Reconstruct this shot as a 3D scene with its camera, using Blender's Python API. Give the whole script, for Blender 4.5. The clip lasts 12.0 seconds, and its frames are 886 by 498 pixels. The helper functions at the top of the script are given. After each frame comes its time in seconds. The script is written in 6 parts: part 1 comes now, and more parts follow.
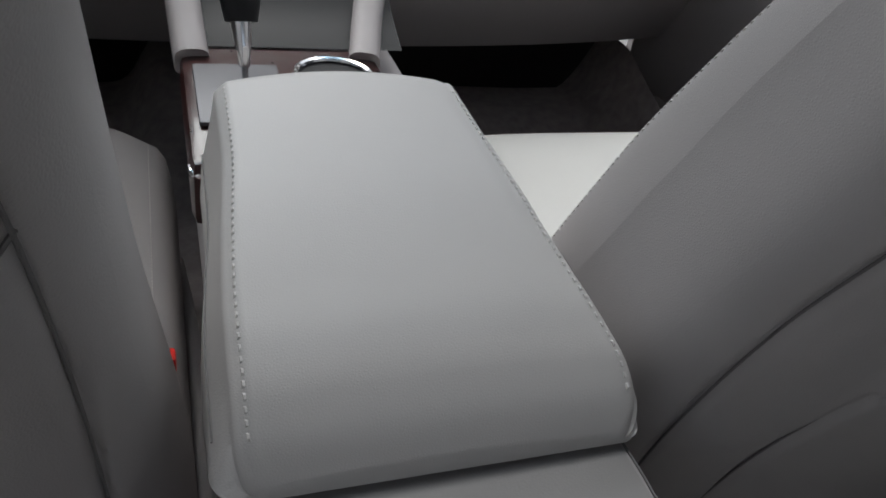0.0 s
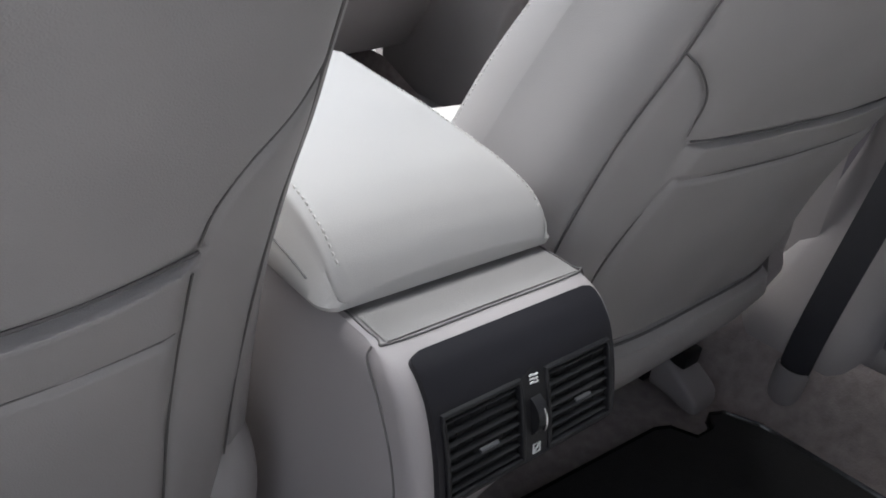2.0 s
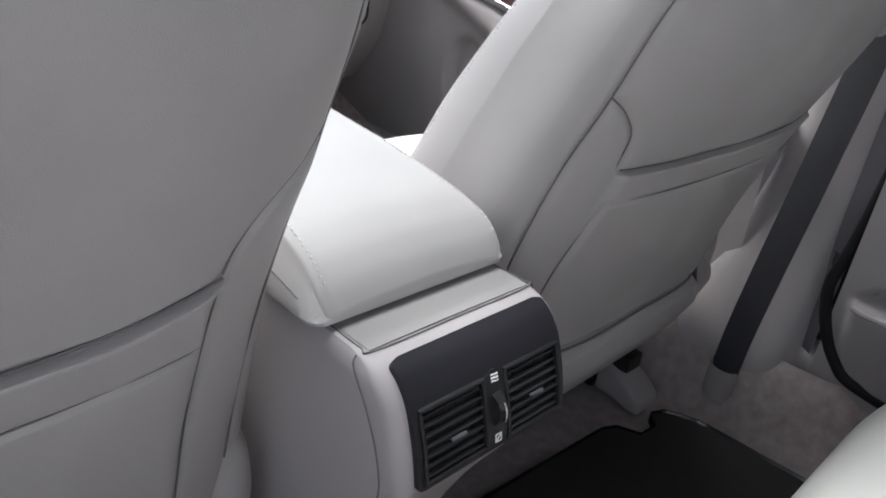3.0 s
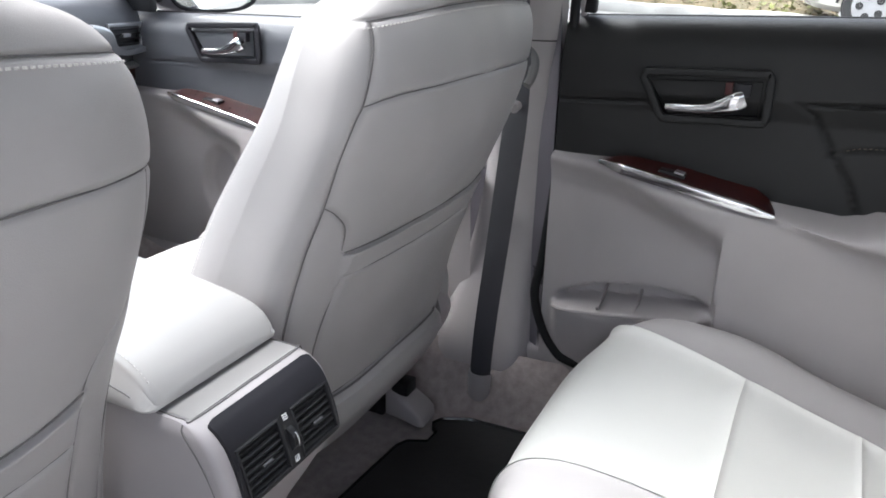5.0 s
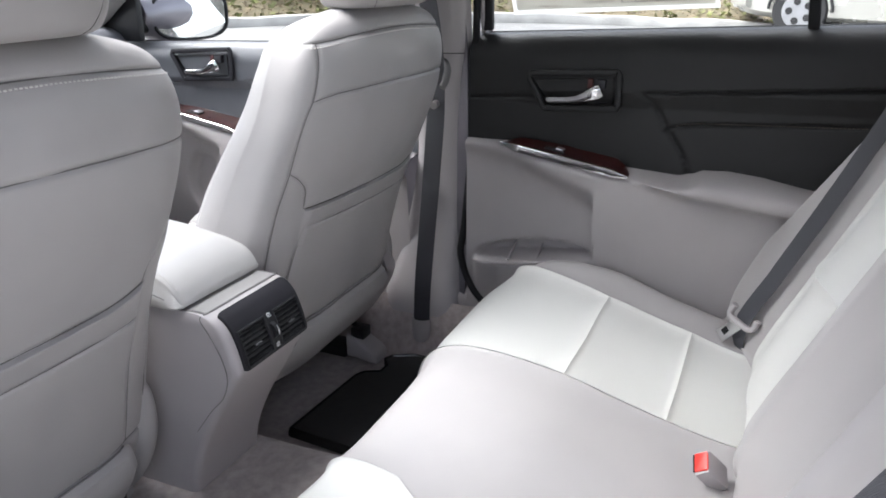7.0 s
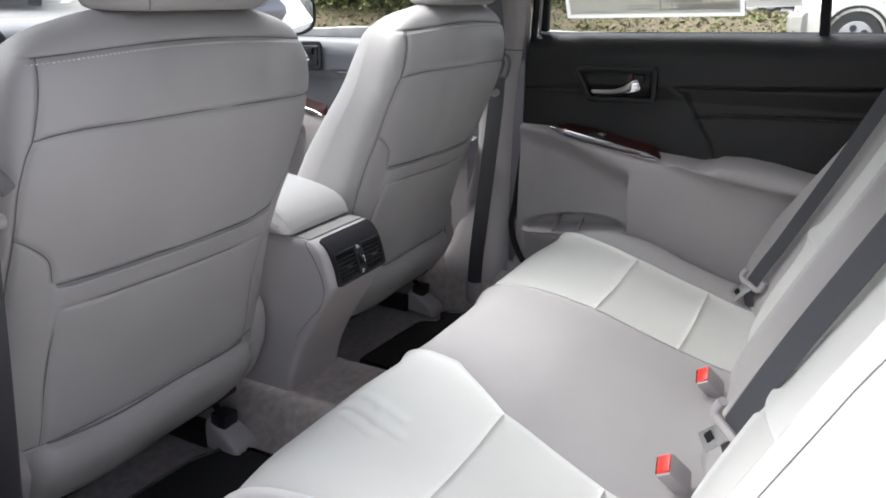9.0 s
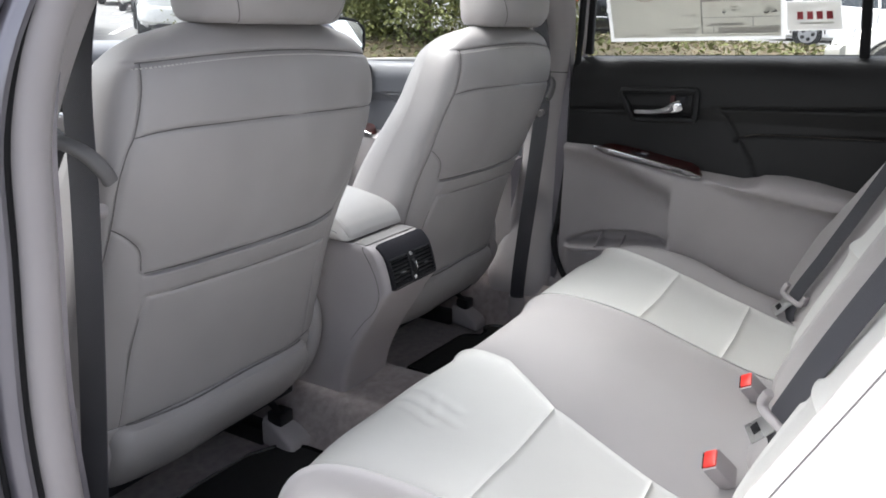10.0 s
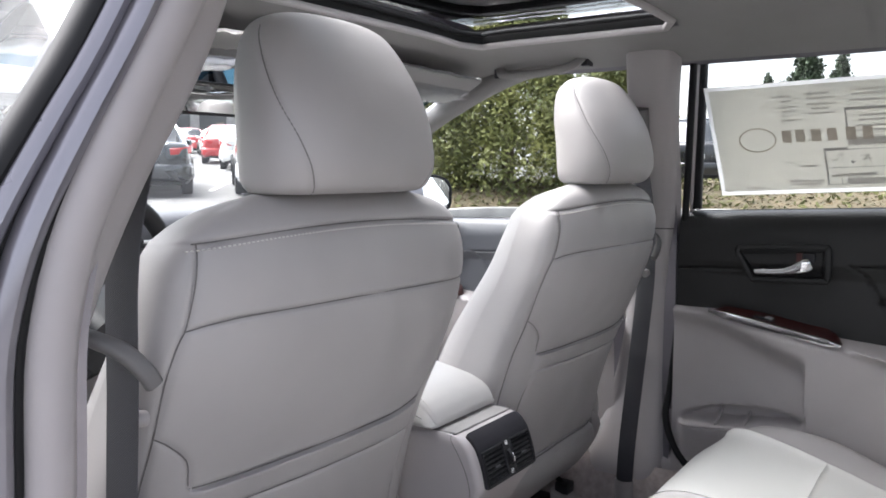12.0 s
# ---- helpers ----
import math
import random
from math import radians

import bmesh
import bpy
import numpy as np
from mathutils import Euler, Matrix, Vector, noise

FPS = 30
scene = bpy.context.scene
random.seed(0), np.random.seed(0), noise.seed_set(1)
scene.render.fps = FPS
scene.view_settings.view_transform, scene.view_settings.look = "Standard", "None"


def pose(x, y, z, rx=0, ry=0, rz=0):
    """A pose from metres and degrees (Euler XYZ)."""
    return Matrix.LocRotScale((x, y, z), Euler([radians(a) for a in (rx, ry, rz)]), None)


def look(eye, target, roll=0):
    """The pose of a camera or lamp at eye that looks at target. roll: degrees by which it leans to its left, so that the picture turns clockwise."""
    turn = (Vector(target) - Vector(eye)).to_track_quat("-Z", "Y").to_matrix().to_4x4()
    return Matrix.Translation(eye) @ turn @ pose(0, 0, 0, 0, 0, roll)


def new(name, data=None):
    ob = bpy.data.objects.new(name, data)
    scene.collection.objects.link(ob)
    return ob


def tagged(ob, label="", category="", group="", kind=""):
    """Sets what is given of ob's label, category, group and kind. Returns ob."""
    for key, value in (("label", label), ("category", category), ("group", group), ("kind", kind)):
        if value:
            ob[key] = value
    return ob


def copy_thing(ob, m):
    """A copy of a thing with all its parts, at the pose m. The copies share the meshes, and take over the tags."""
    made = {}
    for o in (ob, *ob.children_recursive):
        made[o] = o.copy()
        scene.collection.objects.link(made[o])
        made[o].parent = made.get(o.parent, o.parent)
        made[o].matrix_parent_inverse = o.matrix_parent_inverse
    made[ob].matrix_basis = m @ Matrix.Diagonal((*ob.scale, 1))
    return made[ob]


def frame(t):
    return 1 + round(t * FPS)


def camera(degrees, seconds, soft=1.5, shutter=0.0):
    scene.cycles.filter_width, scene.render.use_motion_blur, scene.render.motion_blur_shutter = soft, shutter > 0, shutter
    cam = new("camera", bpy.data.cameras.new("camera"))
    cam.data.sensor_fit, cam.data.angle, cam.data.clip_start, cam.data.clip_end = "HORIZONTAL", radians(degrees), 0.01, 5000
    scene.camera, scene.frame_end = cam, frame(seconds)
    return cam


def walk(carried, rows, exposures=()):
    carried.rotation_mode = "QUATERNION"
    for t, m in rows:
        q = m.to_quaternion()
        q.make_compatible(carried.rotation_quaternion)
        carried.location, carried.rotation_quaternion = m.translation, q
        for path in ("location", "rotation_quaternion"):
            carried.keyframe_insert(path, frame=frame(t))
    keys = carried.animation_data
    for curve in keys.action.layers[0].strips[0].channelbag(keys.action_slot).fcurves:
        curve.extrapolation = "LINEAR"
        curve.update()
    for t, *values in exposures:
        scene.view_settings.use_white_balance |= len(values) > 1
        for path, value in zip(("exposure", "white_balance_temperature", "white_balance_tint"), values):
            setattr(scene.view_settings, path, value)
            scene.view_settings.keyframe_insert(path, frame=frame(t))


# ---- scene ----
cam = camera(59.4, 12.0, soft=1.8)
PATH = [
    (0, (-0.101, -0.013, 0.991), (0.551, 1.497, -0.148), 10.2),
    (0.2, (-0.105, -0.031, 0.986), (0.616, 1.462, -0.133), 9.5),
    (0.5, (-0.139, -0.056, 0.987), (0.799, 1.357, -0.073), 9.2),
    (0.7, (-0.178, -0.061, 0.978), (0.872, 1.326, -0.01), 10.6),
    (1, (-0.217, -0.081, 0.983), (0.874, 1.269, -0.01), 9.0),
    (1.5, (-0.267, -0.111, 0.976), (0.914, 1.173, -0.003), 8.0),
    (2, (-0.299, -0.118, 0.977), (0.928, 1.137, 0.019), 8.3),
    (2.5, (-0.325, -0.134, 0.99), (0.908, 1.109, 0.023), 8.2),
    (3, (-0.358, -0.157, 1.012), (0.979, 1.031, 0.118), 8.3),
    (3.5, (-0.4, -0.186, 1.052), (1.055, 0.891, 0.202), 8.2),
    (3.7, (-0.411, -0.206, 1.071), (1.1, 0.815, 0.249), 7.3),
    (5.3, (-0.55, -0.352, 1.152), (1.145, 0.428, 0.432), 0.9),
    (5.5, (-0.57, -0.378, 1.165), (1.129, 0.387, 0.438), -0.0),
    (6, (-0.632, -0.444, 1.173), (1.11, 0.218, 0.447), 0.3),
    (6.5, (-0.721, -0.489, 1.175), (1.035, 0.149, 0.463), 0.1),
    (7, (-0.835, -0.537, 1.172), (0.89, 0.209, 0.489), 0.1),
    (8.8, (-1.08, -0.62, 1.15), (0.629, 0.184, 0.492), 1.2),
    (9, (-1.108, -0.636, 1.148), (0.581, 0.22, 0.504), 1.7),
    (9.5, (-1.167, -0.656, 1.139), (0.507, 0.243, 0.514), 1.8),
    (10, (-1.188, -0.639, 1.125), (0.483, 0.3, 0.555), 1.8),
    (10.5, (-1.178, -0.619, 1.122), (0.505, 0.362, 0.671), 2.1),
    (11, (-1.145, -0.598, 1.124), (0.527, 0.434, 0.752), 2.1),
    (11.5, (-1.096, -0.561, 1.133), (0.543, 0.544, 0.832), 1.2),
    (12, (-1.046, -0.526, 1.141), (0.569, 0.635, 0.931), 0.3),
]
EXPOSURES = [(0.0, 1.48, 6500, 10), (0.5, 1.63, 6500, 10.5), (1.0, 1.93, 6500, 11), (1.5, 2.33, 6500, 11), (2.5, 2.78, 6500, 11), (3.5, 3.13, 6500, 11), (5.5, 3.42, 6400, 11), (7.0, 3.26, 6420, 12), (9.0, 2.92, 6520, 11), (10.5, 2.88, 6520, 11), (12.0, 3.09, 6500, 13)]
walk(cam, [(t, look(eye, target, roll)) for t, eye, target, roll in PATH], EXPOSURES)

# ---- light: a bright overcast day ----
world = bpy.data.worlds.new("overcast_day")
scene.world = world
world.use_nodes = True
wn = world.node_tree.nodes
sky = wn.new("ShaderNodeTexSky")
sky.sky_type, sky.sun_disc = "NISHITA", False
sky.sun_elevation, sky.sun_rotation = radians(57), radians(350)
sky.air_density, sky.dust_density = 1.0, 4.0
grey = wn.new("ShaderNodeHueSaturation")
grey.inputs["Saturation"].default_value = 0.42
world.node_tree.links.new(sky.outputs[0], grey.inputs["Color"])
world.node_tree.links.new(grey.outputs[0], wn["Background"].inputs["Color"])
wn["Background"].inputs["Strength"].default_value = 0.075
sun_data = bpy.data.lights.new("sun", "SUN")
sun_data.energy, sun_data.angle, sun_data.color = 1.5, radians(60), (0.95, 0.975, 1.0)
sun = new("sun", sun_data)
sun.matrix_world = look((-1.0, 5.5, 8.8), (0, 0, 0))


# ---- materials ----
def material(name, base, rough=0.5, metal=0.0, grain=0.0, grain_scale=900.0, stain=0.06, stain_scale=9.0, spec=0.5,
             coat=0.0, sheen=0.0, kind="noise", tone=None):
    """A node material: base colour varied at two scales, with fine relief. Object coordinates, in metres."""
    m = bpy.data.materials.new(name)
    m.use_nodes = True
    nt = m.node_tree
    n, link = nt.nodes, nt.links.new
    b = n["Principled BSDF"]
    b.inputs["Roughness"].default_value, b.inputs["Metallic"].default_value = rough, metal
    b.inputs["Specular IOR Level"].default_value = spec
    b.inputs["Coat Weight"].default_value, b.inputs["Coat Roughness"].default_value = coat, 0.05
    b.inputs["Sheen Weight"].default_value = sheen
    co = n.new("ShaderNodeTexCoord")
    big = n.new("ShaderNodeTexNoise")
    big.inputs["Scale"].default_value, big.inputs["Detail"].default_value = stain_scale, 5
    link(co.outputs["Object"], big.inputs["Vector"])
    ramp = n.new("ShaderNodeValToRGB")
    dark = tone or [c * (1 - 2 * stain) for c in base]
    ramp.color_ramp.elements[0].color, ramp.color_ramp.elements[0].position = (*dark, 1), 0.3
    ramp.color_ramp.elements[1].color, ramp.color_ramp.elements[1].position = (*[min(1, c * (1 + stain * 0.4)) for c in base], 1), 0.7
    link(big.outputs["Fac"], ramp.inputs["Fac"])
    link(ramp.outputs["Color"], b.inputs["Base Color"])
    wear = n.new("ShaderNodeMapRange")
    wear.inputs["To Min"].default_value, wear.inputs["To Max"].default_value = max(0.02, rough - 0.07), min(1, rough + 0.07)
    link(big.outputs["Fac"], wear.inputs["Value"])
    link(wear.outputs["Result"], b.inputs["Roughness"])
    if grain:
        if kind == "leather":
            tex = n.new("ShaderNodeTexVoronoi")
            tex.feature = "DISTANCE_TO_EDGE"
            out = tex.outputs["Distance"]
        elif kind == "weave":
            tex = n.new("ShaderNodeTexWave")
            tex.bands_direction = "DIAGONAL"
            out = tex.outputs["Fac"]
        else:
            tex = n.new("ShaderNodeTexNoise")
            tex.inputs["Detail"].default_value = 3
            out = tex.outputs["Fac"]
        tex.inputs["Scale"].default_value = grain_scale
        link(co.outputs["Object"], tex.inputs["Vector"])
        bump = n.new("ShaderNodeBump")
        bump.inputs["Strength"].default_value, bump.inputs["Distance"].default_value = grain, 0.0008
        link(out, bump.inputs["Height"])
        soft = n.new("ShaderNodeBump")
        soft.inputs["Strength"].default_value, soft.inputs["Distance"].default_value = 0.25, 0.004
        link(big.outputs["Fac"], soft.inputs["Height"])
        link(soft.outputs["Normal"], bump.inputs["Normal"])
        link(bump.outputs["Normal"], b.inputs["Normal"])
    return m


def glass_material(name, tint=(1, 1, 1), rough=0.0, cloudy=0.0):
    m = bpy.data.materials.new(name)
    m.use_nodes = True
    n, link = m.node_tree.nodes, m.node_tree.links.new
    n.remove(n["Principled BSDF"])
    clear, gloss, mix, fres = (n.new("ShaderNodeBsdfTransparent"), n.new("ShaderNodeBsdfGlossy"), n.new("ShaderNodeMixShader"),
                               n.new("ShaderNodeFresnel"))
    clear.inputs["Color"].default_value = (*tint, 1)
    gloss.inputs["Roughness"].default_value = rough
    fres.inputs["IOR"].default_value = 2.2 if rough else 1.4
    link(fres.outputs[0], mix.inputs[0])
    link(clear.outputs[0], mix.inputs[1])
    link(gloss.outputs[0], mix.inputs[2])
    out = mix
    if cloudy:
        white, out = n.new("ShaderNodeBsdfDiffuse"), n.new("ShaderNodeMixShader")
        white.inputs["Color"].default_value = (0.8, 0.8, 0.8, 1)
        out.inputs[0].default_value = cloudy
        link(mix.outputs[0], out.inputs[1])
        link(white.outputs[0], out.inputs[2])
    link(out.outputs[0], n["Material Output"].inputs["Surface"])
    return m


LEATHER = material("grey_leather", (0.372, 0.354, 0.348), 0.44, grain=0.22, grain_scale=700, kind="leather", stain=0.03)
# Grey leather again, lightened because the lid's upward face catches the light.
LID_LIT = material("grey_leather_lit", (0.48, 0.465, 0.45), 0.45, grain=0.2, grain_scale=800, kind="leather", stain=0.03)
INSERT = material("pale_leather", (0.55, 0.546, 0.52), 0.5, grain=0.3, grain_scale=420, kind="leather", stain=0.02)
PLASTIC = material("grey_plastic", (0.345, 0.322, 0.32), 0.55, grain=0.25, grain_scale=1100, stain=0.03)
PLASTIC_WARM = material("grey_trim_plastic", (0.365, 0.338, 0.338), 0.52, grain=0.2, grain_scale=1000, stain=0.03)
VINYL = material("black_vinyl", (0.014, 0.014, 0.0145), 0.40, spec=0.30, grain=0.4, grain_scale=650, kind="leather", stain=0.1)
BLACK = material("black_plastic", (0.013, 0.013, 0.015), 0.45, spec=0.32, grain=0.2, grain_scale=1200, stain=0.1)
SLATE = material("slate_plastic", (0.0145, 0.0140, 0.0180), 0.5, spec=0.32, grain=0.25, grain_scale=1300, stain=0.06)
DASH = material("grey_soft_plastic", (0.085, 0.088, 0.098), 0.42, grain=0.25, grain_scale=1300, stain=0.06)
PLATE = material("dull_silver", (0.12, 0.12, 0.128), 0.5, metal=0.6, stain=0.03)
RUBBER = material("black_rubber", (0.010, 0.010, 0.011), 0.65, spec=0.25, stain=0.1)
CHROME = material("chrome", (0.78, 0.78, 0.79), 0.12, metal=1.0, stain=0.03)
SATIN = material("satin_silver", (0.62, 0.63, 0.65), 0.3, metal=0.9, stain=0.03)
STEEL = material("brushed_steel", (0.55, 0.55, 0.55), 0.28, metal=1.0, grain=0.2, grain_scale=600, stain=0.08)
WOOD = material("red_lacquered_wood", (0.034, 0.0055, 0.0048), 0.30, spec=0.4, coat=0.3, stain=0.3, stain_scale=60, tone=(0.020, 0.003, 0.003))
WEBBING = material("dark_webbing", (0.058, 0.058, 0.067), 0.6, grain=0.6, grain_scale=260, kind="weave", stain=0.06)
CARPET = material("beige_carpet", (0.36, 0.315, 0.305), 0.95, grain=1.0, grain_scale=420, stain=0.14, stain_scale=60, sheen=0.15)
MAT = material("black_carpet", (0.014, 0.014, 0.015), 0.8, grain=1.0, grain_scale=380, stain=0.2, stain_scale=70)
HEADLINER = material("headliner_fabric", (0.235, 0.228, 0.225), 0.9, grain=0.4, grain_scale=900, stain=0.04)
PAINT = material("grey_metallic_paint", (0.21, 0.20, 0.225), 0.3, metal=0.55, coat=0.8, stain=0.05)
# Dark grey for thin tubes that put crease shade into seams and gaps.
SEAM = material("seam_crease_shade", (0.15, 0.142, 0.14), 0.7, stain=0.05)
RED = material("red_button", (0.75, 0.03, 0.02), 0.35, stain=0.04)
LAMP_DARK = material("dark_red_mark", (0.06, 0.008, 0.008), 0.5, stain=0.05)
THREAD = material("pale_thread", (0.62, 0.60, 0.575), 0.7, stain=0.04)


def paper_material(name, base):
    """Thin paper that lets daylight through from behind."""
    m = material(name, base, 0.8, stain=0.04, stain_scale=14)
    n, link = m.node_tree.nodes, m.node_tree.links.new
    thin, mix = n.new("ShaderNodeBsdfTranslucent"), n.new("ShaderNodeMixShader")
    thin.inputs["Color"].default_value = (*base, 1)
    mix.inputs[0].default_value = 0.5
    link(n["Principled BSDF"].outputs[0], mix.inputs[1])
    link(thin.outputs[0], mix.inputs[2])
    link(mix.outputs[0], n["Material Output"].inputs["Surface"])
    return m


PAPER = paper_material("window_paper", (0.66, 0.65, 0.585))
PAPER_EDGE = paper_material("white_paper", (0.86, 0.85, 0.82))
INK_DARK = material("dark_ink", (0.26, 0.26, 0.25), 0.8, stain=0.05)
INK = material("grey_ink", (0.46, 0.455, 0.42), 0.8, stain=0.05)
INK_PALE = material("pale_ink", (0.64, 0.625, 0.565), 0.8, stain=0.05)
INK_TAN = material("tan_ink", (0.56, 0.51, 0.42), 0.8, stain=0.05)
INK_RED = material("red_ink", (0.5, 0.08, 0.09), 0.8, stain=0.05)
WHITE = material("white_marking", (0.8, 0.8, 0.8), 0.6, stain=0.03)
GLASS = glass_material("clear_glass", (0.93, 0.96, 0.95))
TINTED = glass_material("tinted_glass", (0.80, 0.83, 0.83))
MIRROR = material("mirror_glass", (0.9, 0.92, 0.93), 0.02, metal=1.0, stain=0.01)
FILM = glass_material("clear_film", (0.9, 0.9, 0.9), 0.12, 0.10)


# ---- mesh helpers ----
def part(name, geometry, mat, parent=None, label="", smooth=True, bevel=0.0):
    """One mesh object from (verts, faces), under a thing or a part."""
    verts, faces = geometry
    me = bpy.data.meshes.new(name)
    me.from_pydata([tuple(map(float, v)) for v in verts], [], [tuple(map(int, q)) for q in faces])
    if bevel:
        bm = bmesh.new()
        bm.from_mesh(me)
        bmesh.ops.bevel(bm, geom=bm.edges[:], offset=bevel, segments=2, affect="EDGES", profile=0.6, clamp_overlap=True)
        bm.to_mesh(me)
        bm.free()
    me.validate()
    me.materials.append(mat)
    if smooth:
        me.polygons.foreach_set("use_smooth", [True] * len(me.polygons))
        me.set_sharp_from_angle(angle=radians(40))
    me.update()
    ob = new(name, me)
    if parent:
        ob.parent = parent
    if label:
        ob["label"] = label
    return ob


def thing(name, label, category, group="", kind="", at=(0, 0, 0)):
    ob = new(name)
    ob.empty_display_size = 0.05
    ob.matrix_basis = Matrix.Translation(at)
    return tagged(ob, label, category, group, kind)


def join(*pieces):
    verts, faces = [], []
    for v, f in pieces:
        k = len(verts)
        verts += [tuple(p) for p in v]
        faces += [tuple(i + k for i in q) for q in f]
    return verts, faces


def grid(p, wrap=False, cap=False, flip=False):
    """Faces over an array of points (rows, columns, 3). wrap: closed along the columns; cap: both end rows filled."""
    p = np.asarray(p, float)
    nr, nc = p.shape[:2]
    faces = []
    for i in range(nr - 1):
        for j in range(nc if wrap else nc - 1):
            k = (j + 1) % nc
            q = (i * nc + j, i * nc + k, (i + 1) * nc + k, (i + 1) * nc + j)
            faces.append(q[::-1] if flip else q)
    if cap:
        a, b = tuple(range(nc))[::-1], tuple(range((nr - 1) * nc, nr * nc))
        faces += [a[::-1], b[::-1]] if flip else [a, b]
    return p.reshape(-1, 3), faces


def box(x0, x1, y0, y1, z0, z1):
    v = [(x, y, z) for x in (x0, x1) for y in (y0, y1) for z in (z0, z1)]
    return v, [(0, 1, 3, 2), (4, 6, 7, 5), (0, 4, 5, 1), (2, 3, 7, 6), (0, 2, 6, 4), (1, 5, 7, 3)]


def moved(geometry, m):
    v, f = geometry
    return [tuple(m @ Vector(p)) for p in v], f


def sweep(path, profile, up=(0, 0, 1), closed=False, cap=True, scale=None):
    """A profile of (side, up) pairs carried along a path."""
    path = [Vector(p) for p in path]
    rows = []
    for i, p in enumerate(path):
        a = path[i - 1] if (i or closed) else p
        b = path[(i + 1) % len(path)] if (i < len(path) - 1 or closed) else p
        d = (b - a).normalized()
        side = d.cross(Vector(up)).normalized()
        top = side.cross(d).normalized()
        s = scale[i] if scale else 1
        rows.append([tuple(p + side * (u * s) + top * (w * s)) for u, w in profile])
    if closed:
        rows.append(rows[0])
    return grid(rows, wrap=True, cap=cap and not closed)


def ring(r, n=8, squash=1.0):
    return [(r * math.cos(2 * math.pi * k / n), r * squash * math.sin(2 * math.pi * k / n)) for k in range(n)]


def slab(w, h, r=0.0, n=3):
    """A rounded rectangle of full width and height as a profile."""
    out = []
    for cx, cy, a0 in ((w / 2 - r, h / 2 - r, 0), (-w / 2 + r, h / 2 - r, 90), (-w / 2 + r, -h / 2 + r, 180), (w / 2 - r, -h / 2 + r, 270)):
        for k in range(n + 1):
            a = radians(a0 + 90 * k / n)
            out.append((cx + r * math.cos(a), cy + r * math.sin(a)))
    return out


def smooth_line(points, n=40):
    """A Catmull-Rom curve through points."""
    p = np.asarray(points, float)
    q = np.vstack([2 * p[0] - p[1], p, 2 * p[-1] - p[-2]])
    out = []
    for t in np.linspace(0, len(p) - 1 - 1e-9, n):
        i, u = int(t), t - int(t)
        a, b, c, d = q[i:i + 4]
        out.append(0.5 * (2 * b + (c - a) * u + (2 * a - 5 * b + 4 * c - d) * u * u + (3 * b - a - 3 * c + d) * u ** 3))
    return np.array(out)


def curve(keys):
    """A smooth function through (x, y) keys in rising x."""
    k = np.asarray(keys, float)
    h, rise = np.diff(k[:, 0]), np.diff(k[:, 1]) / np.diff(k[:, 0])
    m = np.r_[rise[0], np.where(rise[1:] * rise[:-1] > 0, (rise[1:] * h[:-1] + rise[:-1] * h[1:]) / (h[1:] + h[:-1]), 0), rise[-1]]
    dense = np.linspace(k[0, 0], k[-1, 0], 1200)
    i = np.clip(np.searchsorted(k[:, 0], dense, side="right") - 1, 0, len(k) - 2)
    u, g = (dense - k[i, 0]) / h[i], h[i]
    vals = (k[i, 1] * (1 + 2 * u) * (1 - u) ** 2 + m[i] * g * u * (1 - u) ** 2 + k[i + 1, 1] * u * u * (3 - 2 * u) + m[i + 1] * g * u * u * (u - 1))
    pad = np.pad(vals, 20, mode="reflect", reflect_type="odd")
    sm = np.convolve(pad, np.ones(41) / 41, "valid")
    return lambda x: np.interp(x, dense, sm)


def facing(geometry, point):
    """The same faces, all turned towards a point."""
    v, f = geometry
    v = np.asarray(v, float)
    out = []
    for q in f:
        n = np.cross(v[q[1]] - v[q[0]], v[q[2]] - v[q[0]])
        out.append(tuple(q) if n @ (np.asarray(point) - v[q[0]]) > 0 else tuple(q)[::-1])
    return v, out


def seg_dist(px, pz, line):
    """Distance in a plane from points to a polyline."""
    best = np.full(np.shape(px), 9.0)
    for (ax, az), (bx, bz) in zip(line[:-1], line[1:]):
        dx, dz = bx - ax, bz - az
        t = np.clip(((px - ax) * dx + (pz - az) * dz) / (dx * dx + dz * dz + 1e-12), 0, 1)
        best = np.minimum(best, np.hypot(px - ax - t * dx, pz - az - t * dz))
    return best


def stitches(points, normals, length=0.0024, gap=0.0013, w=0.0006):
    """Small thread dashes along a line of points."""
    pts, nrm = np.asarray(points, float), np.asarray(normals, float)
    s = np.r_[0, np.cumsum(np.linalg.norm(np.diff(pts, axis=0), axis=1))]
    at = lambda v, a: np.array([np.interp(v, s, a[:, k]) for k in range(3)])
    pieces, pos = [], 0.0
    while pos + length < s[-1]:
        a, b, n = at(pos, pts), at(pos + length, pts), at(pos + length / 2, nrm)
        d = (b - a) / (np.linalg.norm(b - a) + 1e-9)
        n = n - d * (n @ d)
        n /= np.linalg.norm(n) + 1e-9
        c = np.cross(d, n)
        low = [a - c * w - n * 0.0006, a + c * w - n * 0.0006, b + c * w - n * 0.0006, b - c * w - n * 0.0006]
        m0, m1 = a + d * length * 0.25 + n * w * 0.8, b - d * length * 0.25 + n * w * 0.8
        top = [m0 - c * w * 0.6, m0 + c * w * 0.6, m1 + c * w * 0.6, m1 - c * w * 0.6]
        pieces.append((low + top, [(4, 5, 6, 7), (0, 4, 7, 3), (1, 2, 6, 5), (0, 1, 5, 4), (2, 3, 7, 6)]))
        pos += length + gap
    return join(*pieces)


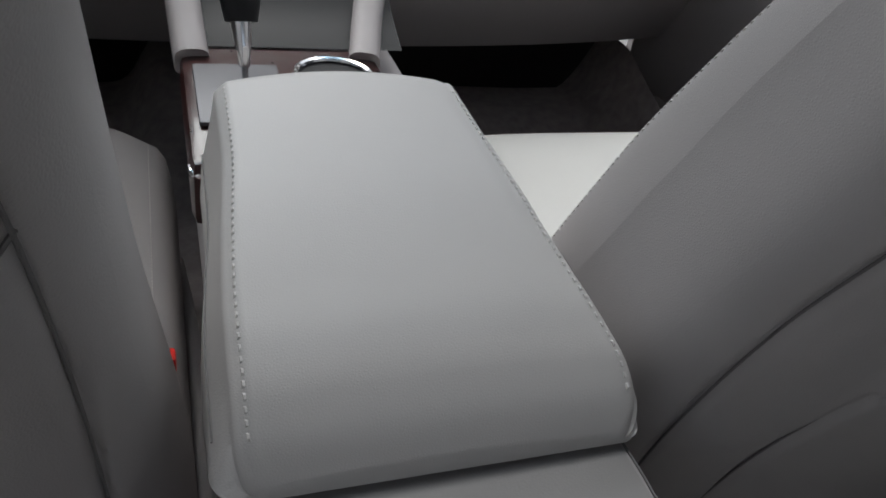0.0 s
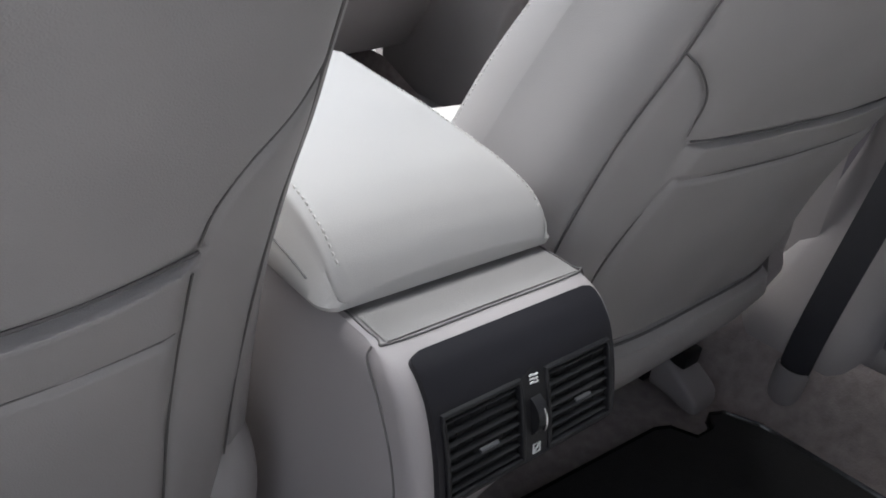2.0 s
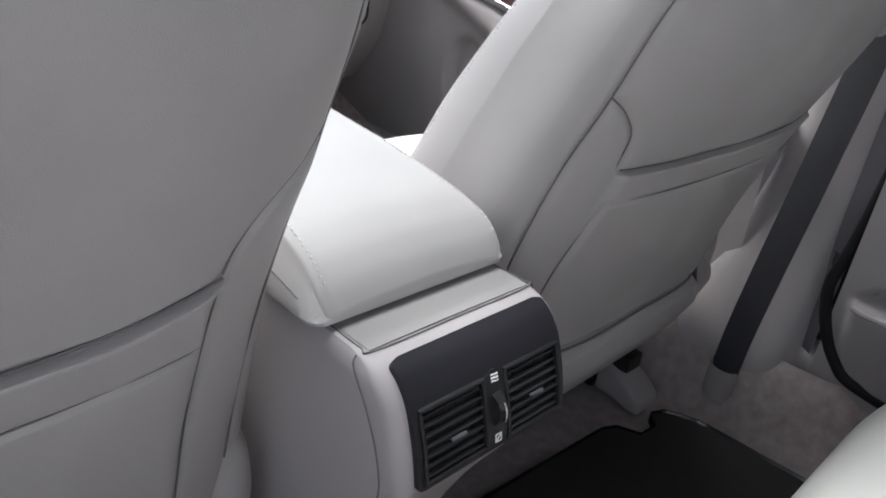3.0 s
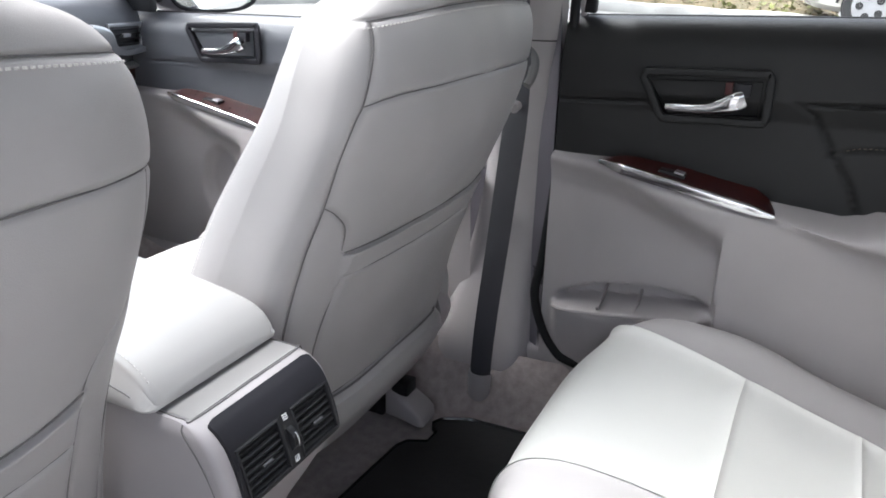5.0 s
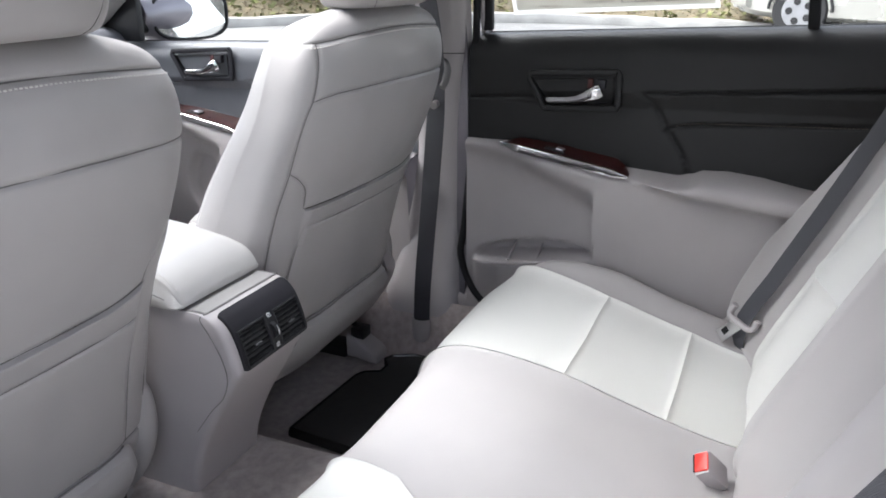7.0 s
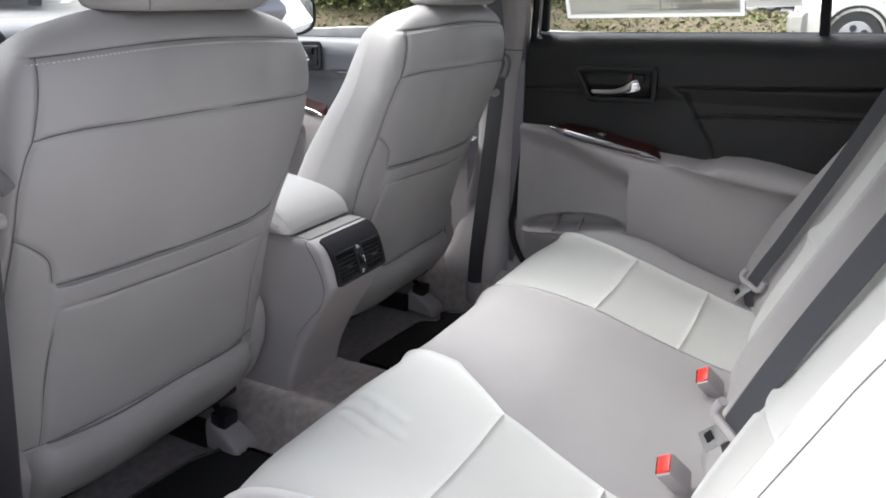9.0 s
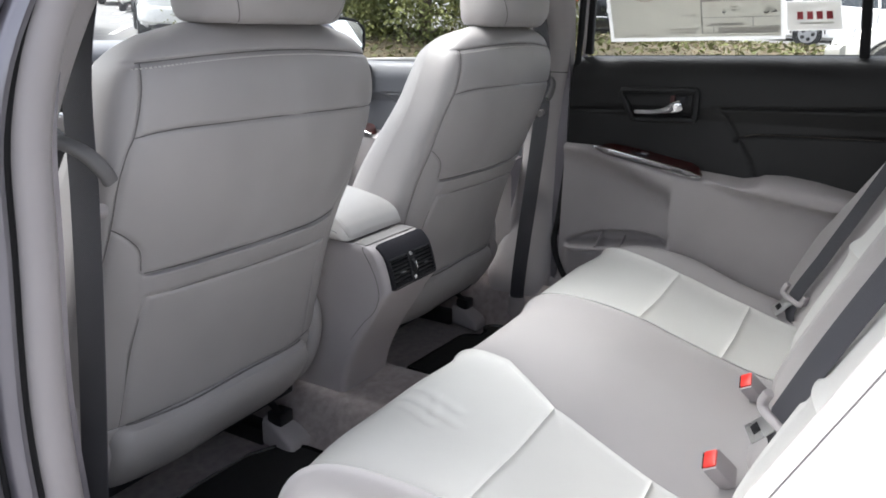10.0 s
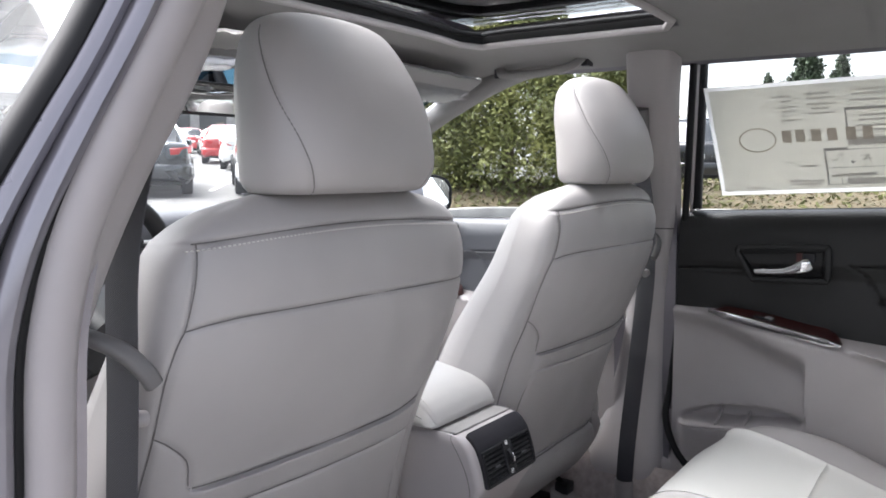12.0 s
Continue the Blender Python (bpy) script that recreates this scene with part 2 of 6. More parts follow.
def puffed(fn, x0, x1, s0, s1, nu=24, nv=40, puff=0.006, rim=0.016, sunk=0.003, normal=None):
    """A cushion panel over fn(x, s) between the edges x0(s) and x1(s); its rim dips into the seams."""
    s = np.linspace(s0, s1, nv)[:, None]
    u = 0.5 - 0.5 * np.cos(np.linspace(0, math.pi, nu))[None, :]
    u = 0.5 * u + 0.5 * np.linspace(0, 1, nu)[None, :]
    xs = x0(s) * (1 - u) + x1(s) * u
    p = fn(xs, s + 0 * u)
    du, dv = np.gradient(p, axis=1), np.gradient(p, axis=0)
    nr = np.cross(du, dv)
    nr /= np.linalg.norm(nr, axis=-1, keepdims=True) + 1e-12
    wide = np.linalg.norm(p[:, -1] - p[:, 0], axis=-1)[:, None]
    acc = np.cumsum(np.r_[0, np.linalg.norm(np.diff(p[:, nu // 2], axis=0), axis=1)])[:, None]
    edge = np.minimum(np.minimum(u, 1 - u) * wide, np.minimum(acc, acc[-1] - acc) + 0 * u)
    lift = puff * (1 - np.exp(-(edge / rim) ** 1.0)) - sunk * np.exp(-(edge / 0.0025) ** 2)
    return grid(p + nr * lift[..., None])


# ---- cabin shell ----
def shell(name, geometry, mat, label, smooth=True, bevel=0.0, category="car interior"):
    return tagged(part(name, geometry, mat, None, label, smooth, bevel), category=category, kind="structure")


# carpeted floor with its tunnel
def floor_z(x, y):
    w = np.abs(x)
    z = 0.315 + 0.095 / (1 + np.exp((w - 0.135) / 0.012))
    z = z + 0.06 / (1 + np.exp((y + 0.02) / 0.03)) * 0.5
    z = z + 0.12 * np.clip((w - 0.62) / 0.07, 0, 1) ** 1.5
    return z + 0.10 * np.clip((y - 0.85) / 0.3, 0, 1)


gx, gy = np.meshgrid(np.linspace(-0.69, 0.69, 120), np.linspace(-0.95, 1.25, 90))
lump = 0.002 * np.sin(21 * gx + 5 * gy) * np.sin(17 * gy)
shell("floor", grid(np.stack([gx, gy, floor_z(gx, gy) + lump], -1)), CARPET, "beige grey carpeted car floor with centre tunnel", category="floor")
shell("floor_pan", box(-0.80, 0.80, -1.0, 1.3, 0.20, 0.30), BLACK, "black metal floor pan below the carpet", category="floor")

# headliner with the sunroof opening
SUN_X, SUN_Y0, SUN_Y1 = 0.41, -0.02, 0.445


def liner_z(x, y):
    return 1.414 - 0.048 * (np.abs(x) / 0.62) ** 4 - 0.05 * np.clip((y - 0.35) / 0.35, 0, 1) ** 2 - 0.05 * np.clip((-0.45 - y) / 0.5, 0, 1) ** 2


xs = np.unique(np.r_[np.linspace(-0.62, 0.62, 50), -SUN_X, SUN_X])
ys = np.unique(np.r_[np.linspace(-0.98, 0.70, 60), SUN_Y0, SUN_Y1])
gx, gy = np.meshgrid(xs, ys)
v, f = grid(np.stack([gx, gy, liner_z(gx, gy)], -1), flip=True)
cx = v[np.array(f)].mean(axis=1)
keep = [q for q, c in zip(f, cx) if not (abs(c[0]) < SUN_X and SUN_Y0 < c[1] < SUN_Y1)]
shell("ceiling", (v, keep), HEADLINER, "grey fabric headliner with a sunroof opening", category="ceiling")
gz = liner_z(gx, gy) + 0.045 - 0.05 * (np.abs(gx) / 0.62) ** 6
v, f = grid(np.stack([gx * 1.04, gy, gz], -1))
keep = [q for q, c in zip(f, cx) if not (abs(c[0]) < SUN_X and SUN_Y0 < c[1] < SUN_Y1)]
shell("roof", (v, keep), PAINT, "dark grey metallic car roof panel", category="roof")
sunroof = thing("sunroof", "tinted glass sunroof with a black frame", "sunroof")
loop = [(sx, sy) for sx, sy in ((-SUN_X, SUN_Y0), (SUN_X, SUN_Y0), (SUN_X, SUN_Y1), (-SUN_X, SUN_Y1))]
rim = []
for k in range(4):
    (ax, ay), (bx, by) = loop[k], loop[(k + 1) % 4]
    for t in np.linspace(0.06, 0.94, 12):
        rim.append((ax + (bx - ax) * t, ay + (by - ay) * t))
top = [(x, y, float(liner_z(x, y)) + 0.032) for x, y in rim]
low = [(x * 1.0, y, float(liner_z(x, y)) - 0.002) for x, y in rim]
part("well", grid([low, top], wrap=True), RUBBER, sunroof, "black sunroof well")
part("trim_ring", sweep(low, slab(0.016, 0.012, 0.005), closed=True), PLASTIC, sunroof, "grey trim ring")
part("rail", sweep([(x * 0.972, y * 0.98 + 0.004, z - 0.010) for x, y, z in top], slab(0.016, 0.008, 0.003), closed=True), RUBBER, sunroof, "black sliding rail")
pane = part("pane", box(-SUN_X - 0.005, SUN_X + 0.005, SUN_Y0, SUN_Y1, 1.448, 1.452), TINTED, sunroof, "tinted glass pane", smooth=False)
pane.visible_shadow = False
sunroof["kind"] = "structure"

# side walls: rails, pillars and sills, on both sides
def pillar(path, prof, mat, name, label, scale=None, up=(0, 1, 0), n=30):
    return shell(name, sweep(smooth_line(path, n), prof, up=up, scale=scale), mat, label, category="pillar")


for sx in (1, -1):
    side = "right" if sx > 0 else "left"
    P = lambda pts: [(sx * x, y, z) for x, y, z in pts]
    # roof rail
    pillar(P([(0.605, -0.95, 1.32), (0.615, -0.55, 1.385), (0.615, -0.1, 1.402), (0.612, 0.25, 1.395), (0.612, 0.45, 1.370), (0.635, 0.68, 1.285), (0.675, 0.90, 1.175), (0.725, 1.12, 1.045), (0.74, 1.2, 1.0)]),
           slab(0.055, 0.05, 0.02), HEADLINER, "trim_rail", "grey fabric roof rail and windscreen pillar trim", up=(0, 0, 1), n=50)
    pillar(P([(0.66, -0.95, 1.335), (0.668, -0.55, 1.412), (0.668, -0.1, 1.430), (0.665, 0.25, 1.424), (0.668, 0.45, 1.40), (0.69, 0.70, 1.31), (0.735, 0.92, 1.195), (0.79, 1.14, 1.06), (0.81, 1.25, 1.0)]),
           slab(0.05, 0.05, 0.018), PAINT, "body_rail", "dark grey metallic body rail over the doors", up=(0, 0, 1), n=50)
    # door sill
    shell("sill", sweep(smooth_line(P([(0.738, 1.1, 0.43), (0.738, 0.5, 0.43), (0.738, 0.2, 0.43), (0.737, 0.03, 0.43), (0.735, -0.1, 0.435), (0.73, -0.45, 0.45), (0.73, -0.7, 0.52)]), 30), slab(0.07, 0.075, 0.02)),
          PLASTIC, "grey plastic door sill trim")
    shell("body_sill", sweep(P([(0.745, 1.2, 0.36), (0.745, 0.0, 0.36), (0.745, -0.9, 0.37)]), slab(0.10, 0.13, 0.03)), PAINT, "dark grey metallic body sill")
    # rear quarter and parcel shelf close the cabin behind the door
    shell("quarter_trim", sweep(P([(0.665, -0.83, 0.5), (0.68, -0.87, 0.8), (0.68, -0.93, 1.05), (0.60, -1.0, 1.30)]), slab(0.10, 0.22, 0.03), up=(0, 1, 0)), PLASTIC, "grey rear quarter trim")

B_X = curve([(0.36, 0.676), (0.42, 0.682), (0.50, 0.702), (0.60, 0.720), (0.72, 0.728), (0.91, 0.712), (1.013, 0.690), (1.122, 0.645), (1.225, 0.590), (1.30, 0.562), (1.40, 0.545)])
for sx in (1, -1):
    rows = []
    for z in np.linspace(0.36, 1.385, 60):
        x = float(B_X(z))
        y0, y1 = 0.088 - 0.043 * np.clip((z - 0.95) / 0.4, 0, 1), 0.205 + 0.07 * np.clip((0.80 - z) / 0.35, 0, 1) ** 1.5 - 0.055 * np.clip((z - 1.0) / 0.2, 0, 1)
        sec = [(x + 0.05, y0 - 0.004), (x + 0.018, y0), (x + 0.006, y0 + 0.008), (x, y0 + 0.022)] + [(x - 0.004, y) for y in np.linspace(y0 + 0.04, y1 - 0.03, 5)] + \
              [(x + 0.001, y1 - 0.012), (x + 0.012, y1 - 0.002), (x + 0.05, y1)]
        rows.append([(sx * a, b, z) for a, b in sec])
    trim = shell("pillar_trim", grid(rows, wrap=True, cap=True, flip=sx > 0), PLASTIC, "grey plastic centre pillar trim", category="pillar")
    # the joint between upper and lower trim
    k = int(np.argmin(np.abs(np.linspace(0.36, 1.38, 60) - 1.008)))
    part("joint", sweep(rows[k][1:-1], ring(0.0011, 6), up=(0, 0, 1)), BLACK, trim)

# left door aperture: seal, painted flange and the edge of the closed front door
zs = np.linspace(0.40, 1.37, 44)
AP_X = curve([(0.40, 0.740), (0.60, 0.757), (0.72, 0.762), (0.90, 0.753), (1.013, 0.746), (1.084, 0.730), (1.168, 0.692), (1.275, 0.636), (1.37, 0.590)])
bands = (("seal", 0.0, 0.060, 0.021, PLASTIC_WARM, "grey velour door seal", 0.8), ("seal_lip", 0.025, 0.060, 0.006, RUBBER, "black rubber seal lip", 1.0),
         ("flange", 0.038, 0.064, 0.012, PAINT, "dark grey metallic pillar flange", 1.5), ("flange_groove", 0.053, 0.068, 0.006, RUBBER, "black gap beside the flange", 1.0),
         ("door_edge", 0.066, 0.074, 0.012, PAINT, "dark grey metallic front door edge", 1.6), ("outer_trim", 0.083, 0.078, 0.011, RUBBER, "black outer window trim", 1.5))
for sx in (-1, 1):
    for name, dx, y, r, mat, label, sq in (bands if sx < 0 else ()):
        path = [(sx * (float(AP_X(z)) + dx * (1 - 0.28 * min(1, max(0, (z - 1.02) / 0.2)))), y - 0.02 * max(0, (z - 1.0)) * 2 + 0.012 * math.cos((z - 0.85) * 2.2) - 0.012, z) for z in zs]
        shell(name, sweep(path, ring(r, 12, sq), up=(0, 1, 0)), mat, label, category="door frame")
    shell("pillar_core", grid([[(sx * (float(AP_X(z)) - 0.04), 0.075, z), (sx * (float(AP_X(z)) + 0.045), 0.095, z), (sx * (float(AP_X(z)) + 0.045), 0.19 - 0.05 * min(1, max(0, (z - 1.0) / 0.2)), z), (sx * (float(AP_X(z)) - 0.01), 0.19 - 0.05 * min(1, max(0, (z - 1.0) / 0.2)), z)] for z in zs],
          wrap=True, cap=True), PAINT, "dark grey metallic centre pillar", category="pillar")

# side glass of the closed front door on the open side
rows = []
for y in np.linspace(0.085, 1.02, 30):
    top = float(np.interp(y, [0.08, 0.30, 0.45, 0.70, 0.92, 1.03], [1.372, 1.372, 1.36, 1.285, 1.165, 1.10]))
    rows.append([(-float(AP_X(min(z, 1.37))) - 0.060 - 0.05 * max(0.0, y - 0.45), y, z) for z in np.linspace(0.96, top, 14)])
side = shell("window_front", facing(grid(rows), (-2, 0.5, 1.2)), glass_material("side_tint", (0.70, 0.76, 0.74)), "green tinted front door glass", category="window")
side.visible_shadow = False

# windscreen and rear screen surrounds
shell("header_trim", sweep(smooth_line([(-0.62, 0.60, 1.325), (-0.3, 0.69, 1.352), (0, 0.71, 1.358), (0.3, 0.69, 1.352), (0.62, 0.60, 1.325)], 24), slab(0.06, 0.035, 0.015)), HEADLINER, "grey fabric windscreen header")
rows = []
for t in np.linspace(0, 1, 12):
    hw = 0.62 + 0.12 * t
    rows.append([(hw * u, 0.72 + 0.75 * t - 0.10 * u * u, 1.375 - 0.36 * t) for u in np.linspace(-1, 1, 20)])
screen = shell("windscreen", facing(grid(rows), (0, 0, 1)), GLASS, "clear laminated windscreen", category="window")
screen.visible_shadow = False
BAND = glass_material("blue_shade_band", (0.04, 0.11, 0.17))
band = part("shade_band", facing(grid(np.array(rows[:3]) - np.array([0, 0.006, 0.006])), (0, 0, 1)), BAND, screen, "blue tinted shade band")
band.visible_shadow = False
# Unseen rear end, added to close the cabin and limit light from behind.
shell("parcel_shelf", box(-0.66, 0.66, -1.35, -0.80, 1.05, 1.10), CARPET, "grey carpeted parcel shelf", bevel=0.01)
shell("bulkhead", box(-0.70, 0.70, -0.98, -0.90, 0.25, 1.08), BLACK, "black bulkhead behind the rear seat", bevel=0.005)
rows = [[(x, -0.98 - 0.42 * t, 1.34 - 0.24 * t) for x in np.linspace(-0.6, 0.6, 8)] for t in np.linspace(0, 1, 6)]
shell("rear_window", facing(grid(rows), (0, 0, 1)), glass_material("rear_tint", (0.74, 0.78, 0.77)), "green tinted rear window", category="window")
# Unseen panels added to stop light leaking past the dashboard ends.
for sx in (1, -1):
    shell("leak_panel", box(*sorted((sx * 0.80, sx * 0.86)), 0.99, 1.33, 0.25, 0.95), PLASTIC, "grey unseen panel added to stop light beside the footwell", bevel=0.01)
# Added dark panel that blocks light leaking between pillar and door trim.
shell("door_leak_filler", box(0.738, 0.752, -0.95, 0.20, 0.34, 1.03), RUBBER, "black filler panel added to block light behind the door trim", bevel=0.003)
shell("front_bulkhead", box(-0.72, 0.72, 1.26, 1.34, 0.25, 1.0), BLACK, "black bulkhead in front of the footwells", bevel=0.005)


# ---- doors ----
def door(dx, dy, sx, rear):
    """A closed door with its trim, armrest, handle and window. Shapes are laid out for the rear door; dx, dy move them."""
    name = "rear_door" if rear else "front_door"
    d = thing(name, ("rear" if rear else "front") + " car door with black upper trim, grey lower trim and wood strip", "car door", "car doors")
    y_front, y_back = (0.066 if rear else 0.27), (-0.98 if rear else -0.74)
    belt_z = (lambda y: 1.046 - 0.05 * y) if rear else (lambda y: 0.990 - 0.03 * y)
    T = lambda p: np.stack([sx * (p[..., 0] + dx), p[..., 1] + dy, p[..., 2]], -1)
    Q = lambda pts: [(sx * (x + dx), y + dy, z) for x, y, z in pts]
    arm_top = lambda y: np.interp(-y, [-0.06, 0.03, 0.27, 0.37, 0.40, 0.415, 0.463, 0.524, 0.595, 0.9], [0.829, 0.827, 0.790, 0.783, 0.789, 0.797, 0.800, 0.794, 0.781, 0.74])
    low = lambda y: np.interp(-y, [-0.06, 0.05, 0.216, 0.23, 0.9], [0.815, 0.795, 0.729, 0.45, 0.40])
    reach = lambda y: np.interp(-y, [-0.06, 0.0, 0.05, 0.25, 0.40, 0.9], [0.700, 0.668, 0.648, 0.640, 0.612, 0.612])
    sig = lambda v: 1 / (1 + np.exp(-np.clip(v, -30, 30)))
    ys = np.linspace(y_front, y_back, 190)
    zs = np.r_[np.linspace(0.40, 0.70, 60), np.linspace(0.703, 0.845, 64)]
    Y, Z = np.meshgrid(ys, zs)
    deep = 0.694 + 0.006 * np.sin(6 * Z)
    pad_z = np.interp(-Y, [0.0, 0.229, 0.30, 0.41, 0.53, 0.95], [0.80, 0.790, 0.783, 0.764, 0.750, 0.72])
    pad_on = np.clip((-Y - 0.225) / 0.10, 0, 1) * sig((Z - pad_z) / 0.004)
    X_mass = 0.642 + 0.02 * np.clip((Y + 0.12) / 0.12, 0, 1) + 0.030 * np.clip((0.76 - Z) / 0.32, 0, 1) - 0.034 * pad_on
    inside = sig((Z - low(Y)) / 0.010)
    X = deep * (1 - inside) + X_mass * inside
    roll = np.clip((Z - (arm_top(Y) - 0.022)) / 0.022, 0, 1)
    X = X + 0.010 * roll ** 2
    X = X + (0.722 - X) * sig((Z - arm_top(Y) - 0.002) / 0.0022)
    pad = [(-0.229, 0.79), (-0.30, 0.783), (-0.41, 0.764), (-0.53, 0.750), (-0.95, 0.72)]
    dd = seg_dist(Y, Z, pad)
    X = X + 0.004 * np.exp(-(dd / 0.003) ** 2)
    X = X + 0.003 * np.exp(-(seg_dist(Y, Z, [(-0.229, 0.79), (-0.226, 0.808)]) / 0.003) ** 2)
    pz = np.interp(-Y, [-0.08, -0.04, 0.22], [0.560, 0.566, 0.60])
    shelf = sig((pz - Z) / 0.0025) * sig((Y + 0.21) / 0.006) * sig((0.045 - Y) / 0.003) * rear
    X = X * (1 - shelf) + (0.655 + 0.03 * np.clip((0.56 - Z) / 0.15, 0, 1) + 0.02 * np.clip((Y + 0.02) / 0.07, 0, 1)) * shelf
    if rear:
        arch = np.hypot((Y + 0.085) / 0.124, (Z - pz) / 0.036)
        X = X + 0.034 * sig((1 - arch) / 0.03) * (1 - shelf)
    else:
        X = X + 0.024 * sig((1 - np.hypot((Y + 0.125) / 0.046, (Z - 0.64) / 0.076)) / 0.06)
    part("lower_trim", grid(T(np.stack([X, Y, Z], -1)), flip=sx < 0), PLASTIC, d, "grey moulded lower trim with armrest and pocket")
    for yy in (-0.04, -0.10) if rear else ():
        part("pocket_rib", sweep(Q([(0.726, yy, 0.600), (0.700, yy, 0.588), (0.668, yy, 0.574)]), slab(0.005, 0.010, 0.002)), PLASTIC, d)
    if rear:
        part("pocket_lip", sweep(smooth_line(Q([(0.672, 0.040, 0.5615), (0.6565, 0.015, 0.5655), (0.6535, -0.04, 0.5725), (0.653, -0.12, 0.5845), (0.6535, -0.205, 0.5965)]), 24), ring(0.0042, 8)), PLASTIC, d)
    # upper trim
    zs = np.linspace(0.755, 1.062, 104)
    Y, Z = np.meshgrid(ys, zs)
    belt = belt_z(Y)
    X = 0.694 + 0.044 * (1 - np.sqrt(1 - np.clip((Z - 0.998) / 0.064, 0, 0.9995) ** 2))
    X = X + 0.012 * np.clip((0.945 - Z) / 0.03, 0, 1) * sig((-Y - 0.02) / 0.03)
    for ln, dp in (([(-0.30, 0.945), (-0.6, 0.957), (-1.0, 0.975)], 0.005), ([(0.06, 0.925), (-0.07, 0.930)], 0.003), ([(-0.285, 0.946), (-0.31, 0.93), (-0.345, 0.875), (-0.375, 0.83), (-0.392, 0.79)], 0.005),
                   ([(-0.338, 0.873), (-0.36, 0.882), (-0.40, 0.888), (-0.6, 0.897), (-1.0, 0.91)], 0.004)):
        X = X + dp * np.exp(-(seg_dist(Y, Z, ln) / 0.003) ** 2)
    part("upper_trim", grid(T(np.stack([X, Y, 0.790 + (Z - 0.790) * (belt - 0.790) / (1.062 - 0.790)], -1)), flip=sx < 0), VINYL if rear else DASH, d, ("black grained vinyl" if rear else "dark grey soft plastic") + " upper trim")
    seam = smooth_line([(0.7, -0.36, 0.886), (0.7, -0.40, 0.893), (0.7, -0.6, 0.902), (0.7, -0.95 if rear else -0.70, 0.915 if rear else 0.905)], 60)
    st = part("stitching", stitches(np.array(Q(seam)) - np.array([sx * -0.0025 + sx * 0.003, 0, 0]), np.tile([-sx, 0, 0], (60, 1)), 0.004, 0.003), material("tan_thread_" + name, (0.16, 0.13, 0.10), 0.8), d, "tan thread stitching")
    st["kind"] = "stuff"
    # wood strip and its chrome edge on the armrest
    wood = []
    for t in np.linspace(0, 1, 26):
        y = -0.022 - 0.262 * t
        e = float(arm_top(y))
        x0 = float(reach(y)) + 0.006
        wide = 0.062 * math.sin(math.pi * min(1, 0.12 + t * 1.2) * 0.5) * (1 if t < 0.85 else 1 - 0.6 * (t - 0.85) / 0.15)
        g = math.sin(math.pi * min(1, 0.02 + t * 6) * 0.5) * (1 if t < 0.9 else math.sqrt(max(0.0, 1 - ((t - 0.9) / 0.1) ** 2)))
        wood.append([(x0 + 0.0, y, e + 0.002), (x0 + 0.002, y, e + 0.002 + 0.006 * g), (x0 + wide * 0.6, y, e + 0.002 + 0.010 * g), (x0 + wide, y, e + 0.002 + 0.017 * g), (x0 + wide + 0.006, y, e + 0.002 + 0.012 * g), (x0 + wide, y, e - 0.004)])
    part("wood_strip", grid(T(np.array(wood)), wrap=True, cap=True, flip=sx < 0), WOOD, d, "red lacquered wood strip with window switch")
    cp = [(float(reach(y)) + 0.002, y, float(arm_top(y)) + 0.003) for y in np.linspace(-0.018, -0.286, 30)]
    part("chrome_edge", sweep(Q(cp), slab(0.010, 0.0165, 0.004), scale=[min(1, 0.35 + 0.16 * k, 0.35 + 0.2 * (29 - k)) for k in range(30)]), CHROME, d, "chrome edge of the wood strip")
    sw = float(arm_top(-0.13))
    part("window_switch", sweep(Q([(float(reach(-0.12)) + 0.034, -0.110, sw + 0.0135), (float(reach(-0.15)) + 0.034, -0.150, sw + 0.0085)]), slab(0.020, 0.008, 0.002)), BLACK, d)
    part("switch_tip", sweep(Q([(float(reach(-0.12)) + 0.033, -0.134, sw + 0.0155), (float(reach(-0.15)) + 0.033, -0.148, sw + 0.0130)]), slab(0.016, 0.004, 0.001)), SATIN, d)
    # pull handle
    hb = [(-0.070, 0.972), (-0.15, 0.977), (-0.236, 0.982), (-0.243, 0.980), (-0.246, 0.974), (-0.247, 0.945), (-0.247, 0.922), (-0.245, 0.915), (-0.239, 0.912), (-0.17, 0.909), (-0.108, 0.905), (-0.100, 0.907), (-0.095, 0.912), (-0.080, 0.94), (-0.066, 0.963)]
    bez = part("handle_bezel", sweep(Q([(0.688, y, z) for y, z in smooth_line(hb, 80)]), slab(0.012, 0.009, 0.003), up=(sx, 0, 0), closed=True), VINYL if rear else SLATE, d, "black handle bezel")
    cup = [(-0.074, 0.960), (-0.236, 0.971), (-0.236, 0.921), (-0.108, 0.914)]
    part("handle_cup", join(grid(T(np.array([[(0.6865, y, z) for y, z in cup], [(0.700, y, z) for y, z in cup]])), wrap=True), (T(np.array([[(0.6995, y, z) for y, z in cup]])).reshape(-1, 3), [(0, 1, 2, 3)])), RUBBER, bez)
    lever = smooth_line([(0.683, -0.105, 0.923), (0.680, -0.135, 0.924), (0.676, -0.165, 0.928), (0.674, -0.195, 0.938), (0.678, -0.215, 0.947)], 24)
    part("handle", sweep(Q(lever), slab(0.010, 0.016, 0.004), scale=[0.6, 0.7, 0.75] + [0.8] * 8 + [0.85, 0.9, 1.0, 1.1, 1.2, 1.35, 1.5, 1.6, 1.7, 1.75, 1.75, 1.7, 1.5]), CHROME, d, "chrome door pull handle")
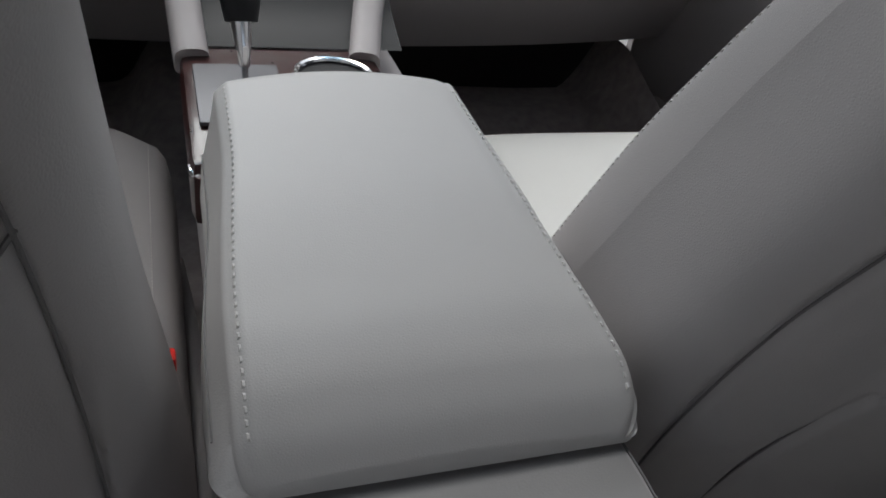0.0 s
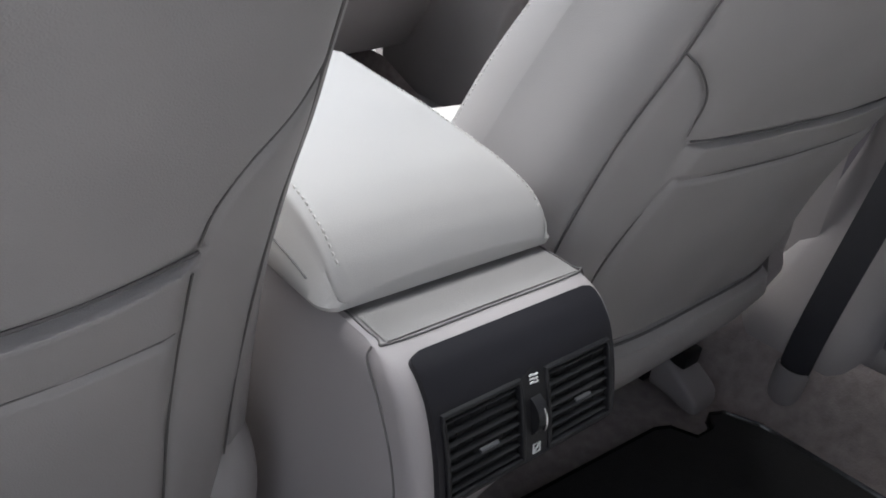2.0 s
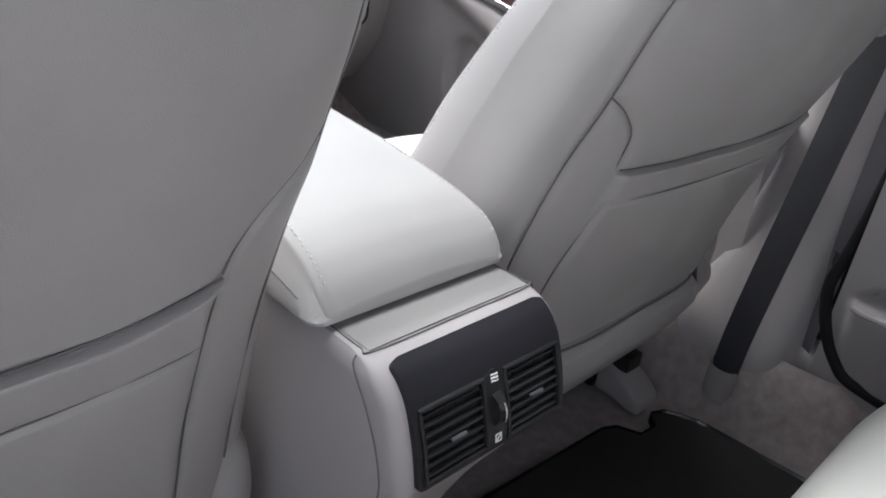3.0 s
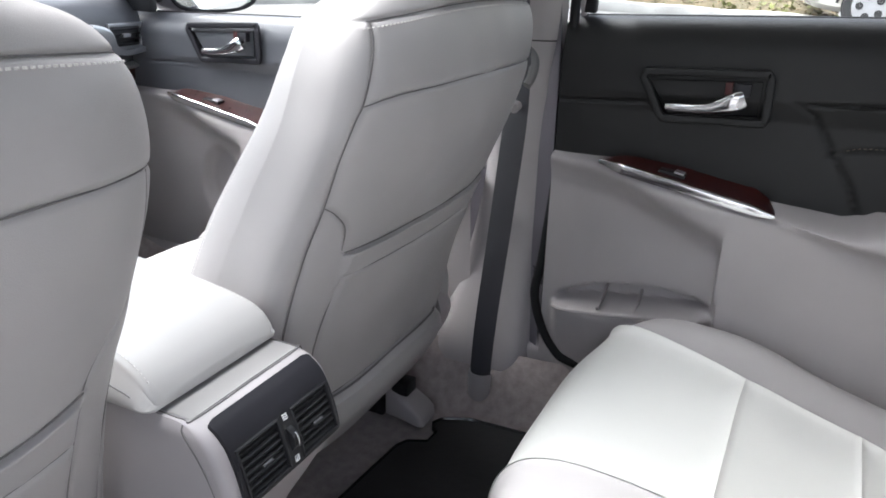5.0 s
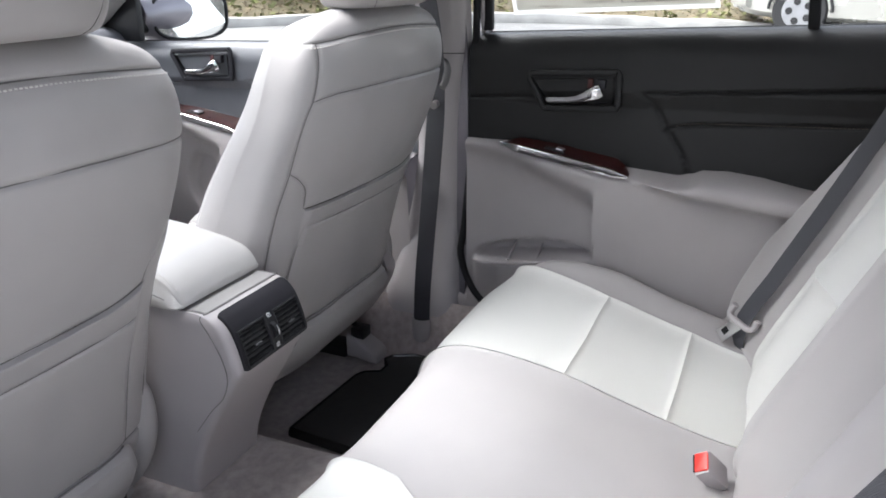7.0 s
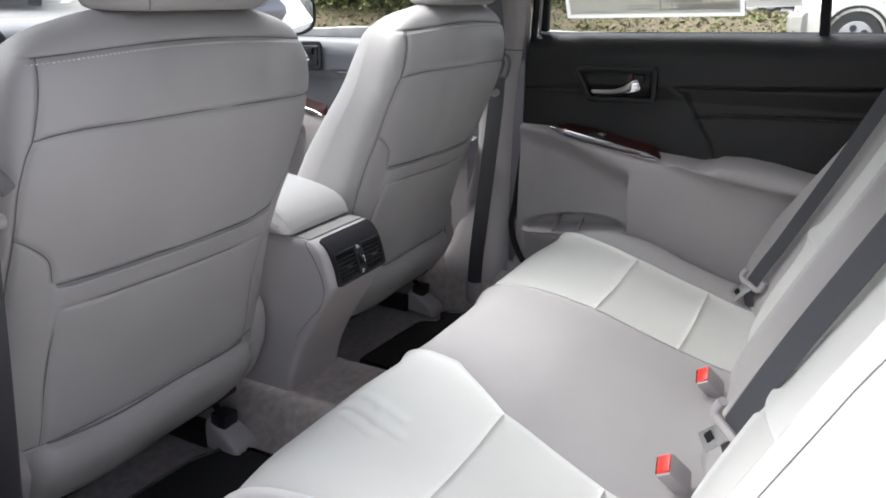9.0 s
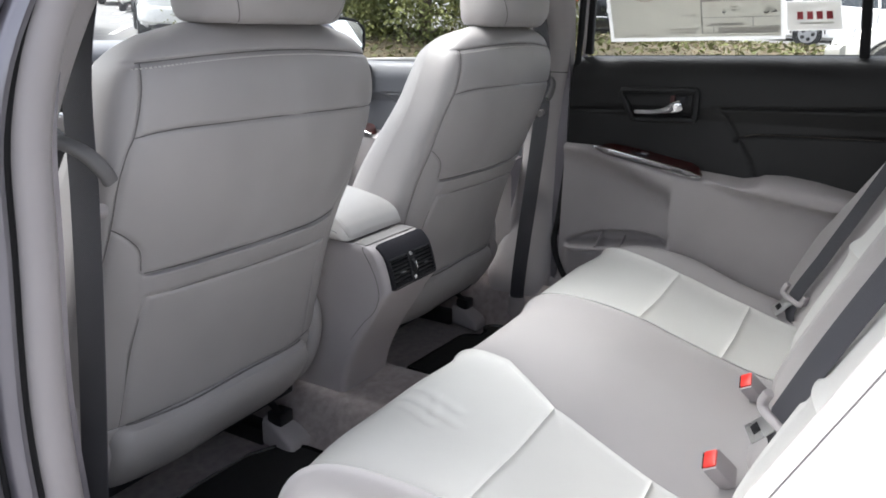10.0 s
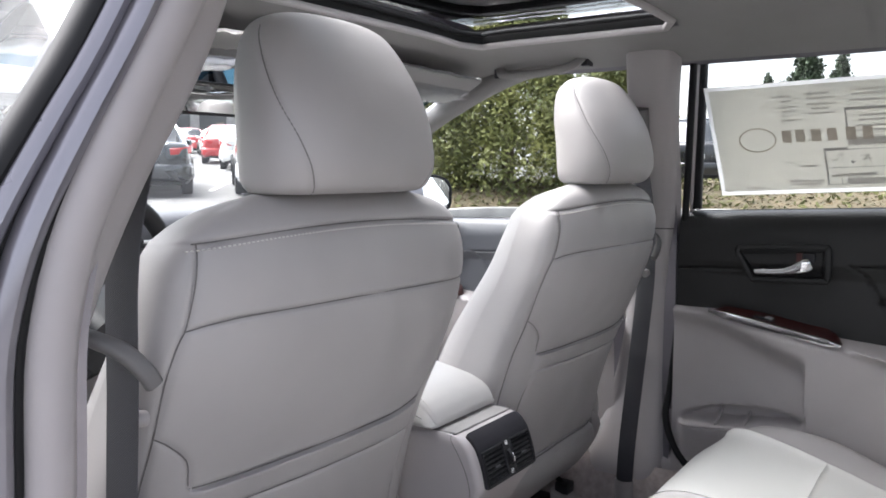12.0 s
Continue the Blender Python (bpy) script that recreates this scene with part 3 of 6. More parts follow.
    part("lock_knob", box(*sorted((sx * (0.682 + dx), sx * (0.694 + dx))), -0.222 + dy, -0.200 + dy, 0.949, 0.967), SLATE, d, bevel=0.002)
    part("lock_mark", box(*sorted((sx * (0.686 + dx), sx * (0.694 + dx))), -0.196 + dy, -0.186 + dy, 0.949, 0.967), LAMP_DARK, d, bevel=0.001)
    # outer skin, glass and seals
    zs2 = np.linspace(0.34, 1.02 if rear else 0.955, 14)
    Y2, Z2 = np.meshgrid(np.linspace(y_front + 0.02, y_back, 20), zs2)
    X2 = 0.80 + 0.035 * np.sin((Z2 - 0.3) * 3.2) + 0.01
    part("outer_skin", grid(T(np.stack([X2, Y2, Z2 + 0.04 * np.clip(-Y2, 0, 1) * (Z2 > 1.0)], -1)), flip=sx > 0), PAINT, d, "dark grey metallic door skin")
    front_y, back_y = (0.03, -0.66) if rear else (0.11, -0.74)
    tilt = lambda z: 0.742 - 0.26 * (z - 1.04) - 0.12 * (z - 1.04) ** 2
    pane_rows = [[(tilt(z), y, z) for y in np.linspace(front_y, back_y - 0.3 * rear, 12)] for z in np.linspace(0.98, 1.415, 10)]
    pane = part("pane", facing(grid(T(np.array(pane_rows))), (0, 0, 1)), GLASS, d, "clear side window glass")
    pane.visible_shadow = False
    bl = [(0.744, y, float(belt_z(y)) - 0.001) for y in np.linspace(y_front, y_back, 20)]
    part("belt_seal", sweep(Q(bl), slab(0.006, 0.006, 0.002)), RUBBER, d)
    if rear:
        part("division_bar", sweep(Q([(tilt(1.05), -0.575, 1.05), (tilt(1.2), -0.56, 1.2), (tilt(1.36), -0.54, 1.36)]), slab(0.022, 0.02, 0.004), up=(0, 1, 0)), RUBBER, d)
        ed = [(0.645, 0.030, 1.365), (0.668, 0.040, 1.25), (0.70, 0.052, 1.12), (0.712, 0.058, 1.04), (0.706, 0.058, 0.86), (0.700, 0.074, 0.64), (0.694, 0.080, 0.556), (0.686, 0.040, 0.476), (0.68, -0.03, 0.452), (0.68, -0.3, 0.44), (0.68, -0.6, 0.46)]
        part("edge_seal", sweep(Q(smooth_line(ed, 70)), ring(0.008, 10), up=(sx, 0.3, 0.2)), RUBBER, d, "black rubber door edge seal")
        ch = [(0.672, 0.018, 1.37), (0.70, 0.028, 1.25), (0.722, 0.036, 1.12), (0.738, 0.04, 1.05)]
        part("window_channel", sweep(Q(smooth_line(ch, 20)), slab(0.02, 0.02, 0.005), up=(0, 1, 0)), RUBBER, d)
        fr = [(0.658, 0.026, 1.37), (0.686, 0.036, 1.25), (0.710, 0.045, 1.12), (0.735, 0.05, 1.05), (0.748, 0.052, 0.99)]
        part("window_frame", sweep(Q(smooth_line(fr, 24)), slab(0.012, 0.009, 0.003), up=(0, 1, 0)), PLASTIC_WARM, d, "grey inner window frame")
    return d


rear_door = door(0.0, 0.0, 1, True)
front_door_right = door(0.05, 0.955, 1, False)
front_door_left = door(0.05, 0.955, -1, False)


# ---- front seats ----
SEAT_X = 0.372
HALF = curve([(0.43, 0.242), (0.50, 0.265), (0.58, 0.276), (0.70, 0.268), (0.80, 0.261), (0.88, 0.259), (0.97, 0.256), (1.03, 0.248), (1.05, 0.241), (1.066, 0.231),
              (1.078, 0.219), (1.090, 0.201), (1.098, 0.183), (1.105, 0.158), (1.111, 0.125)])
REAR = curve([(0.43, 0.245), (0.50, 0.222), (0.58, 0.198), (0.70, 0.168), (0.80, 0.132), (0.88, 0.098), (0.97, 0.066), (1.03, 0.060), (1.06, 0.064),
              (1.078, 0.070), (1.091, 0.076), (1.102, 0.084), (1.111, 0.10)])
DEEP = curve([(0.43, 0.13), (0.60, 0.215), (0.80, 0.215), (0.95, 0.19), (1.03, 0.165), (1.06, 0.15), (1.078, 0.125), (1.102, 0.075), (1.111, 0.04)])


EXP_X = 0.30


def power(v, e):
    return np.sign(v) * np.abs(v) ** e


def seat_point(z, a):
    """The skin of the backrest at a height and an angle round it; a = -90 degrees is the middle of its rear."""
    hw, d = HALF(z), DEEP(z)
    k = np.clip((z - 0.60) / 0.45, 0, 1)
    k = k * k * (3 - 2 * k)
    q = 0.5 + 0.5 * power(np.sin(a), 0.5)
    x = hw * power(np.cos(a), EXP_X) * (1 - (0.02 + 0.15 * k) * q ** 2.4)
    y = REAR(z) + d / 2 + d / 2 * power(np.sin(a), np.where(np.sin(a) < 0, 0.36, 0.5))
    y = y + np.where(np.sin(a) < 0, 0.022 * (np.abs(x) / 0.25) ** 2.6, 0)
    y = y - np.where(np.sin(a) > 0, 0.05 * np.maximum(0, 1 - (x / 0.17) ** 2) * np.sin(a), 0)
    return x, y


SEAM_TURN = curve([(1.10, 231), (1.119, 229), (1.142, 224), (1.17, 216), (1.203, 204), (1.233, 196), (1.262, 190), (1.295, 184)])


def front_seat():
    seat = thing("car_seat", "light grey leather front seat with stitched back and map pocket", "car seat", "front seats")
    zs = np.unique(np.round(np.r_[np.linspace(0.50, 1.06, 250), np.linspace(1.062, 1.111, 40), np.linspace(0.792, 0.815, 34)], 5))
    # even spacing across the rear face and along the sides
    rear = -np.arccos(np.clip(power(np.linspace(-0.985, 0.985, 210), 1 / EXP_X), -1, 1))
    depth = np.arcsin(np.linspace(0, 1, 30) ** 2)
    depth = depth[depth < radians(18)]
    sides = np.arcsin(np.linspace(0.05, 0.995, 24) ** 2)
    ang = np.unique(np.round(np.r_[rear, -depth, depth - math.pi, sides, math.pi - sides], 5))
    Z, A = np.meshgrid(zs, ang, indexing="ij")
    X, Y = seat_point(Z, A)
    back = np.sin(A) <= 0
    top = [(x, 1.066 + 0.012 * (1 - (x / 0.22) ** 2)) for x in np.linspace(-0.26, 0.26, 15)]
    mid = [(-0.229, 0.984), (-0.20, 0.990), (-0.15, 0.993), (0.0, 0.993), (0.17, 0.989), (0.30, 0.984)]
    seams = [top, mid, [(-0.214, 1.066), (-0.229, 0.984)], [(-0.229, 0.984), (-0.235, 0.965), (-0.239, 0.93), (-0.238, 0.872), (-0.239, 0.80), (-0.2375, 0.68), (-0.236, 0.57)],
             [(-0.238, 0.872), (-0.222, 0.860), (-0.202, 0.838), (-0.194, 0.808)], [(0.232, 0.985), (0.238, 0.93), (0.241, 0.87), (0.241, 0.75), (0.240, 0.57)],
             [(0.241, 0.893), (0.226, 0.873), (0.207, 0.855), (0.195, 0.835), (0.191, 0.815)],
             [(-0.183, 0.769), (0.0, 0.766), (0.186, 0.764)], [(-0.183, 0.769), (-0.190, 0.67), (-0.195, 0.565)], [(0.190, 0.80), (0.195, 0.565)],
             [(-0.3, 0.566), (0.3, 0.566)]]
    dent = np.zeros_like(X)
    for line in seams:
        d = seg_dist(X, Z, [tuple(q) for q in smooth_line(line, 24)] if len(line) > 2 else line)
        dent = np.maximum(dent, 0.0032 * np.exp(-(d / 0.0024) ** 2) + 0.0009 * np.exp(-(d / 0.009) ** 2))
    lip = 0.802 + 0.010 * np.clip((X - 0.10) / 0.09, 0, 1) ** 2
    pocket = (np.abs(X) < 0.193)
    below = np.clip((lip - Z) / 0.0026, 0, 1)
    proud = np.where(pocket, (0.0045 * np.exp(-(np.maximum(0, lip - Z) / 0.05)) + 0.002) * below * below * (3 - 2 * below), 0)
    proud = proud * np.clip((0.193 - np.abs(X)) / 0.012, 0, 1)
    shadow = np.where(pocket, 0.0025 * np.exp(-((Z - lip - 0.001) / 0.0035) ** 2), 0)
    belly = 0.004 * np.exp(-((Z - 0.70) / 0.06) ** 2) * np.clip(1 - (X / 0.19) ** 2, 0, 1)
    waves = 0.0013 * np.sin(31 * X + 17 * Z) * np.cos(23 * Z - 9 * X) + 0.0006 * np.sin(67 * X - 22 * Z + 2 * np.sin(19 * Z)) * np.cos(41 * Z + 13 * X)
    out = np.where(back, proud + belly + waves - dent - shadow, 0)
    Y = Y - out
    P = np.stack([X, Y, Z], -1)
    part("backrest", grid(P, wrap=True, cap=True), LEATHER, seat)
    # Dark tubes in the seam grooves stand in for the shade there.
    for pts in seams:
        c = smooth_line(pts, 50) if len(pts) > 2 else np.linspace(pts[0], pts[1], 30)
        wide = HALF(c[:, 1])
        c, wide = c[np.abs(c[:, 0]) < wide * 0.985], wide[np.abs(c[:, 0]) < wide * 0.985]
        aa = -np.arccos(np.clip(power(c[:, 0] / wide, 1 / EXP_X), -1, 1))
        _, yy = seat_point(c[:, 1], aa)
        on = np.abs(c[:, 0]) < 0.194
        lp = 0.802 + 0.010 * np.clip((c[:, 0] - 0.10) / 0.09, 0, 1) ** 2
        pr = np.where(on & (c[:, 1] < lp), 0.0045 * np.exp(-((lp - c[:, 1]) / 0.05)) + 0.002, 0) * np.clip((0.193 - np.abs(c[:, 0])) / 0.012, 0, 1)
        be = 0.004 * np.exp(-((c[:, 1] - 0.70) / 0.06) ** 2) * np.clip(1 - (c[:, 0] / 0.19) ** 2, 0, 1)
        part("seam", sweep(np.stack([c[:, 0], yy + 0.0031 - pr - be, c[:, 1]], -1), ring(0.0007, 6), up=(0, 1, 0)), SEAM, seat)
    lx = np.linspace(-0.19, 0.19, 40)
    lz = 0.804 + 0.010 * np.clip((lx - 0.10) / 0.09, 0, 1) ** 2
    aa = -np.arccos(np.clip(power(lx / HALF(lz), 1 / EXP_X), -1, 1))
    _, yy = seat_point(lz, aa)
    # Dark line for the shade inside the pocket opening.
    part("pocket_mouth", sweep(np.stack([lx, yy + 0.001, lz], -1), ring(0.0009, 6)), SEAM, seat)
    # apron below the pocket
    rows = []
    for t, (z, y, h) in enumerate([(0.570, 0.214, 0.215), (0.565, 0.198, 0.220), (0.557, 0.188, 0.224), (0.535, 0.184, 0.228), (0.505, 0.198, 0.229), (0.475, 0.216, 0.227),
                                   (0.452, 0.238, 0.223), (0.444, 0.262, 0.215), (0.446, 0.33, 0.205)]):
        rows.append([(h * u, y + 0.022 * abs(u) ** 2.6 + 0.075 * max(0, (abs(u) - 0.80) / 0.20) ** 2.5, z + 0.0025 * math.sin(5 * u + 0.6)) for u in np.linspace(-1, 1, 41)])
    part("apron", grid(np.array(rows)), LEATHER, seat)
    # Crease shade above the apron, drawn as a dark tube.
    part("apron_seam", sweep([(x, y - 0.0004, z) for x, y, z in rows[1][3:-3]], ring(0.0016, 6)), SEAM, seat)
    # side wings of the lower backrest
    for sx in (-1, 1):
        wing = [(sx * 0.236, 0.290, 0.450), (sx * 0.245, 0.278, 0.50), (sx * 0.248, 0.268, 0.555), (sx * 0.243, 0.262, 0.61), (sx * 0.235, 0.262, 0.63)]
        part("side_bolster", sweep(smooth_line(wing, 22), slab(0.050, 0.095, 0.0245, 8), up=(0, 1, 0), scale=[math.sin(math.pi * (0.06 + 0.88 * k / 21)) ** 0.5 for k in range(22)]),
             LEATHER, seat)
    # stitching along the top seam
    xs = np.linspace(-0.225, 0.225, 60)
    zz = 1.0605 + 0.012 * (1 - (xs / 0.22) ** 2)
    aa = -np.arccos(np.clip(power(xs / HALF(zz), 1 / EXP_X), -1, 1))
    _, yy = seat_point(zz, aa)
    st = part("stitching", stitches(np.stack([xs, yy - 0.0004, zz], -1), np.tile([0, -1, 0.3], (60, 1)), 0.0032, 0.0020, 0.0009), THREAD, seat, "pale thread stitching")
    st["kind"] = "stuff"
    zf = np.linspace(0.60, 1.06, 80)
    for sx, a0 in ((-1, 152), (1, 28)):
        x, y = seat_point(zf, np.radians(np.full(80, a0)))
        n = np.tile([sx * 0.8, 0.6, 0], (80, 1))
        st = part("stitching", stitches(np.stack([x, y, zf], -1) + n * 0.0002, n, 0.003, 0.002, 0.0006), THREAD, seat, "pale thread stitching")
        st["kind"] = "stuff"
    # headrest
    hrows = []
    for z, hw, yr, d in [(1.114, 0.108, 0.045, 0.06), (1.116, 0.127, 0.024, 0.10), (1.126, 0.136, 0.010, 0.124), (1.150, 0.140, 0.000, 0.138), (1.190, 0.138, 0.004, 0.138),
                         (1.231, 0.132, 0.018, 0.13), (1.264, 0.122, 0.036, 0.114), (1.287, 0.112, 0.052, 0.094), (1.302, 0.098, 0.065, 0.070), (1.311, 0.076, 0.076, 0.05), (1.3155, 0.048, 0.086, 0.03)]:
        hrows.append((z, hw, yr, d))
    hk = np.array(hrows) * np.array([1, 0.97, 1, 1]) - np.array([0.0035, 0, -0.032, 0])
    dense = smooth_line(hk, 80)
    a = np.linspace(0, 2 * math.pi, 241)[:-1]
    H = []
    for z, hw, yr, d in dense:
        x = hw * power(np.cos(a), np.where(np.sin(a) < 0, 0.76, 0.62))
        y = yr + d / 2 + d / 2 * power(np.sin(a), 0.80)
        H.append(np.stack([x, y, np.full_like(x, z)], -1))
    H = np.array(H)
    mid = H.mean(axis=1, keepdims=True)
    turn = np.degrees(a)[None, :]
    off = np.minimum(np.abs(turn - SEAM_TURN(dense[:, 0])[:, None]), np.abs((540 - turn) % 360 - SEAM_TURN(dense[:, 0])[:, None]))
    d = np.radians(off) * np.linalg.norm((H - mid)[..., :2], axis=-1)
    H = H - (H - mid) * (0.016 * np.exp(-(d / 0.003) ** 2) + 0.010 * np.exp(-(d / 0.010) ** 2))[..., None] * np.array([1, 1, 0])
    rest = part("headrest", grid(H, wrap=True, cap=True), LEATHER, seat, "grey leather headrest with curved side seams")
    for sx in (-1, 1):
        zz = np.linspace(1.110, 1.290, 50)
        hw, yr, dd = (np.interp(zz, dense[:, 0], dense[:, k]) for k in (1, 2, 3))
        tn = np.radians(SEAM_TURN(zz))
        xx, yy = hw * power(np.cos(tn), 0.76) * 0.978, yr + dd / 2 + 0.978 * dd / 2 * power(np.sin(tn), 0.80)
        part("seam", sweep(np.stack([-sx * xx, yy, zz], -1), ring(0.0008, 6), up=(0, 1, 0)), SEAM, rest)
    for sx in (-1, 1):
        part("headrest_post", sweep([(sx * 0.062, 0.115, 1.05), (sx * 0.062, 0.112, 1.14)], ring(0.006, 10)), CHROME, seat)
        part("post_collar", sweep([(sx * 0.062, 0.114, 1.105), (sx * 0.062, 0.113, 1.127)], ring(0.014, 12)), PLASTIC, seat)
    # cushion
    def cush(x, s):
        prof = np.array([(0.235, 0.46), (0.25, 0.54), (0.30, 0.565), (0.42, 0.578), (0.60, 0.592), (0.685, 0.600), (0.725, 0.588), (0.745, 0.55), (0.74, 0.47), (0.71, 0.43)])
        q = smooth_line(prof, 200)
        y, z = np.interp(s, np.linspace(0, 1, 200), q[:, 0]), np.interp(s, np.linspace(0, 1, 200), q[:, 1])
        w = np.abs(x) / 0.277
        z = z + 0.018 * np.exp(-((np.abs(x) - 0.21) / 0.035) ** 2) * np.sin(np.pi * np.clip(s, 0, 1)) - 0.09 * np.clip((w - 0.93) / 0.07, 0, 1) ** 2
        y = y - 0.055 * w ** 4 * (s > 0.45) * np.clip((s - 0.45) / 0.3, 0, 1)
        return np.stack([x + 0 * s, y, z], -1)
    part("cushion_insert", puffed(cush, lambda s: 0 * s - 0.165, lambda s: 0 * s + 0.165, 0.0, 1.0, 26, 50), INSERT, seat, "pale perforated leather cushion insert")
    for sx in (-1, 1):
        lo, hi = (-0.277, -0.165) if sx < 0 else (0.165, 0.277)
        part("cushion_bolster", puffed(cush, lambda s: 0 * s + lo, lambda s: 0 * s + hi, 0.14, 1.0, 18, 50, puff=0.008), LEATHER, seat)
        edge = [(sx * 0.255, y, z) for y, z in ((0.31, 0.46), (0.36, 0.47), (0.5, 0.47), (0.66, 0.47), (0.70, 0.46))]
        part("cushion_side", sweep(smooth_line(edge, 20), slab(0.02, 0.10, 0.009)), LEATHER, seat)
        ss = np.linspace(0.12, 0.72, 90)
        pts = cush(np.full(90, sx * 0.253), ss)
        st = part("stitching", stitches(pts + np.array([0, 0, 0.0075]), np.tile([sx * 0.3, 0, 1], (90, 1))), THREAD, seat, "pale thread stitching")
        st["kind"] = "stuff"
        part("side_shield", sweep(smooth_line([(sx * 0.262, 0.31, 0.44), (sx * 0.280, 0.38, 0.43), (sx * 0.28, 0.55, 0.43), (sx * 0.27, 0.70, 0.42)], 20), slab(0.02, 0.09, 0.009)), PLASTIC, seat)
        # runner with its cover
        part("runner", box(sx * 0.2 - 0.020, sx * 0.2 + 0.020, 0.31, 0.78, 0.318, 0.352), BLACK, seat, bevel=0.004)
        if sx > 0:
            rows = []
            for k, (y, z0, z1, h) in enumerate([(0.300, 0.325, 0.386, 0.026), (0.280, 0.325, 0.379, 0.027), (0.262, 0.324, 0.370, 0.029), (0.247, 0.322, 0.361, 0.030), (0.236, 0.321, 0.354, 0.030), (0.228, 0.321, 0.347, 0.028), (0.224, 0.322, 0.340, 0.024)]):
                rows.append([(0.199 + h * power(math.cos(a), 0.4), y, (z0 + z1) / 2 + (z1 - z0) / 2 * power(math.sin(a), 0.4)) for a in np.linspace(0, 2 * math.pi, 33)[:-1]])
            part("runner_cover", grid(np.array(rows, float), wrap=True, cap=True), PLASTIC, seat, "grey plastic runner end cover")
            part("runner_latch", box(0.178, 0.214, 0.258, 0.292, 0.374, 0.400), BLACK, seat, bevel=0.004)
            part("latch_lever", sweep(smooth_line([(0.190, 0.275, 0.395), (0.200, 0.30, 0.404), (0.203, 0.34, 0.41)], 10), slab(0.012, 0.010, 0.003)), BLACK, seat)
        part("leg", sweep([(sx * 0.2, 0.40, 0.35), (sx * 0.2, 0.42, 0.46)], slab(0.03, 0.05, 0.006), up=(1, 0, 0)), BLACK, seat)
    part("pan", box(-0.23, 0.23, 0.27, 0.72, 0.425, 0.455), BLACK, seat, bevel=0.006)
    part("frame_tube", sweep([(-0.23, 0.33, 0.428), (0.23, 0.33, 0.428)], ring(0.012, 10), up=(0, 0, 1)), BLACK, seat)
    return seat


seat_right = front_seat()
seat_right.matrix_basis = Matrix.Translation((SEAT_X, 0, 0))
seat_left = copy_thing(seat_right, Matrix.Translation((-SEAT_X, 0, 0)))
# plastic shield wrapping round the outer lower corner of each seat
for seat, sx in ((seat_right, 1), (seat_left, -1)):
    rows = []
    for z in np.linspace(0.430, 0.572, 15):
        y0, k = float(np.interp(z, [0.43, 0.475, 0.505, 0.535, 0.572], [0.262, 0.232, 0.216, 0.206, 0.216])), abs((z - 0.50) / 0.072)
        wide = 0.297 - 0.022 * k ** 3
        rows.append([(sx * (0.215 + (wide - 0.215) * math.sin(u) ** 0.75), y0 + 0.006 + 0.13 * (1 - math.cos(u)) ** 1.8, z) for u in np.linspace(0, math.pi / 2, 18)])
    rows = [[(x * 0.94, y + 0.012, z) for x, y, z in rows[0]]] + rows + [[(x * 0.94, y + 0.012, z) for x, y, z in rows[-1]]]
    part("corner_shield", facing(grid(rows), (sx * 0.9, -0.4, 0.5)), PLASTIC_WARM, seat, "grey plastic corner shield")

# ---- rear bench ----
BENCH = smooth_line([(-0.075, 0.34), (-0.052, 0.40), (-0.040, 0.47), (-0.044, 0.54), (-0.068, 0.586), (-0.115, 0.607), (-0.19, 0.607), (-0.29, 0.591),
                     (-0.37, 0.566), (-0.446, 0.543), (-0.52, 0.525), (-0.60, 0.515)], 300)
BENCH_S = np.linspace(0, 1, 300)


def bench_s(y):
    """The place along the cushion's profile at a depth y behind the front crest."""
    return float(np.interp(-y, -BENCH[60:, 0], BENCH_S[60:]))


def bench_point(x, s):
    y, z = np.interp(s, BENCH_S, BENCH[:, 0]), np.interp(s, BENCH_S, BENCH[:, 1])
    w = np.abs(x)
    front = np.clip((0.75 - s) / 0.5, 0, 1)
    y = y - front * (0.022 * np.exp(-(x / 0.20) ** 4) + 0.085 * np.clip((w - 0.42) / 0.24, 0, 1) ** 2)
    z = z - 0.10 * np.clip((w - 0.61) / 0.06, 0, 1) ** 2
    z = z + 0.026 * np.exp(-((w - 0.595) / 0.05) ** 2) * np.clip(s * 3 - 0.8, 0, 1)
    z = z + 0.012 * np.exp(-(x / 0.13) ** 2) * np.clip((s - 0.35) / 0.3, 0, 1) - 0.008 * np.exp(-((w - 0.34) / 0.1) ** 2) * np.clip((s - 0.3) / 0.3, 0, 1)
    for ln in (((-0.285, -0.095), (-0.318, -0.185)), ((-0.318, -0.090), (-0.352, -0.200)), ((-0.345, -0.105), (-0.372, -0.170)), ((-0.305, -0.14), (-0.345, -0.16))):
        z = z - 0.0022 * np.exp(-(seg_dist(x, y, ln) / 0.006) ** 2)
    return np.stack([x + 0 * s, y, z], -1)


def line(keys):
    k = np.array(keys)
    return lambda s: np.interp(s, k[:, 0], k[:, 1])


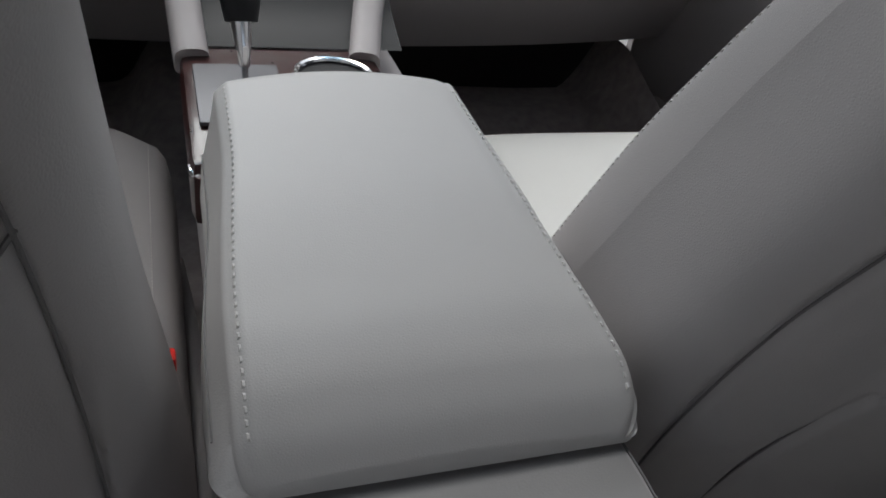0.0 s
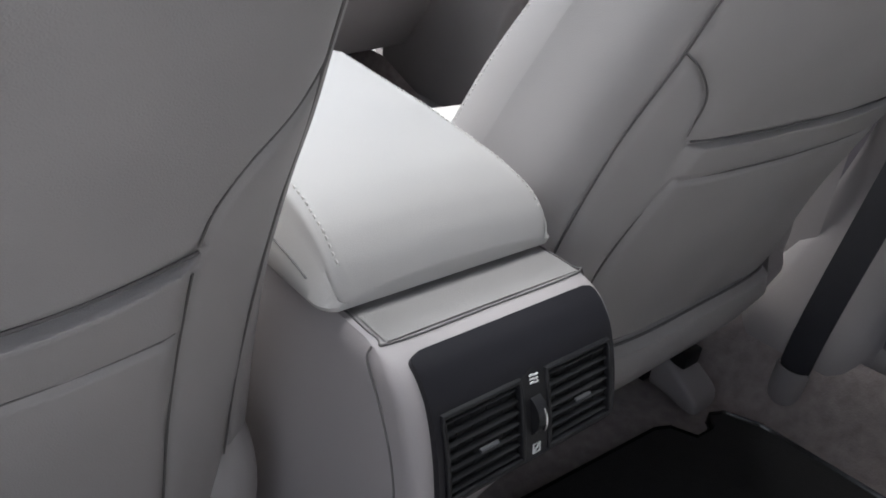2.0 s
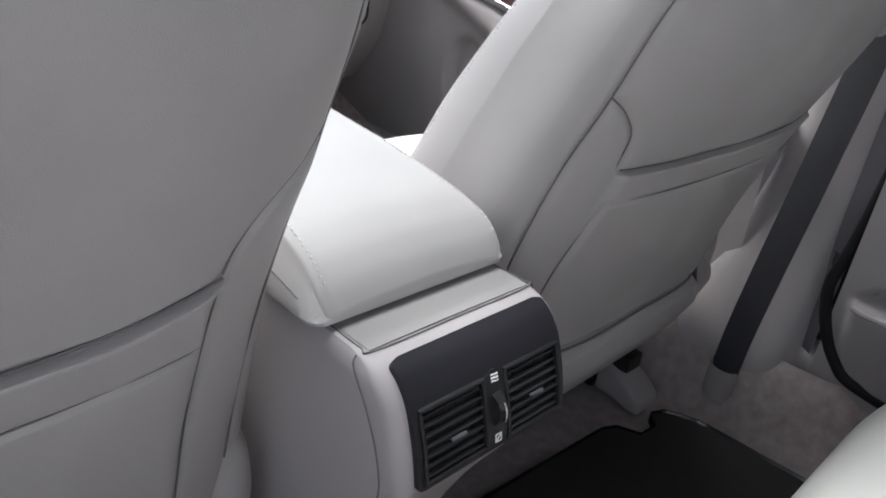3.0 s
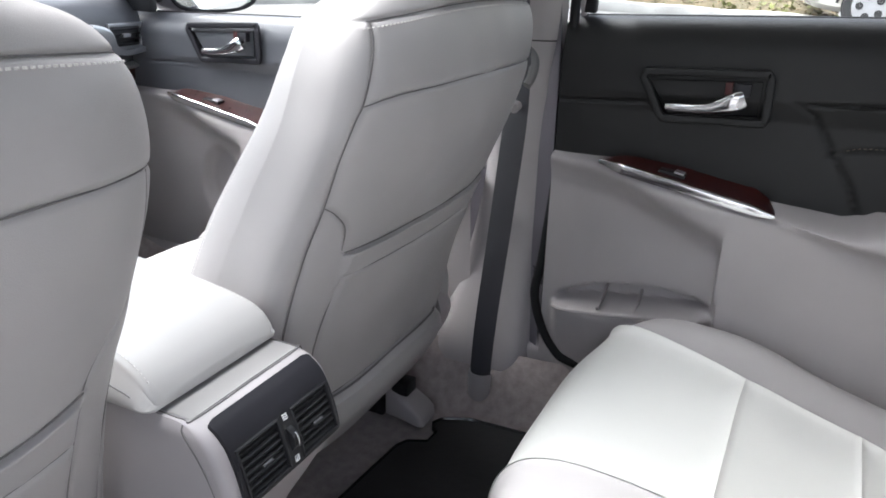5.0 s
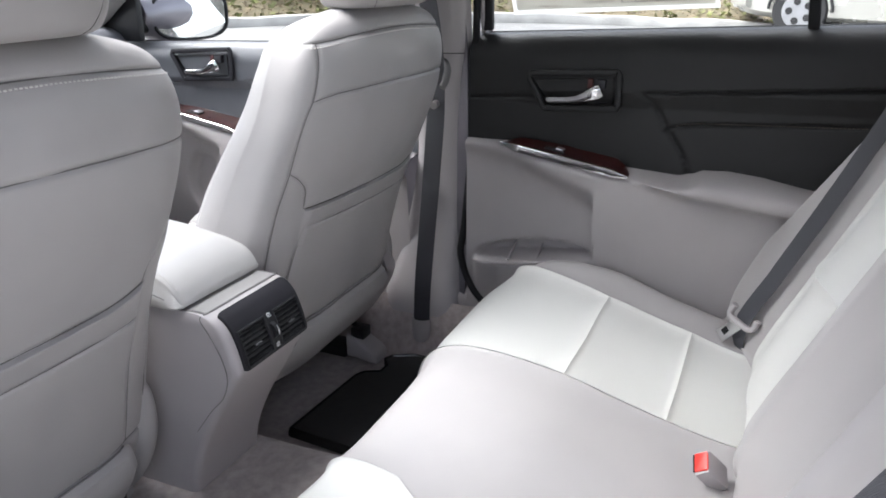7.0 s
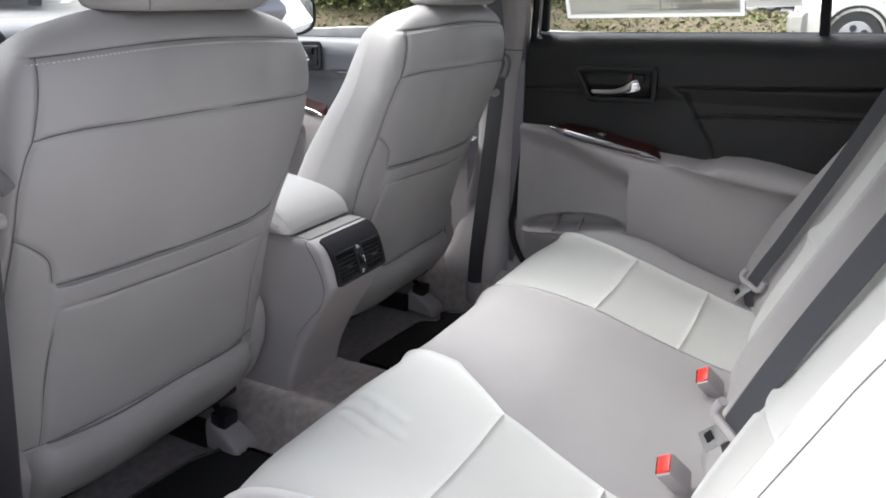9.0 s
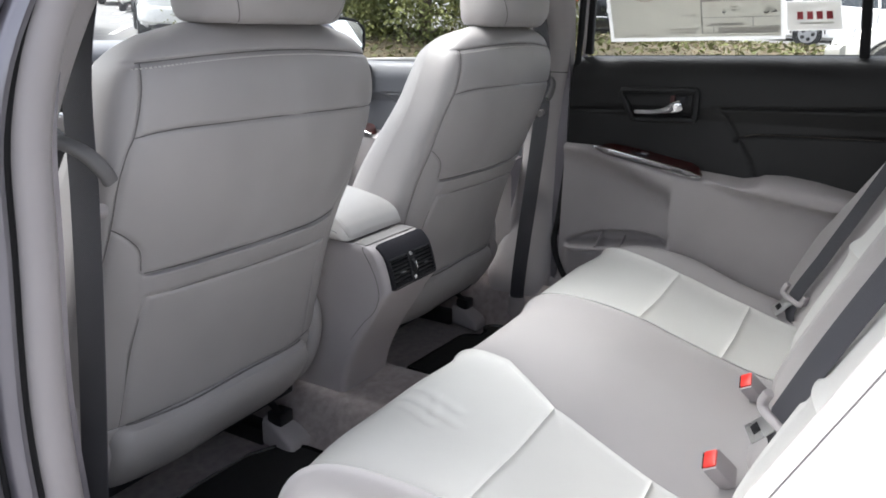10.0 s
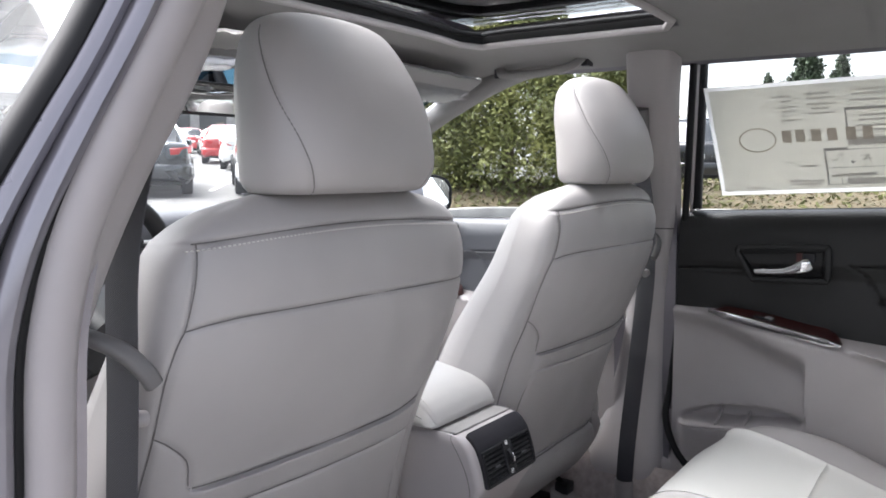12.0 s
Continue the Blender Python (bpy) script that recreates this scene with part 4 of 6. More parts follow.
S_LIP, S1, S2 = 0.30, bench_s(-0.29), bench_s(-0.446)
S_A = bench_s(-0.18)
inner = line([(0, 0.190), (S_LIP, 0.183), (S1, 0.191), (S2, 0.201), (1, 0.208)])
outer = line([(0, 0.60), (S_LIP, 0.585), (S1, 0.51), (S2, 0.515), (1, 0.50)])
bench = thing("rear_bench", "grey leather rear bench seat with pale perforated inserts", "car seat")
inner_left = line([(0, 0.115), (S_LIP, 0.122), (S_A, 0.156), (S1, 0.227), (S2, 0.256), (1, 0.270)])
for sx in (1, -1):
    a, b = (inner, outer) if sx > 0 else ((lambda s: -outer(s)), (lambda s: -inner_left(s)))
    for s0, s1, n in ((0.02, S1, 60), (S1, S2, 34), (S2, 1.0, 26)):
        part("insert", puffed(bench_point, a, b, s0, s1, 34 if sx > 0 else 90, n if sx > 0 else 2 * n, puff=0.005, rim=0.02), INSERT, bench, "pale perforated leather insert")
    a, b = (outer, lambda s: 0 * s + 0.668) if sx > 0 else ((lambda s: 0 * s - 0.668), (lambda s: -outer(s)))
    part("side_bolster", puffed(bench_point, a, b, 0.02, 1.0, 22, 90, puff=0.012, rim=0.025), LEATHER, bench)
part("centre_panel", puffed(bench_point, lambda s: -inner_left(s), inner, 0.02, 1.0, 64, 90, puff=0.004, rim=0.025, sunk=0.0018), LEATHER, bench)
part("base", box(-0.66, 0.66, -0.62, -0.085, 0.318, 0.50), CARPET, bench, "carpeted bench base")

# ---- rear backrest ----
BACK = smooth_line([(-0.557, 0.525), (-0.562, 0.56), (-0.584, 0.615), (-0.614, 0.68), (-0.659, 0.78), (-0.713, 0.90), (-0.768, 1.03), (-0.80, 1.10), (-0.83, 1.125), (-0.88, 1.125)], 200)
BACK_S = np.linspace(0, 1, 200)


def side_edge(z):
    """The outer edge of the side bolsters leans inwards with height."""
    return np.interp(z, [0.5, 0.66, 0.70, 0.80, 0.90, 1.0, 1.13], [0.672, 0.668, 0.655, 0.612, 0.569, 0.530, 0.50])


def back_point(x, s):
    y, z = np.interp(s, BACK_S, BACK[:, 0]), np.interp(s, BACK_S, BACK[:, 1])
    w = np.abs(x)
    round_off = np.clip(np.sin(np.pi * np.clip(s, 0, 1)), 0, 1) ** 0.5
    y = y + round_off * (0.034 * np.exp(-(x / 0.17) ** 4) + 0.030 * np.exp(-((w - 0.335) / 0.085) ** 2))
    u = np.clip((w - 0.455) / (side_edge(z) - 0.455), 0, 1)
    crest = np.interp(z, [0.5, 0.6, 0.7, 0.9, 1.1], [0.068, 0.086, 0.092, 0.068, 0.03])
    y = y + crest * u ** 1.15 - 0.03 * np.clip((u - 0.86) / 0.14, 0, 1) ** 2
    return np.stack([x + 0 * s, y, z], -1)


b_arm = line([(0, 0.128), (0.5, 0.132), (1, 0.135)])
b_in = line([(0, 0.205), (0.5, 0.2), (1, 0.19)])
b_in_left = line([(0, 0.272), (0.5, 0.300), (1, 0.290)])
b_out = line([(0, 0.455), (0.3, 0.455), (0.7, 0.45), (1, 0.42)])
b_edge = lambda s: side_edge(np.interp(s, BACK_S, BACK[:, 1]))
for sx in (1, -1):
    a, b = (b_in, b_out) if sx > 0 else ((lambda s: -b_out(s)), (lambda s: -b_in_left(s)))
    for s0, s1 in ((0.0, 0.42), (0.42, 0.80)):
        part("insert", puffed(back_point, a, b, s0, s1, 30, 40, puff=0.008, rim=0.02), INSERT, bench, "pale perforated leather insert")
    part("shoulder_panel", puffed(back_point, a, b, 0.80, 1.0, 30, 24, puff=0.008), LEATHER, bench)
    a, b = (b_arm, b_in) if sx > 0 else ((lambda s: -b_in_left(s)), (lambda s: -b_arm(s)))
    part("inner_strip", puffed(back_point, a, b, 0.0, 1.0, 14, 80, puff=0.006, rim=0.015), LEATHER, bench)
    a, b = (b_out, b_edge) if sx > 0 else ((lambda s: -b_edge(s)), (lambda s: -b_out(s)))
    part("side_bolster", puffed(back_point, a, b, 0.0, 1.0, 30, 80, puff=0.008, rim=0.02), LEATHER, bench)
    # outer flank, falling back from the leaning edge, with its seam and stitching
    qs = np.linspace(0.0, 1.0, 60)
    edge = back_point(sx * b_edge(qs), qs)
    flank = np.stack([edge + np.array([sx * 0.085 * d, 0.002 + 0.006 * math.sin(math.pi * d) - 0.105 * d, 0.0]) for d in np.linspace(0, 1, 10)], 1)
    part("bolster_flank", grid(flank, flip=sx < 0), LEATHER, bench)
    part("seam", sweep(edge[4:-4] + np.array([0, 0.0015, 0]), ring(0.0010, 6), up=(0, 1, 0)), SEAM, bench)
    pts = np.array([[np.interp(v, qs, flank[:, 5, k]) for k in range(3)] for v in np.linspace(0.04, 0.9, 140)])
    st = part("stitching", stitches(pts + np.array([sx * 0.0006, 0.0008, 0]), np.tile([sx * 0.75, 0.65, 0.2], (140, 1)), 0.0046, 0.0022, 0.0009), THREAD, bench, "pale thread stitching")
    st["kind"] = "stuff"
part("armrest_panel", puffed(back_point, lambda s: -b_arm(s), b_arm, 0.0, 0.72, 40, 60, puff=0.010, rim=0.02), LEATHER, bench)
part("centre_top", puffed(back_point, lambda s: -b_arm(s), b_arm, 0.72, 1.0, 40, 30, puff=0.008), LEATHER, bench)


# ---- centre console ----
VENT_BLACK = material("matt_black_plastic", (0.012, 0.012, 0.013), 0.5, spec=0.2, stain=0.1)
SLAT = material("satin_black_plastic", (0.020, 0.020, 0.021), 0.35, spec=0.5, stain=0.1)
console = thing("centre_console", "light grey plastic centre console with rear air vents", "console", at=(0.008, 0, 0))
FACE = smooth_line([(0.205, 0.40), (0.192, 0.46), (0.166, 0.52), (0.137, 0.57), (0.114, 0.61), (0.101, 0.63), (0.0950, 0.639), (0.0930, 0.645), (0.0945, 0.653), (0.0990, 0.671), (0.1045, 0.687), (0.1105, 0.7005), (0.1155, 0.7080), (0.1230, 0.7155), (0.1330, 0.7210), (0.146, 0.7235)], 160)


def CREAR(z):
    return np.interp(z, FACE[:, 1], FACE[:, 0])


CHALF = curve([(0.40, 0.080), (0.50, 0.085), (0.60, 0.0895), (0.68, 0.0915), (0.705, 0.0912), (0.715, 0.0905), (0.7235, 0.087)])
rows = []
for z in np.r_[np.linspace(0.40, 0.70, 46), np.linspace(0.703, 0.7235, 14)]:
    hw, yr, r = float(CHALF(z)), float(CREAR(z)), 0.013
    loop = [(hw, 0.95), (hw, 0.5), (hw - 0.0035, 0.3)]
    for k in range(13):
        a = radians(90 * k / 12)
        loop.append((hw - 0.0035 - r + r * math.cos(a), yr + r - r * math.sin(a)))
    loop += [(x, yr) for x in np.linspace(hw - 0.0035 - r, r - hw, 13)[1:-1]]
    for k in range(13):
        a = radians(90 + 90 * k / 12)
        loop.append((-hw + r + r * math.cos(a), yr + r - r * math.sin(a)))
    loop += [(-hw, 0.3), (-hw, 0.5), (-hw, 0.95)]
    rows.append([(x, y, z) for x, y in loop])
part("body", grid(rows, wrap=True, cap=True, flip=True), PLASTIC_WARM, console)
for sx in (-1, 1):
    cr = smooth_line([(sx * 0.0885, 0.150, 0.7228), (sx * 0.0918, 0.148, 0.715), (sx * 0.0920, 0.132, 0.692), (sx * 0.0918, 0.118, 0.663), (sx * 0.0910, 0.113, 0.632), (sx * 0.0900, 0.125, 0.600), (sx * 0.0885, 0.148, 0.575), (sx * 0.086, 0.182, 0.53)], 40)
    part("joint", sweep(cr, ring(0.0007, 6)), SEAM, console)


def profile_point(q, lift=0.0):
    """Along the rear face by q from 0 (bottom of the vent plate) to 1 (its top edge)."""
    pts = [(0.0932, 0.6435), (0.0945, 0.653), (0.0990, 0.671), (0.1045, 0.687), (0.1105, 0.7005), (0.1155, 0.7080), (0.1230, 0.7155), (0.1345, 0.7220)]
    c = smooth_line(pts, 60)
    s = np.r_[0, np.cumsum(np.linalg.norm(np.diff(c, axis=0), axis=1))]
    s /= s[-1]
    y, z = np.interp(q, s, c[:, 0]), np.interp(q, s, c[:, 1])
    e, q = 0.01, min(max(q, 0.011), 0.989)
    ty, tz = np.interp(q + e, s, c[:, 0]) - np.interp(q - e, s, c[:, 0]), np.interp(q + e, s, c[:, 1]) - np.interp(q - e, s, c[:, 1])
    n = np.array([-tz, ty]) / np.hypot(ty, tz)
    return y + n[0] * lift, z + n[1] * lift


def vent_plate(w0, w1, q0, q1, lift, thick, r=0.06, nx=24, nq=28, low_end=True, top_end=True):
    """A plate with rounded corners wrapped over the rear face."""
    out = []
    for dl in (lift, lift - thick):
        rows = []
        for q in np.linspace(q0, q1, nq):
            t = min(q - q0 if low_end else 1, q1 - q if top_end else 1) / (q1 - q0)
            short = 0.0 if t > r else 0.008 * (1 - math.sqrt(max(0, 1 - (1 - t / r) ** 2)))
            y, z = profile_point(q, dl)
            rows.append([(x, y, z) for x in np.linspace(w0 + short, w1 - short, nx)])
        out.append(np.array(rows))
    top, low = out
    a, b = grid(top), grid(low)
    rim_t = np.concatenate([top[0], top[1:, -1], top[-1, ::-1][1:], top[::-1, 0][1:-1]])
    rim_l = np.concatenate([low[0], low[1:, -1], low[-1, ::-1][1:], low[::-1, 0][1:-1]])
    return join(a, grid(np.array([rim_l, rim_t]), wrap=True))


Q0, Q1 = 0.055, 0.60
frame_bars = [vent_plate(x0, x1, Q0, Q1, 0.0046, 0.006, nx=3, nq=20, low_end=False, top_end=False) for x0, x1 in ((-0.0785, -0.0725), (-0.0130, 0.0095), (0.0690, 0.0750))]
part("vent_surround", join(vent_plate(-0.0785, 0.0750, Q1, 0.985, 0.0046, 0.006, r=0.16, nq=20, low_end=False), vent_plate(-0.0785, 0.0750, 0.0, Q0, 0.0046, 0.006, r=0.8, nq=8, top_end=False), *frame_bars),
                SLATE, console, "dark slate vent surround plate")
for x0, x1 in ((-0.0725, -0.0130), (0.0095, 0.0690)):
    # Black backing sheet: the shade of the vent hollow put in as colour.
    vent = part("vent", vent_plate(x0, x1, Q0, Q1, 0.0008, 0.002, nx=6, nq=12, low_end=False, top_end=False), RUBBER, console, "dark slatted air vent")
    edge = []
    for q, xx in [(Q0, x) for x in np.linspace(x0, x1, 7)] + [(q, x1) for q in np.linspace(Q0, Q1, 10)[1:]] + \
            [(Q1, x) for x in np.linspace(x1, x0, 7)[1:]] + [(q, x0) for q in np.linspace(Q1, Q0, 10)[1:-1]]:
        y, z = profile_point(q, 0.0042)
        edge.append((xx, y, z))
    part("frame", sweep(edge, slab(0.0032, 0.0056, 0.0012), up=(0, -1, 0), closed=True), BLACK, vent)
    for k in range(7):
        q = Q0 + 0.045 + 0.0760 * k
        y, z = profile_point(q, 0.0026)
        part("slat", sweep([(x0 + 0.002, y, z), (x1 - 0.002, y, z)], [(0.0020, -0.0003), (0.0023, 0.0003), (0.0018, 0.0006), (-0.0016, 0.0004), (-0.0016, -0.0004)], up=(0, -0.25, 1)), SLAT, vent)
    for k in range(4):
        x = x0 + (x1 - x0) * (k + 1) / 5
        p = [profile_point(q, 0.0012) for q in np.linspace(Q0 + 0.02, Q1 - 0.02, 6)]
        part("vane", sweep([(x, y, z) for y, z in p], slab(0.0008, 0.0010), up=(1, 0, 0)), RUBBER, vent)
    y, z = profile_point(0.30, 0.0072)
    part("tab", sweep([((x0 + x1) / 2 - 0.007, y, z), ((x0 + x1) / 2 + 0.007, y, z)], slab(0.0028, 0.0016, 0.0007), up=(0, -0.5, 1)), PLATE, vent)
part("dial_strip", vent_plate(-0.0118, 0.0082, 0.03, 0.64, 0.0054, 0.003, r=0.03, nx=5, nq=16), BLACK, console)
yd, zd = profile_point(0.33, -0.0026)
part("dial", sweep([(-0.0060, yd, zd), (0.0024, yd, zd)], ring(0.0145, 28), up=(0, 0, 1)), BLACK, console, "ribbed vent dial with chrome tip")
part("dial_tip", sweep([(-0.0018, yd + 0.0145 * -math.cos(a), zd + 0.0145 * math.sin(a)) for a in np.radians(np.linspace(-12, 42, 8))], slab(0.0055, 0.0016, 0.0006), up=(1, 0, 0)), CHROME, console, "chrome dial tip")
for k in (-1, 0, 1):
    y, z = profile_point(0.575 + 0.024 * k, 0.0058)
    wave = [(-0.0052 + 0.0010 * i, y, z + 0.0005 * math.sin(0.9 * i)) for i in range(8)]
    part("vent_mark", sweep(wave, slab(0.0011, 0.0008), up=(0, -1, 0.2)), WHITE, console)
(ya, za), (yb_, zb_) = profile_point(0.065, 0.0058), profile_point(0.125, 0.0058)
part("vent_mark", join(sweep([(-0.0046, ya, za), (0.0010, ya, za), (0.0010, yb_, zb_), (-0.0046, yb_, zb_)], slab(0.0009, 0.0008), up=(0, -1, 0.2), closed=True),
                       sweep([(-0.0046, ya, za), (0.0010, yb_, zb_)], slab(0.0009, 0.0008), up=(0, -1, 0.2))), WHITE, console)
# flap behind the lid
rows = []
for y in np.linspace(0.147, 0.190, 12):
    rows.append([(x, y, 0.7244 + 0.0006 * (1 - (x / 0.085) ** 2)) for x in np.linspace(-0.0805, 0.0805, 20)])
part("rear_flap", join(grid(rows), grid([[(x, 0.147, 0.7225) for x in np.linspace(-0.0805, 0.0805, 20)], rows[0]])), material("grey_flap_plastic", (0.285, 0.272, 0.265), 0.6, grain=0.35, grain_scale=900, stain=0.03), console)
part("flap_gap", sweep(smooth_line([(-0.0825, 0.19, 0.7236), (-0.0825, 0.155, 0.7236), (-0.077, 0.1455, 0.7236), (0, 0.1450, 0.7236), (0.077, 0.1455, 0.7236), (0.0825, 0.155, 0.7236), (0.0825, 0.19, 0.7236)], 60),
                       slab(0.0009, 0.0016)), SEAM, console)
# lid
LIDZ = curve([(0.178, 0.738), (0.184, 0.752), (0.195, 0.765), (0.215, 0.778), (0.245, 0.788), (0.28, 0.795), (0.34, 0.802), (0.414, 0.809)])
LID_RIGHT = curve([(0.178, 0.0895), (0.196, 0.0880), (0.217, 0.0815), (0.26, 0.0730), (0.30, 0.0700), (0.34, 0.0672), (0.405, 0.0640)])
LID_LEFT = curve([(0.178, 0.0965), (0.20, 0.0970), (0.245, 0.0965), (0.28, 0.0940), (0.33, 0.0895), (0.405, 0.0880)])
lid = part("armrest_lid", grid([[(0, 0, 0)] * 2] * 2), LID_LIT, console)
rows = []
for y in np.r_[np.linspace(0.1785, 0.20, 24), np.linspace(0.204, 0.406, 48), 0.409, 0.4115, 0.4135]:
    zt, zb = float(LIDZ(y)), 0.7295
    inset = 0.010 * (1 - math.sqrt(1 - max(0.0, 1 - (y - 0.1784) / 0.012) ** 2)) + 0.004 * max(0.0, (y - 0.406) / 0.0075) ** 2
    zt -= 0.006 * max(0.0, (y - 0.406) / 0.0075) ** 2
    half, sec = (float(LID_LEFT(y)) - inset, float(LID_RIGHT(y)) - inset), []
    r = min(0.009, (zt - zb) * 0.5)
    for sx, hw in zip((-1, 1), half):
        wb, hw = hw + (0.0050 if sx < 0 else 0.0010), hw - 0.0040
        flank = [(wb - 0.0015, zb), (wb, zb + 0.003), (wb - 0.0015, zb + (zt - zb - r) * 0.35), (hw + 0.0020, zb + (zt - zb - r) * 0.75)]
        flank += [(hw - r + r * math.cos(radians(a)), zt - 0.004 - r + r * math.sin(radians(a))) for a in (0, 15, 30, 45, 60, 75)]
        flank = [(sx * x, z) for x, z in flank]
        if sx < 0:
            sec += flank + [(x, zt - 0.004 * (2 * (x + half[0] - 0.013) / (half[0] + half[1] - 0.026) - 1) ** 2) for x in np.linspace(0.013 - half[0], half[1] - 0.013, 33)]
        else:
            sec += flank[::-1]
    bow = np.clip((y - 0.30) / 0.10, 0, 1) ** 2
    rows.append([(x, y - 0.007 * (x / 0.08) ** 2 * bow, z) for x, z in sec])
arr = np.array(rows)
lo, hi = arr[..., 0].min(axis=1, keepdims=True), arr[..., 0].max(axis=1, keepdims=True)
groove = np.exp(-((np.minimum(arr[..., 0] - lo, hi - arr[..., 0]) - 0.0125) / 0.0016) ** 2) * 0.0014
arr[..., 2] -= groove * (arr[..., 2] > 0.742)
v, f = grid(arr, wrap=True, cap=True, flip=True)
lid.data.clear_geometry()
lid.data.from_pydata([tuple(map(float, p)) for p in v], [], f)
lid.data.polygons.foreach_set("use_smooth", [True] * len(f))
lid.data.set_sharp_from_angle(angle=radians(40))
lid.data.update()
lid["label"] = "grey leather armrest lid in a lit tone, with stitched edges"
ys = np.linspace(0.188, 0.398, 90)
for sx in (-1, 1):
    edge = LID_LEFT if sx < 0 else LID_RIGHT
    pts = []
    for y in ys:
        row = arr[int(np.argmin(np.abs(arr[:, len(arr[0]) // 2, 1] - y)))]
        top = row[row[:, 2] > row[:, 2].max() - 0.0075]
        top = top[np.argsort(top[:, 0])]
        x = sx * (float(edge(y)) - 0.0098)
        pts.append((x, y, float(np.interp(x, top[:, 0], top[:, 2])) + 0.0003))
    for k in range(2):
        z = [p[2] for p in pts]
        pts = [(p[0], p[1], (z[max(0, i - 1)] + z[i] + z[min(len(z) - 1, i + 1)]) / 3) for i, p in enumerate(pts)]
    pts = np.array(pts)
    st = part("stitching", stitches(pts, np.tile([0, -0.3, 1], (90, 1)), 0.0034, 0.0016, 0.0007), THREAD, lid, "pale thread stitching")
    st["kind"] = "stuff"
    # seam along the side of the lid, its crease shade drawn as a dark tube
    sp = [(sx * (float(edge(y)) + (0.0028 if sx < 0 else -0.0004)), y, 0.7295 + (float(LIDZ(y)) - 0.7385) * 0.42) for y in np.linspace(0.200, 0.40, 30)]
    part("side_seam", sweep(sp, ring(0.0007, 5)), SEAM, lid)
# gear selector, wood panel and cup holder
SHIFT = Matrix.Translation((-0.004, 0.016, -0.004))
fixed = set(console.children)
part("shift_panel", box(-0.093, 0.062, 0.40, 0.585, 0.70, 0.748), WOOD, console, "red lacquered wood panel", bevel=0.008)
part("panel_rim", sweep(smooth_line([(-0.0925, 0.412, 0.7385), (-0.0905, 0.405, 0.738), (-0.082, 0.402, 0.738), (-0.05, 0.401, 0.738)], 16), ring(0.0028, 8)), CHROME, console)
part("shift_plate", box(-0.085, -0.023, 0.446, 0.541, 0.7485, 0.752), PLATE, console, "satin silver shift gate plate", bevel=0.0015)
part("shift_boot", sweep([(-0.051, 0.49, 0.751), (-0.051, 0.49, 0.7545)], ring(0.013, 24), up=(0, 1, 0), scale=[1, 0.8]), CHROME, console)
part("shift_stem", sweep([(-0.051, 0.490, 0.754), (-0.0515, 0.493, 0.769), (-0.0515, 0.4935, 0.771), (-0.052, 0.500, 0.784), (-0.0525, 0.507, 0.797)], ring(0.0078, 20), up=(0, 1, 0), scale=[0.30, 0.30, 0.52, 0.74, 0.97]), CHROME, console, "chrome shift lever")
part("shift_knob", sweep(smooth_line([(-0.0525, 0.507, 0.797), (-0.053, 0.518, 0.825), (-0.053, 0.527, 0.86), (-0.053, 0.53, 0.89)], 14), slab(0.026, 0.026, 0.011), up=(0, 1, 0),
                         scale=[0.75 + 0.5 * math.sin(math.pi * (k + 1) / 16) for k in range(14)]), BLACK, console, "black leather shift knob")
ringp = [(0.0185 + 0.0290 * math.cos(a), 0.523 + 0.0290 * math.sin(a), 0.752) for a in np.linspace(0, 2 * math.pi, 41)[:-1]]
part("cup_ring", sweep(ringp, ring(0.0028, 8), closed=True), CHROME, console, "chrome cup holder ring")
part("cup_well", sweep([(0.0185, 0.523, 0.7485), (0.0185, 0.523, 0.7505)], ring(0.0275, 32), up=(0, 1, 0)), RUBBER, console)
for sx in (-1, 1):
    xa, xb = (-0.084, -0.093) if sx < 0 else (0.052, 0.088)
    leg = smooth_line([(xa, 0.566, 0.742), (xa * 0.7 + xb * 0.3, 0.61, 0.765), (xb, 0.70, 0.825), (xb * 1.1, 0.79, 0.92), (xb * 1.2, 0.83, 0.98)], 24)
    part("side_rail", sweep(leg, slab(0.026, 0.030, 0.009)), PLASTIC, console, "grey rail rising to the dashboard")
for ob in set(console.children) - fixed:
    ob.matrix_basis = SHIFT
face = smooth_line([(0.600, 0.744), (0.66, 0.772), (0.76, 0.850), (0.86, 0.935), (0.905, 0.955)], 20)
part("centre_fascia", facing(grid([[(x, y, z) for x in np.linspace(-0.100, 0.085, 8)] for y, z in face]), (0, 0, 1.2)), VENT_BLACK, console, "black centre stack with controls")
for q, w in ((6, 0.07), (9, 0.075), (12, 0.075)):
    y, z = face[q]
    part("button_row", sweep([(-w, y - 0.002, z + 0.003), (w, y - 0.002, z + 0.003)], slab(0.010, 0.006, 0.002), up=(0, -0.6, 0.8)), BLACK, console)


# ---- dashboard ----
dash = thing("dashboard", "black and grey dashboard with silver vents and wood trim", "dashboard")


def dash_strip(keys, x0=-0.752, x1=0.752, n=50):
    c = smooth_line(keys, 14)
    rows = []
    for x in np.linspace(x0, x1, n):
        back = 0.13 * (abs(x) / 0.735) ** 2.2
        rows.append([(x, y + back, z - 0.02 * (abs(x) / 0.735) ** 2) for y, z in c])
    return grid(rows)


